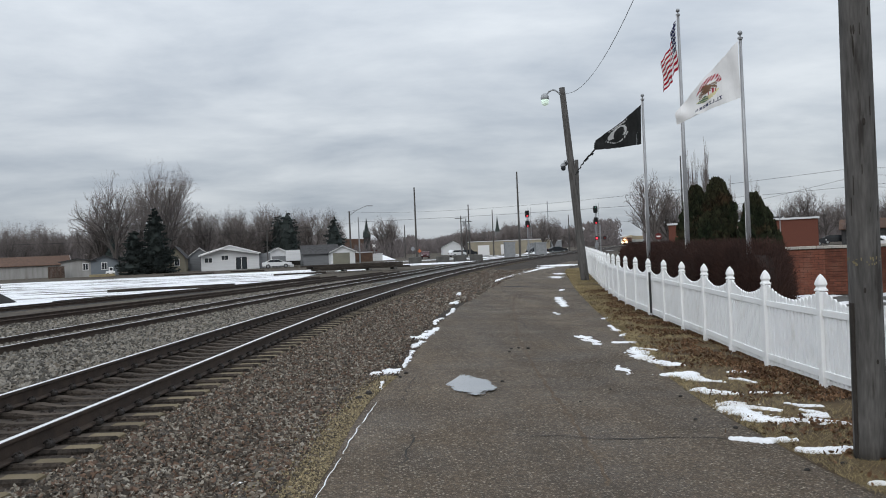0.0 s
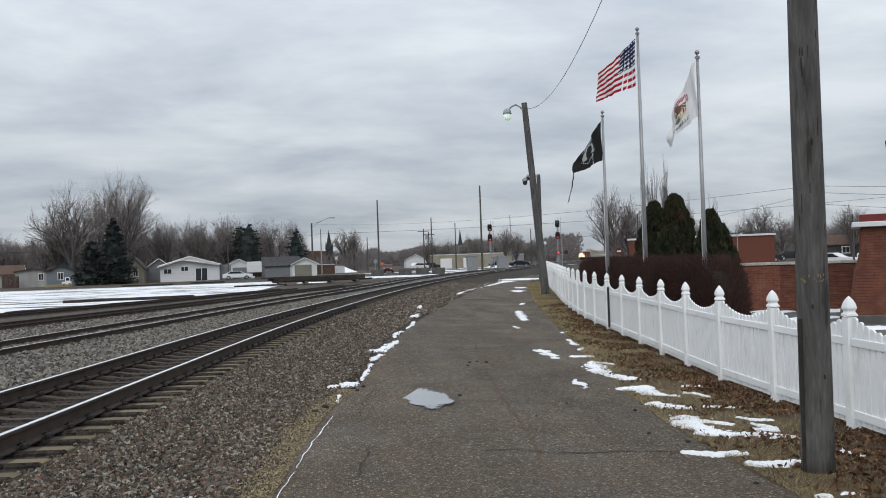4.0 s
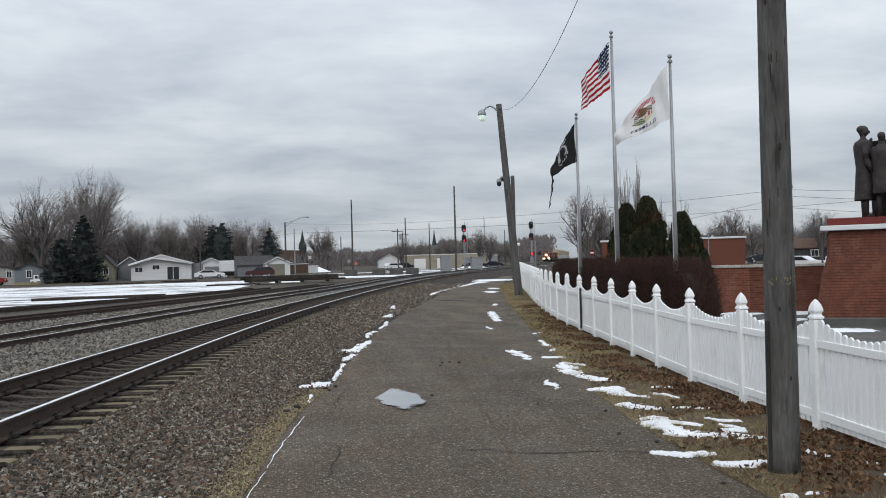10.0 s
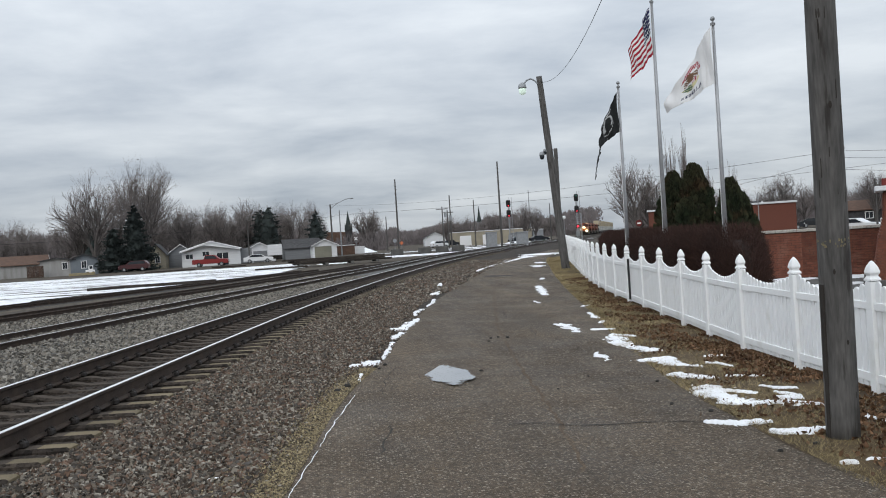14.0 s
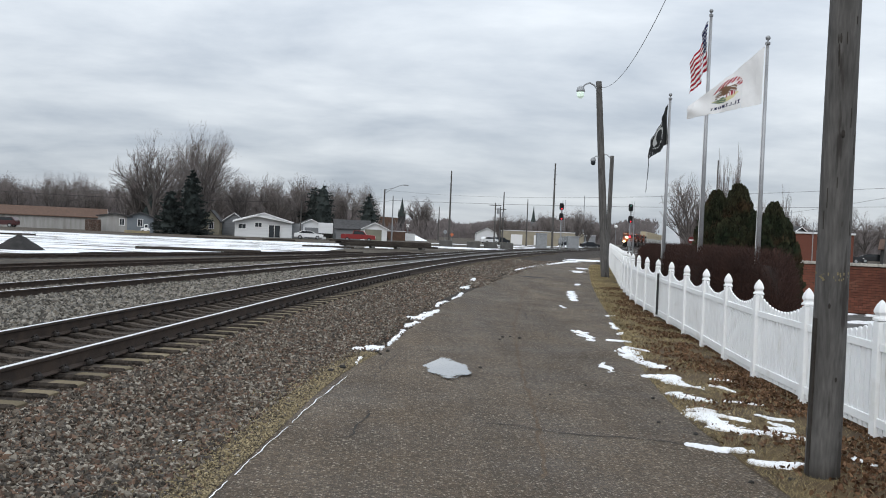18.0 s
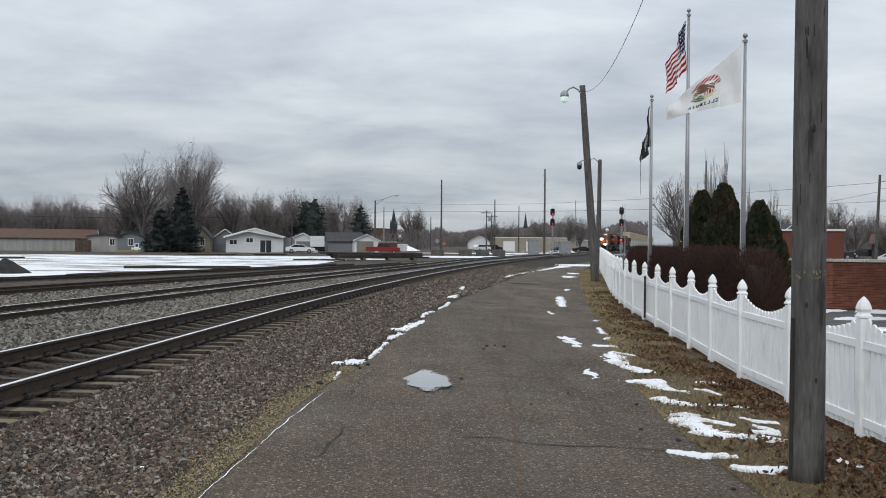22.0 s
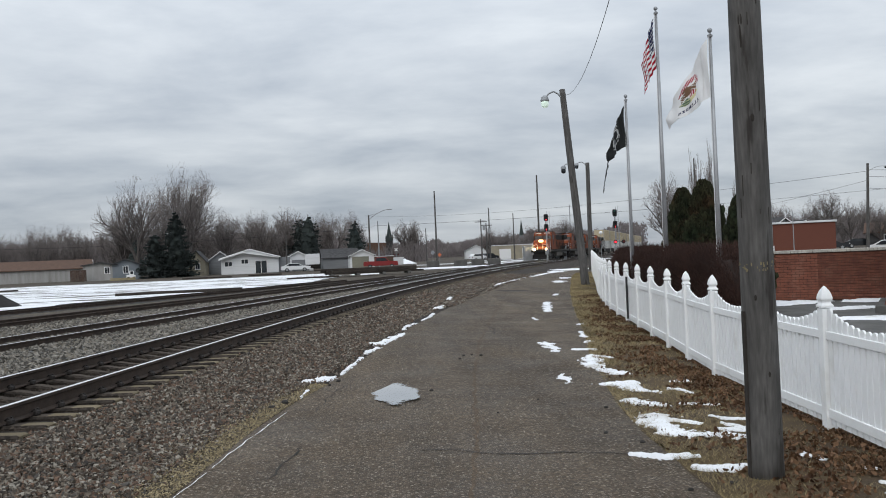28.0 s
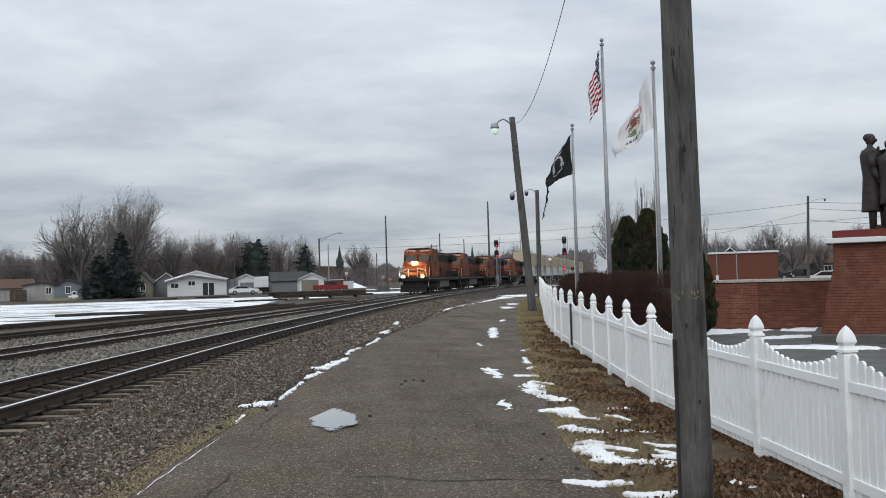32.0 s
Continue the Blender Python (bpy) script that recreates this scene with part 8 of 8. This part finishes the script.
    for k, p in enumerate(((-30, 36.5, 22, 3.5, 14), (-10, 112, 24, 5, 4), (8, 118, 16, 2.5, 6), (12, 127, 26, 2.5, 0), (27, 152, 20, 2.5, -4), (36, 168, 22, 2.5, -4), (12, 172, 30, 3, 0), (44, 214, 40, 4, 0), (-2, 100, 4, 2, 0), (20, 140, 8, 2, 0), (33, 146, 12, 2, 0), (30, 178, 30, 3, 0))):
        snow_patch(*p, 50 + k, h=0.09, zf=yard, lift=0.02)
    for k, p in enumerate(((11.8, 25.2, 3.2, 1.6, 4), (14.6, 24.6, 2.4, 1.0, -10), (12.0, 19.8, 3.0, 0.7, -30), (14.5, 17.2, 2.6, 0.6, -30), (12.6, 22.6, 1.6, 0.5, 0))):
        snow_patch(*p, 70 + k, h=0.07, lift=0.012, zf=lambda x, y: lane_z(np.minimum(x, 7), y))


edge_snow()


def lane_marks():
    """The puddle, the cracks and patches of the asphalt, and the sandy edge."""
    # a shallow puddle: a level sheet of water with a ragged shore
    verts, faces, ok, nu, nv, cell = [], [], [], 52, 130, 0.009
    for i in range(-nu, nu + 1):
        for j in range(-nv, nv + 1):
            u, v = i * cell, j * cell
            x, y = 0.84 + u - 0.06 * v, 11.8 + v
            m = 1 - (u / 0.31) ** 2 - (v / 0.86) ** 2 + 0.35 * noise.noise((3.2 * x, 2.0 * y, 4)) + 0.45 * noise.noise((8 * x, 3.2 * y, 7)) * (1.3 if v < 0 else 0.5) + 0.3 * noise.noise((24 * x, 13 * y, 1)) + 0.5 * noise.noise((55 * x, 26 * y, 3))
            verts.append((x, y, float(lane_z(0.93, 12.05)) + 0.0085 * (y - 12.05) * 0.4 + 0.013))
            ok.append(m)
    n = 2 * nv + 1
    for i in range(2 * nu):
        for j in range(2 * nv):
            q = (i * n + j, (i + 1) * n + j, (i + 1) * n + j + 1, i * n + j + 1)
            if min(ok[k] for k in q) > 0:
                faces.append(q)
    tagged(raw("puddle", verts, faces, M["water"], None), "shallow puddle reflecting the sky on the asphalt", "puddle", kind="structure")
    rnd = random.Random(5)

    def crack(pts, w, seed, material=None):
        verts, faces = [], []
        run = []
        for (x0, y0), (x1, y1) in zip(pts, pts[1:]):
            n = max(2, int(math.hypot(x1 - x0, y1 - y0) / 0.08))
            run += [(x0 + (x1 - x0) * k / n, y0 + (y1 - y0) * k / n) for k in range(n)]
        run.append(pts[-1])
        for k, (x, y) in enumerate(run):
            a, b = run[max(0, k - 1)], run[min(len(run) - 1, k + 1)]
            d = Vector((b[0] - a[0], b[1] - a[1])).normalized()
            j = 0.04 * noise.noise((x * 3 + seed, y * 3, 0)) + 0.03 * noise.noise((x * 11 + seed, y * 11, 0))
            j *= 0.4 if material is M["snow"] else 1.0
            ww = w * (0.35 + 1.5 * abs(noise.noise((x * 4, y * 4, seed))))
            for s in (-1, 1):
                px, py = x - d.y * (j + s * ww / 2), y + d.x * (j + s * ww / 2)
                verts.append((px, py, lane_top(px, py) + {None: 0.006, M["snow"]: 0.012}.get(material, 0.003)))
        for k in range(len(run) - 1):
            faces.append((2 * k, 2 * k + 1, 2 * k + 3, 2 * k + 2))
        tagged(raw("asphalt_crack", verts, faces, material or M["seam"], None), "dark crack in the asphalt" if material is None else ("thin white seam along the asphalt edge" if material is M["snow"] else "brown-stained joint along the lane"), "crack", "asphalt cracks", kind="structure")

    crack([(1.35, 6.8), (1.62, 9.0), (2.0, 13.2), (2.5, 17.5), (3.3, 22.5), (4.3, 28.5), (5.2, 33.0)], 0.06, 1, M["stain"])
    crack([(1.05, 8.60), (1.35, 8.63), (1.6, 8.48), (1.97, 8.37), (2.35, 8.45), (3.0, 8.3)], 0.026, 2)
    crack([(2.1, 17.4), (3.2, 17.3)], 0.045, 3)
    crack([(1.95, 14.2), (2.4, 14.3), (3.1, 14.1)], 0.03, 4)
    crack([(-0.25, 7.7), (-0.17, 8.18), (-0.12, 8.5), (-0.08, 8.85)], 0.020, 5)
    crack([(-0.12, 8.5), (0.05, 8.62)], 0.012, 15)
    crack([(3.0, 19.2), (3.15, 20.4), (3.05, 21.5)], 0.03, 6)
    crack([(2.4, 27.4), (5.6, 26.6)], 0.05, 7)
    crack([(1.2, 20.0), (2.6, 19.9), (4.4, 19.6)], 0.03, 8)
    crack([(3.9, 24.6), (5.5, 24.4)], 0.03, 9)
    crack([(1.9, 12.3), (2.5, 12.35), (3.1, 12.1)], 0.016, 12)
    crack([(2.55, 12.3), (2.75, 11.3), (3.05, 10.2), (3.1, 9.4)], 0.012, 13)
    crack([(0.2, 12.7), (0.0, 11.6), (-0.1, 10.6)], 0.014, 14)
    crack([(0.55, 16.3), (1.3, 16.4), (2.2, 16.2)], 0.03, 16)
    crack([(2.9, 15.8), (3.05, 16.9), (2.95, 18.2)], 0.016, 17)
    # a thin white seam along the lane's edge
    for k, pts in enumerate(([(-1.10, 4.8), (-0.99, 6.2)], [(-0.97, 6.35), (-0.86, 7.3), (-0.78, 7.9)], [(-0.765, 8.05), (-0.70, 8.6), (-0.60, 9.3)], [(-0.59, 9.38), (-0.47, 10.2), (-0.41, 10.6)], [(-0.345, 11.5), (-0.30, 12.2)])):
        crack(pts, 0.013, 20 + k, M["snow"])
    # clods of mud and pebbles on the lane
    rs = np.random.RandomState(31)
    for k, (x, y, s) in enumerate([(1.32, 12.0, 0.03), (2.05, 15.6, 0.035), (2.2, 15.7, 0.03), (2.35, 15.6, 0.04), (1.95, 15.2, 0.025), (3.3, 10.6, 0.03), (2.95, 9.2, 0.028), (3.2, 8.75, 0.035), (3.5, 7.25, 0.035), (3.1, 7.1, 0.025), (2.0, 10.4, 0.018), (2.6, 11.2, 0.02), (-0.5, 11.2, 0.06), (-0.62, 10.9, 0.05), (-0.1, 12.7, 0.04), (0.05, 12.9, 0.035), (-0.05, 12.55, 0.03)]):
        bm = bmesh.new()
        ball(bm, (0, 0, 0), (s, s * 0.8, s * 0.55), 8)
        for v in bm.verts:
            v.co *= 1 + 0.35 * noise.noise((v.co.x * 40 + k, v.co.y * 40, v.co.z * 40))
        ob = part("mud_clod", bm, M["seam"])
        ob.matrix_basis = pose(x, y, lane_top(x, y) + s * 0.3, 0, 0, 40 * k)
        tagged(ob, "small dark clod of mud on the asphalt", "mud clod", "mud clods")
    v, f = blob(5.9, 37.0, 1.3, 0.9, 0, 6.1, None, 0.004, 30, lift=0.012, rough=0.5)
    tagged(raw("asphalt_patch", v, f, M["seam"], None, smooth=True), "dark patch in the asphalt", "asphalt patch", kind="structure")


lane_marks()


def scatter_stones():
    """Loose ballast stones, small low-sided lumps, near the camera's stretch of track."""
    rs = np.random.RandomState(4)
    base = np.array([(0, 0, 1), (0.94, 0, 0.2), (0.29, 0.9, 0.3), (-0.76, 0.55, 0.25), (-0.76, -0.55, 0.2), (0.29, -0.9, 0.3), (0, 0, -0.7)], float)
    tri = np.array([(0, 1, 2), (0, 2, 3), (0, 3, 4), (0, 4, 5), (0, 5, 1), (6, 2, 1), (6, 3, 2), (6, 4, 3), (6, 5, 4), (6, 1, 5)])

    turns = np.array([np.linalg.qr(rs.normal(0, 1, (3, 3)))[0] for _ in range(400)])

    def lay(name, count, y_of, x_range, size, material, label, lift, lean=1.0):
        ys = y_of(rs.uniform(0, 1, count))
        keys = np.round(ys * 2) / 2
        xs, zs = np.empty(count), np.empty(count)
        for key in np.unique(keys):
            rows = sorted(bed_profile(float(key)))
            at = np.nonzero(keys == key)[0]
            a, b = x_range(ys[at])
            xs[at] = a + (b - a) * rs.uniform(0, 1, len(at)) ** lean
            zs[at] = np.interp(xs[at], [r[0] for r in rows], [r[1] for r in rows])
        off = xs - near_x(ys)
        keep = np.abs(np.abs(off) - 0.7525) >= 0.09
        s = size * rs.uniform(0.5, 1.5, count) ** 1.2
        body = base[None] * rs.uniform(0.6, 1.25, (count, 7, 1)) * np.stack([s, s * rs.uniform(0.6, 1, count), s * rs.uniform(0.4, 0.75, count)], 1)[:, None]
        low = np.where((off > 0.7) & (off < 1.32), -0.022, 0.0)
        vs = np.einsum("nki,nij->nkj", body, turns[np.arange(count) % 400]) + np.stack([xs, ys, zs + lift + low], 1)[:, None]
        vs = vs[keep]
        count = len(vs)
        faces = (tri[None] + 7 * np.arange(count)[:, None, None]).reshape(-1, 3)
        tagged(raw(name, vs.reshape(-1, 3).tolist(), faces.tolist(), material), label, "ballast", kind="stuff")

    lay("ballast_stones", 52000, lambda u: 4.0 + 26 * u**1.6, lambda y: (near_x(y) + 1.2, lane_left(y) - 0.30), 0.033, M["stone"], "loose brown and grey ballast stones on the shoulder", 0.010)
    lay("ballast_chips", 34000, lambda u: 4.0 + 18 * u**1.5, lambda y: (near_x(y) + 1.15, lane_left(y) - 0.20), 0.017, M["stone"], "small broken ballast chips among the larger stones", 0.026)
    lay("ballast_stones_within", 11000, lambda u: 4.0 + 30 * u**1.3, lambda y: (near_x(y) - 1.3, near_x(y) + 1.25), 0.034, M["stone_dark"], "dark ballast stones between the ties", -0.015)
    lay("ballast_stones_beyond", 26000, lambda u: 28.0 + 40 * u**1.3, lambda y: (near_x(y) + 0.8, lane_left(y) + 0.1), 0.05, M["stone"], "brown ballast stones along the lane farther on", 0.01)
    lay("edge_gravel", 9000, lambda u: 4.2 + 18 * u**1.4, lambda y: (lane_left(y) - 0.85, lane_left(y) + 0.02), 0.016, M["stone"], "small gravel spilling to the lane edge", 0.016)
    lay("edge_grit", 34000, lambda u: 4.2 + 8.5 * u**1.3, lambda y: (lane_left(y) + 0.05, lane_left(y) - 0.62), 0.012, M["sand_bit"], "pale sandy grit along the lane edge", 0.018, 1.6)
    lay("siding_stones", 26000, lambda u: 14.0 + 50 * u**1.2, lambda y: (far_x(y) - 7.5, far_x(y) - 2.0), 0.05, M["stone_grey"], "grey stones scattered beside the far track", 0.02)
    lay("ballast_stones_between", 56000, lambda u: 7.0 + 45 * u**1.3, lambda y: (far_x(y) - 2.4, near_x(y) - 1.2), 0.045, M["stone_grey"], "pale grey ballast stones between the tracks", 0.008)


scatter_stones()


def litter():
    """Dead leaves and blades of dry grass on the verge, and a few blown over the lane's edge."""
    rs = np.random.RandomState(12)
    n = 44000
    y = 3.0 + 30 * rs.uniform(0, 1, n) ** 2.0
    a, b = lane_right(y), fence_x(y) + 0.5
    u = rs.beta(2.2, 1.0, n)
    tongue = np.exp(-((y - 8.55) / 0.28) ** 2) * (rs.uniform(0, 1, n) < 0.6)
    x = a + (b - a) * u - tongue * rs.uniform(0.0, 0.55, n)
    dens = np.array([noise.noise((p * 1.1, q * 0.7, 3)) + 0.5 * noise.noise((p * 3.4, q * 2.6, 5)) for p, q in zip(x.tolist(), y.tolist())])
    keep = (dens > -0.05) | (u > 0.74) | (tongue > 0.3)
    x, y, n = x[keep], y[keep], int(keep.sum())
    z = verge_z(x, y) + 0.015 + rs.uniform(0, 0.028, n)
    turns = np.array([np.linalg.qr(rs.normal(0, 1, (3, 3)) + np.diag((0, 0, 2.5)))[0] for _ in range(600)])
    shape = np.array([(-1, 0, 0.1), (-0.3, -0.6, 0), (0.6, -0.45, 0.15), (1.1, 0, 0.4), (0.6, 0.45, 0.15), (-0.3, 0.6, 0)])
    v = np.einsum("nij,kj->nki", turns[rs.randint(0, 600, n)], shape) * rs.uniform(0.012, 0.033, (n, 1, 1)) + np.stack([x, y, z], 1)[:, None]
    tagged(raw("dead_leaves", v.reshape(-1, 3).tolist(), np.arange(6 * n).reshape(-1, 6).tolist(), M["leaf"]), "brown dead leaves lying along the fence", "leaves", kind="stuff")
    n = 150000
    y = np.where(rs.uniform(0, 1, n) < 0.75, 3.0 + 32 * rs.uniform(0, 1, n) ** 1.6, rs.uniform(33, 63, n))
    a, b = lane_right(y), fence_x(y) + 0.6
    x = a - 0.04 + (b - a) * rs.uniform(0, 1, n) ** 1.25
    bare = np.array([noise.noise((p * 0.9, q * 0.6, 9)) + 0.4 * noise.noise((p * 4.0, q * 3.0, 2)) for p, q in zip(x.tolist(), y.tolist())])
    keep = ~((bare > 0.12) & (rs.uniform(0, 1, n) < 0.75))
    x, y, n = x[keep], y[keep], int(keep.sum())
    z = verge_z(x, y) + 0.004
    h, t, w = rs.uniform(0.02, 0.075, n) * (1 + y / 60), rs.uniform(0, 6.28, n), 0.0012 + 0.00020 * y
    p = np.stack([x, y, z], 1)
    side = np.stack([-np.sin(t) * w, np.cos(t) * w, 0 * t], 1)
    v = np.stack([p - side, p + side, p + np.stack([h * 0.9 * np.cos(t), h * 0.9 * np.sin(t), h * 0.5], 1)], 1)
    tagged(raw("grass_blades", v.reshape(-1, 3).tolist(), np.arange(3 * n).reshape(-1, 3).tolist(), M["straw"]), "flattened straw-coloured blades of winter grass", "grass", kind="stuff")


litter()


# ---- what moves: the train and the flags ----
def motions():
    ys = np.arange(-60.0, 700.0, 1.0)
    xs = far_x(ys)
    arc = np.concatenate([[0], np.cumsum(np.hypot(np.diff(xs), np.diff(ys)))])
    front32 = np.interp(89.5, ys, arc)
    speed = 14.2

    def on_track(s):
        y = np.interp(s, arc, ys)
        return float(far_x(y)), float(y), float(far_z(y))

    def spot(t, back, half=6.5):
        s = front32 + speed * (32.0 - t) + back
        a, b = on_track(s - half), on_track(s + half)
        turn = math.degrees(math.atan2(a[1] - b[1], a[0] - b[0]))
        return pose((a[0] + b[0]) / 2, (a[1] + b[1]) / 2, (a[2] + b[2]) / 2, 0, 0, turn)

    times = [0, 4, 8, 12, 16, 18, 20, 22, 24, 25, 26, 27, 28, 29, 30, 31, 32]
    for ob, back in units:
        walk(ob, [(t, spot(t, back)) for t in times])
    for off, w, tan, white in stack_sets:
        walk(w, [(t, spot(t, off)) for t in times])
        walk(white, [(t, spot(t, off) @ pose(0, 0, 0.62)) for t in times])
        walk(tan, [(t, spot(t, off) @ pose(0, 0, 3.49)) for t in times])

    walk(red_suv, [(t, pose(x, y, 0.2, 0, 0, a)) for t, x, y, a in ((0, 14, 205, 262), (3, 12, 178, 262), (5.5, 10.5, 158, 250), (7, 7.2, 148.5, 205), (8, 3.1, 146, 182), (9, -1.3, 146, 180), (10.5, -9.3, 146, 180), (11.5, -15.4, 146, 180), (12.5, -22.7, 146, 180), (13.5, -30.2, 146, 180), (15, -41, 146, 180), (20, -78, 146, 180), (32, -160, 146, 180))])
    walk(red_pickup, [(t, pose(x, 144, 0.2)) for t, x in ((0, -112), (5, -79.5), (10.5, -43.9), (11.5, -37.6), (12.5, -30.7), (13.5, -24.3), (15, -17), (18, -6.2), (19, -4.1), (20, -2.3), (21, -1.5), (22, -0.9), (23, -0.6), (25, -0.5), (32, -0.5))])

    def wave(fl, table, length, sight, seed):
        """table: seconds, the breadth across the line of sight in metres, and how far the cloth hangs lower (+) or higher than at rest, in degrees."""
        ob, pieces, fall, end = fl
        w = length / STRIPS
        key = np.array(table, float)
        rows = [[] for _ in pieces]
        for t in np.arange(0, 32.01, 0.5):
            t = float(t)
            wide, lean = np.interp(t, key[:, 0], key[:, 1]) / length, np.interp(t, key[:, 0], key[:, 2])
            az = sight + math.degrees(math.asin(max(0.05, min(0.99, wide * 1.04))))
            p = Vector((0, 0, 0))
            for k in range(len(pieces)):
                kk = min(k, STRIPS)
                amp = (20 - 6 * wide) * min(1.0, kk / 4)
                yaw = az + amp * math.sin(2 * math.pi * (0.55 * t - kk / 8.5) + seed) + 5 * math.sin(3.1 * t + kk * 0.9 + seed)
                tilt = lean * min(1.0, (kk + 1) / 4) + 3 * math.sin(1.7 * t + kk * 0.35 + seed) * min(1.0, kk / 3)
                if k >= STRIPS:
                    tilt = min(86, 54 + lean + 34 * (1 - wide) + 12 * math.sin(4.0 * t + k))
                m = Matrix.Translation(p) @ pose(0, 0, 0, 0, tilt, yaw)
                rows[k].append((t, m))
                step = Vector((w, 0, -w * fall)) if k < STRIPS else Vector((0.48, 0, 0))
                p = p + (m.to_3x3() @ step)
                if k == STRIPS - 1:
                    p = p + (m.to_3x3() @ Vector((-0.04, 0, -end * 0.72)))
        for piece, r in zip(pieces, rows):
            walk(piece, r)

    wave(pow_flag, [(0, 1.22, -8), (0.5, 1.15, 0), (1, 1.05, 2), (2, 0.93, 6), (3, 1.22, 0), (4, 0.88, 4), (6.5, 0.71, 8), (7, 0.66, 8), (8, 0.78, 8), (9, 1.05, 3), (10, 0.78, 6), (11, 1.12, 0), (12, 1.12, 2), (13, 1.05, 5), (14, 0.66, 8), (15, 0.61, 9), (18, 0.59, 9), (19, 0.50, 9), (20, 0.37, 9), (21, 0.32, 9), (22, 0.29, 9), (23, 0.29, 9), (24, 0.33, 9), (26.5, 0.32, 9), (27, 0.46, 9), (28, 0.63, 8), (29, 0.68, 8), (30, 0.56, 8), (31, 0.85, 5), (31.5, 0.90, 3), (32, 0.80, 3)], 1.25, 73, 0.4)
    wave(us_flag, [(0, 0.39, 4), (0.5, 0.69, 2), (1, 0.63, 2), (2, 0.78, -4), (3, 0.89, -8), (4, 0.82, -8), (6.5, 0.63, 2), (7, 0.69, 2), (8, 0.74, -1), (9, 0.74, -2), (10, 0.71, -2), (11, 0.60, 0), (13, 0.60, 3), (14, 0.60, 3), (15, 0.70, 2), (18, 0.41, 5), (20, 0.41, 5), (21, 0.45, 5), (22, 0.48, 3), (23, 0.32, 6), (24, 0.28, 6), (26.5, 0.35, 6), (28, 0.37, 5), (29, 0.43, 4), (30, 0.41, 4), (31, 0.28, 6), (32, 0.37, 5)], 0.98, 70.5, 1.9)
    wave(state_flag, [(0, 1.30, 3), (0.5, 1.09, 4), (1, 0.98, -16), (2, 1.02, 6), (3, 0.77, 8), (4, 0.71, 8), (6.5, 1.23, -7), (7, 1.37, -9), (8, 1.19, -3), (9, 1.26, 2), (10, 1.18, 2), (11, 1.37, -5), (12, 0.99, -15), (13, 1.0, -12), (14, 1.06, 4), (15, 0.95, -8), (18, 1.33, -3), (19, 1.29, 0), (20, 1.23, 2), (21, 0.98, -12), (22, 1.37, -3), (23, 1.13, 4), (24, 1.10, 2), (24.5, 1.36, 0), (26.5, 1.10, 2), (27, 1.18, 2), (28, 1.0, 4), (29, 0.92, 6), (30, 1.31, -7), (31, 1.24, -4), (31.5, 1.08, 0), (32, 0.94, 4)], 1.40, 67, 3.1)


motions()
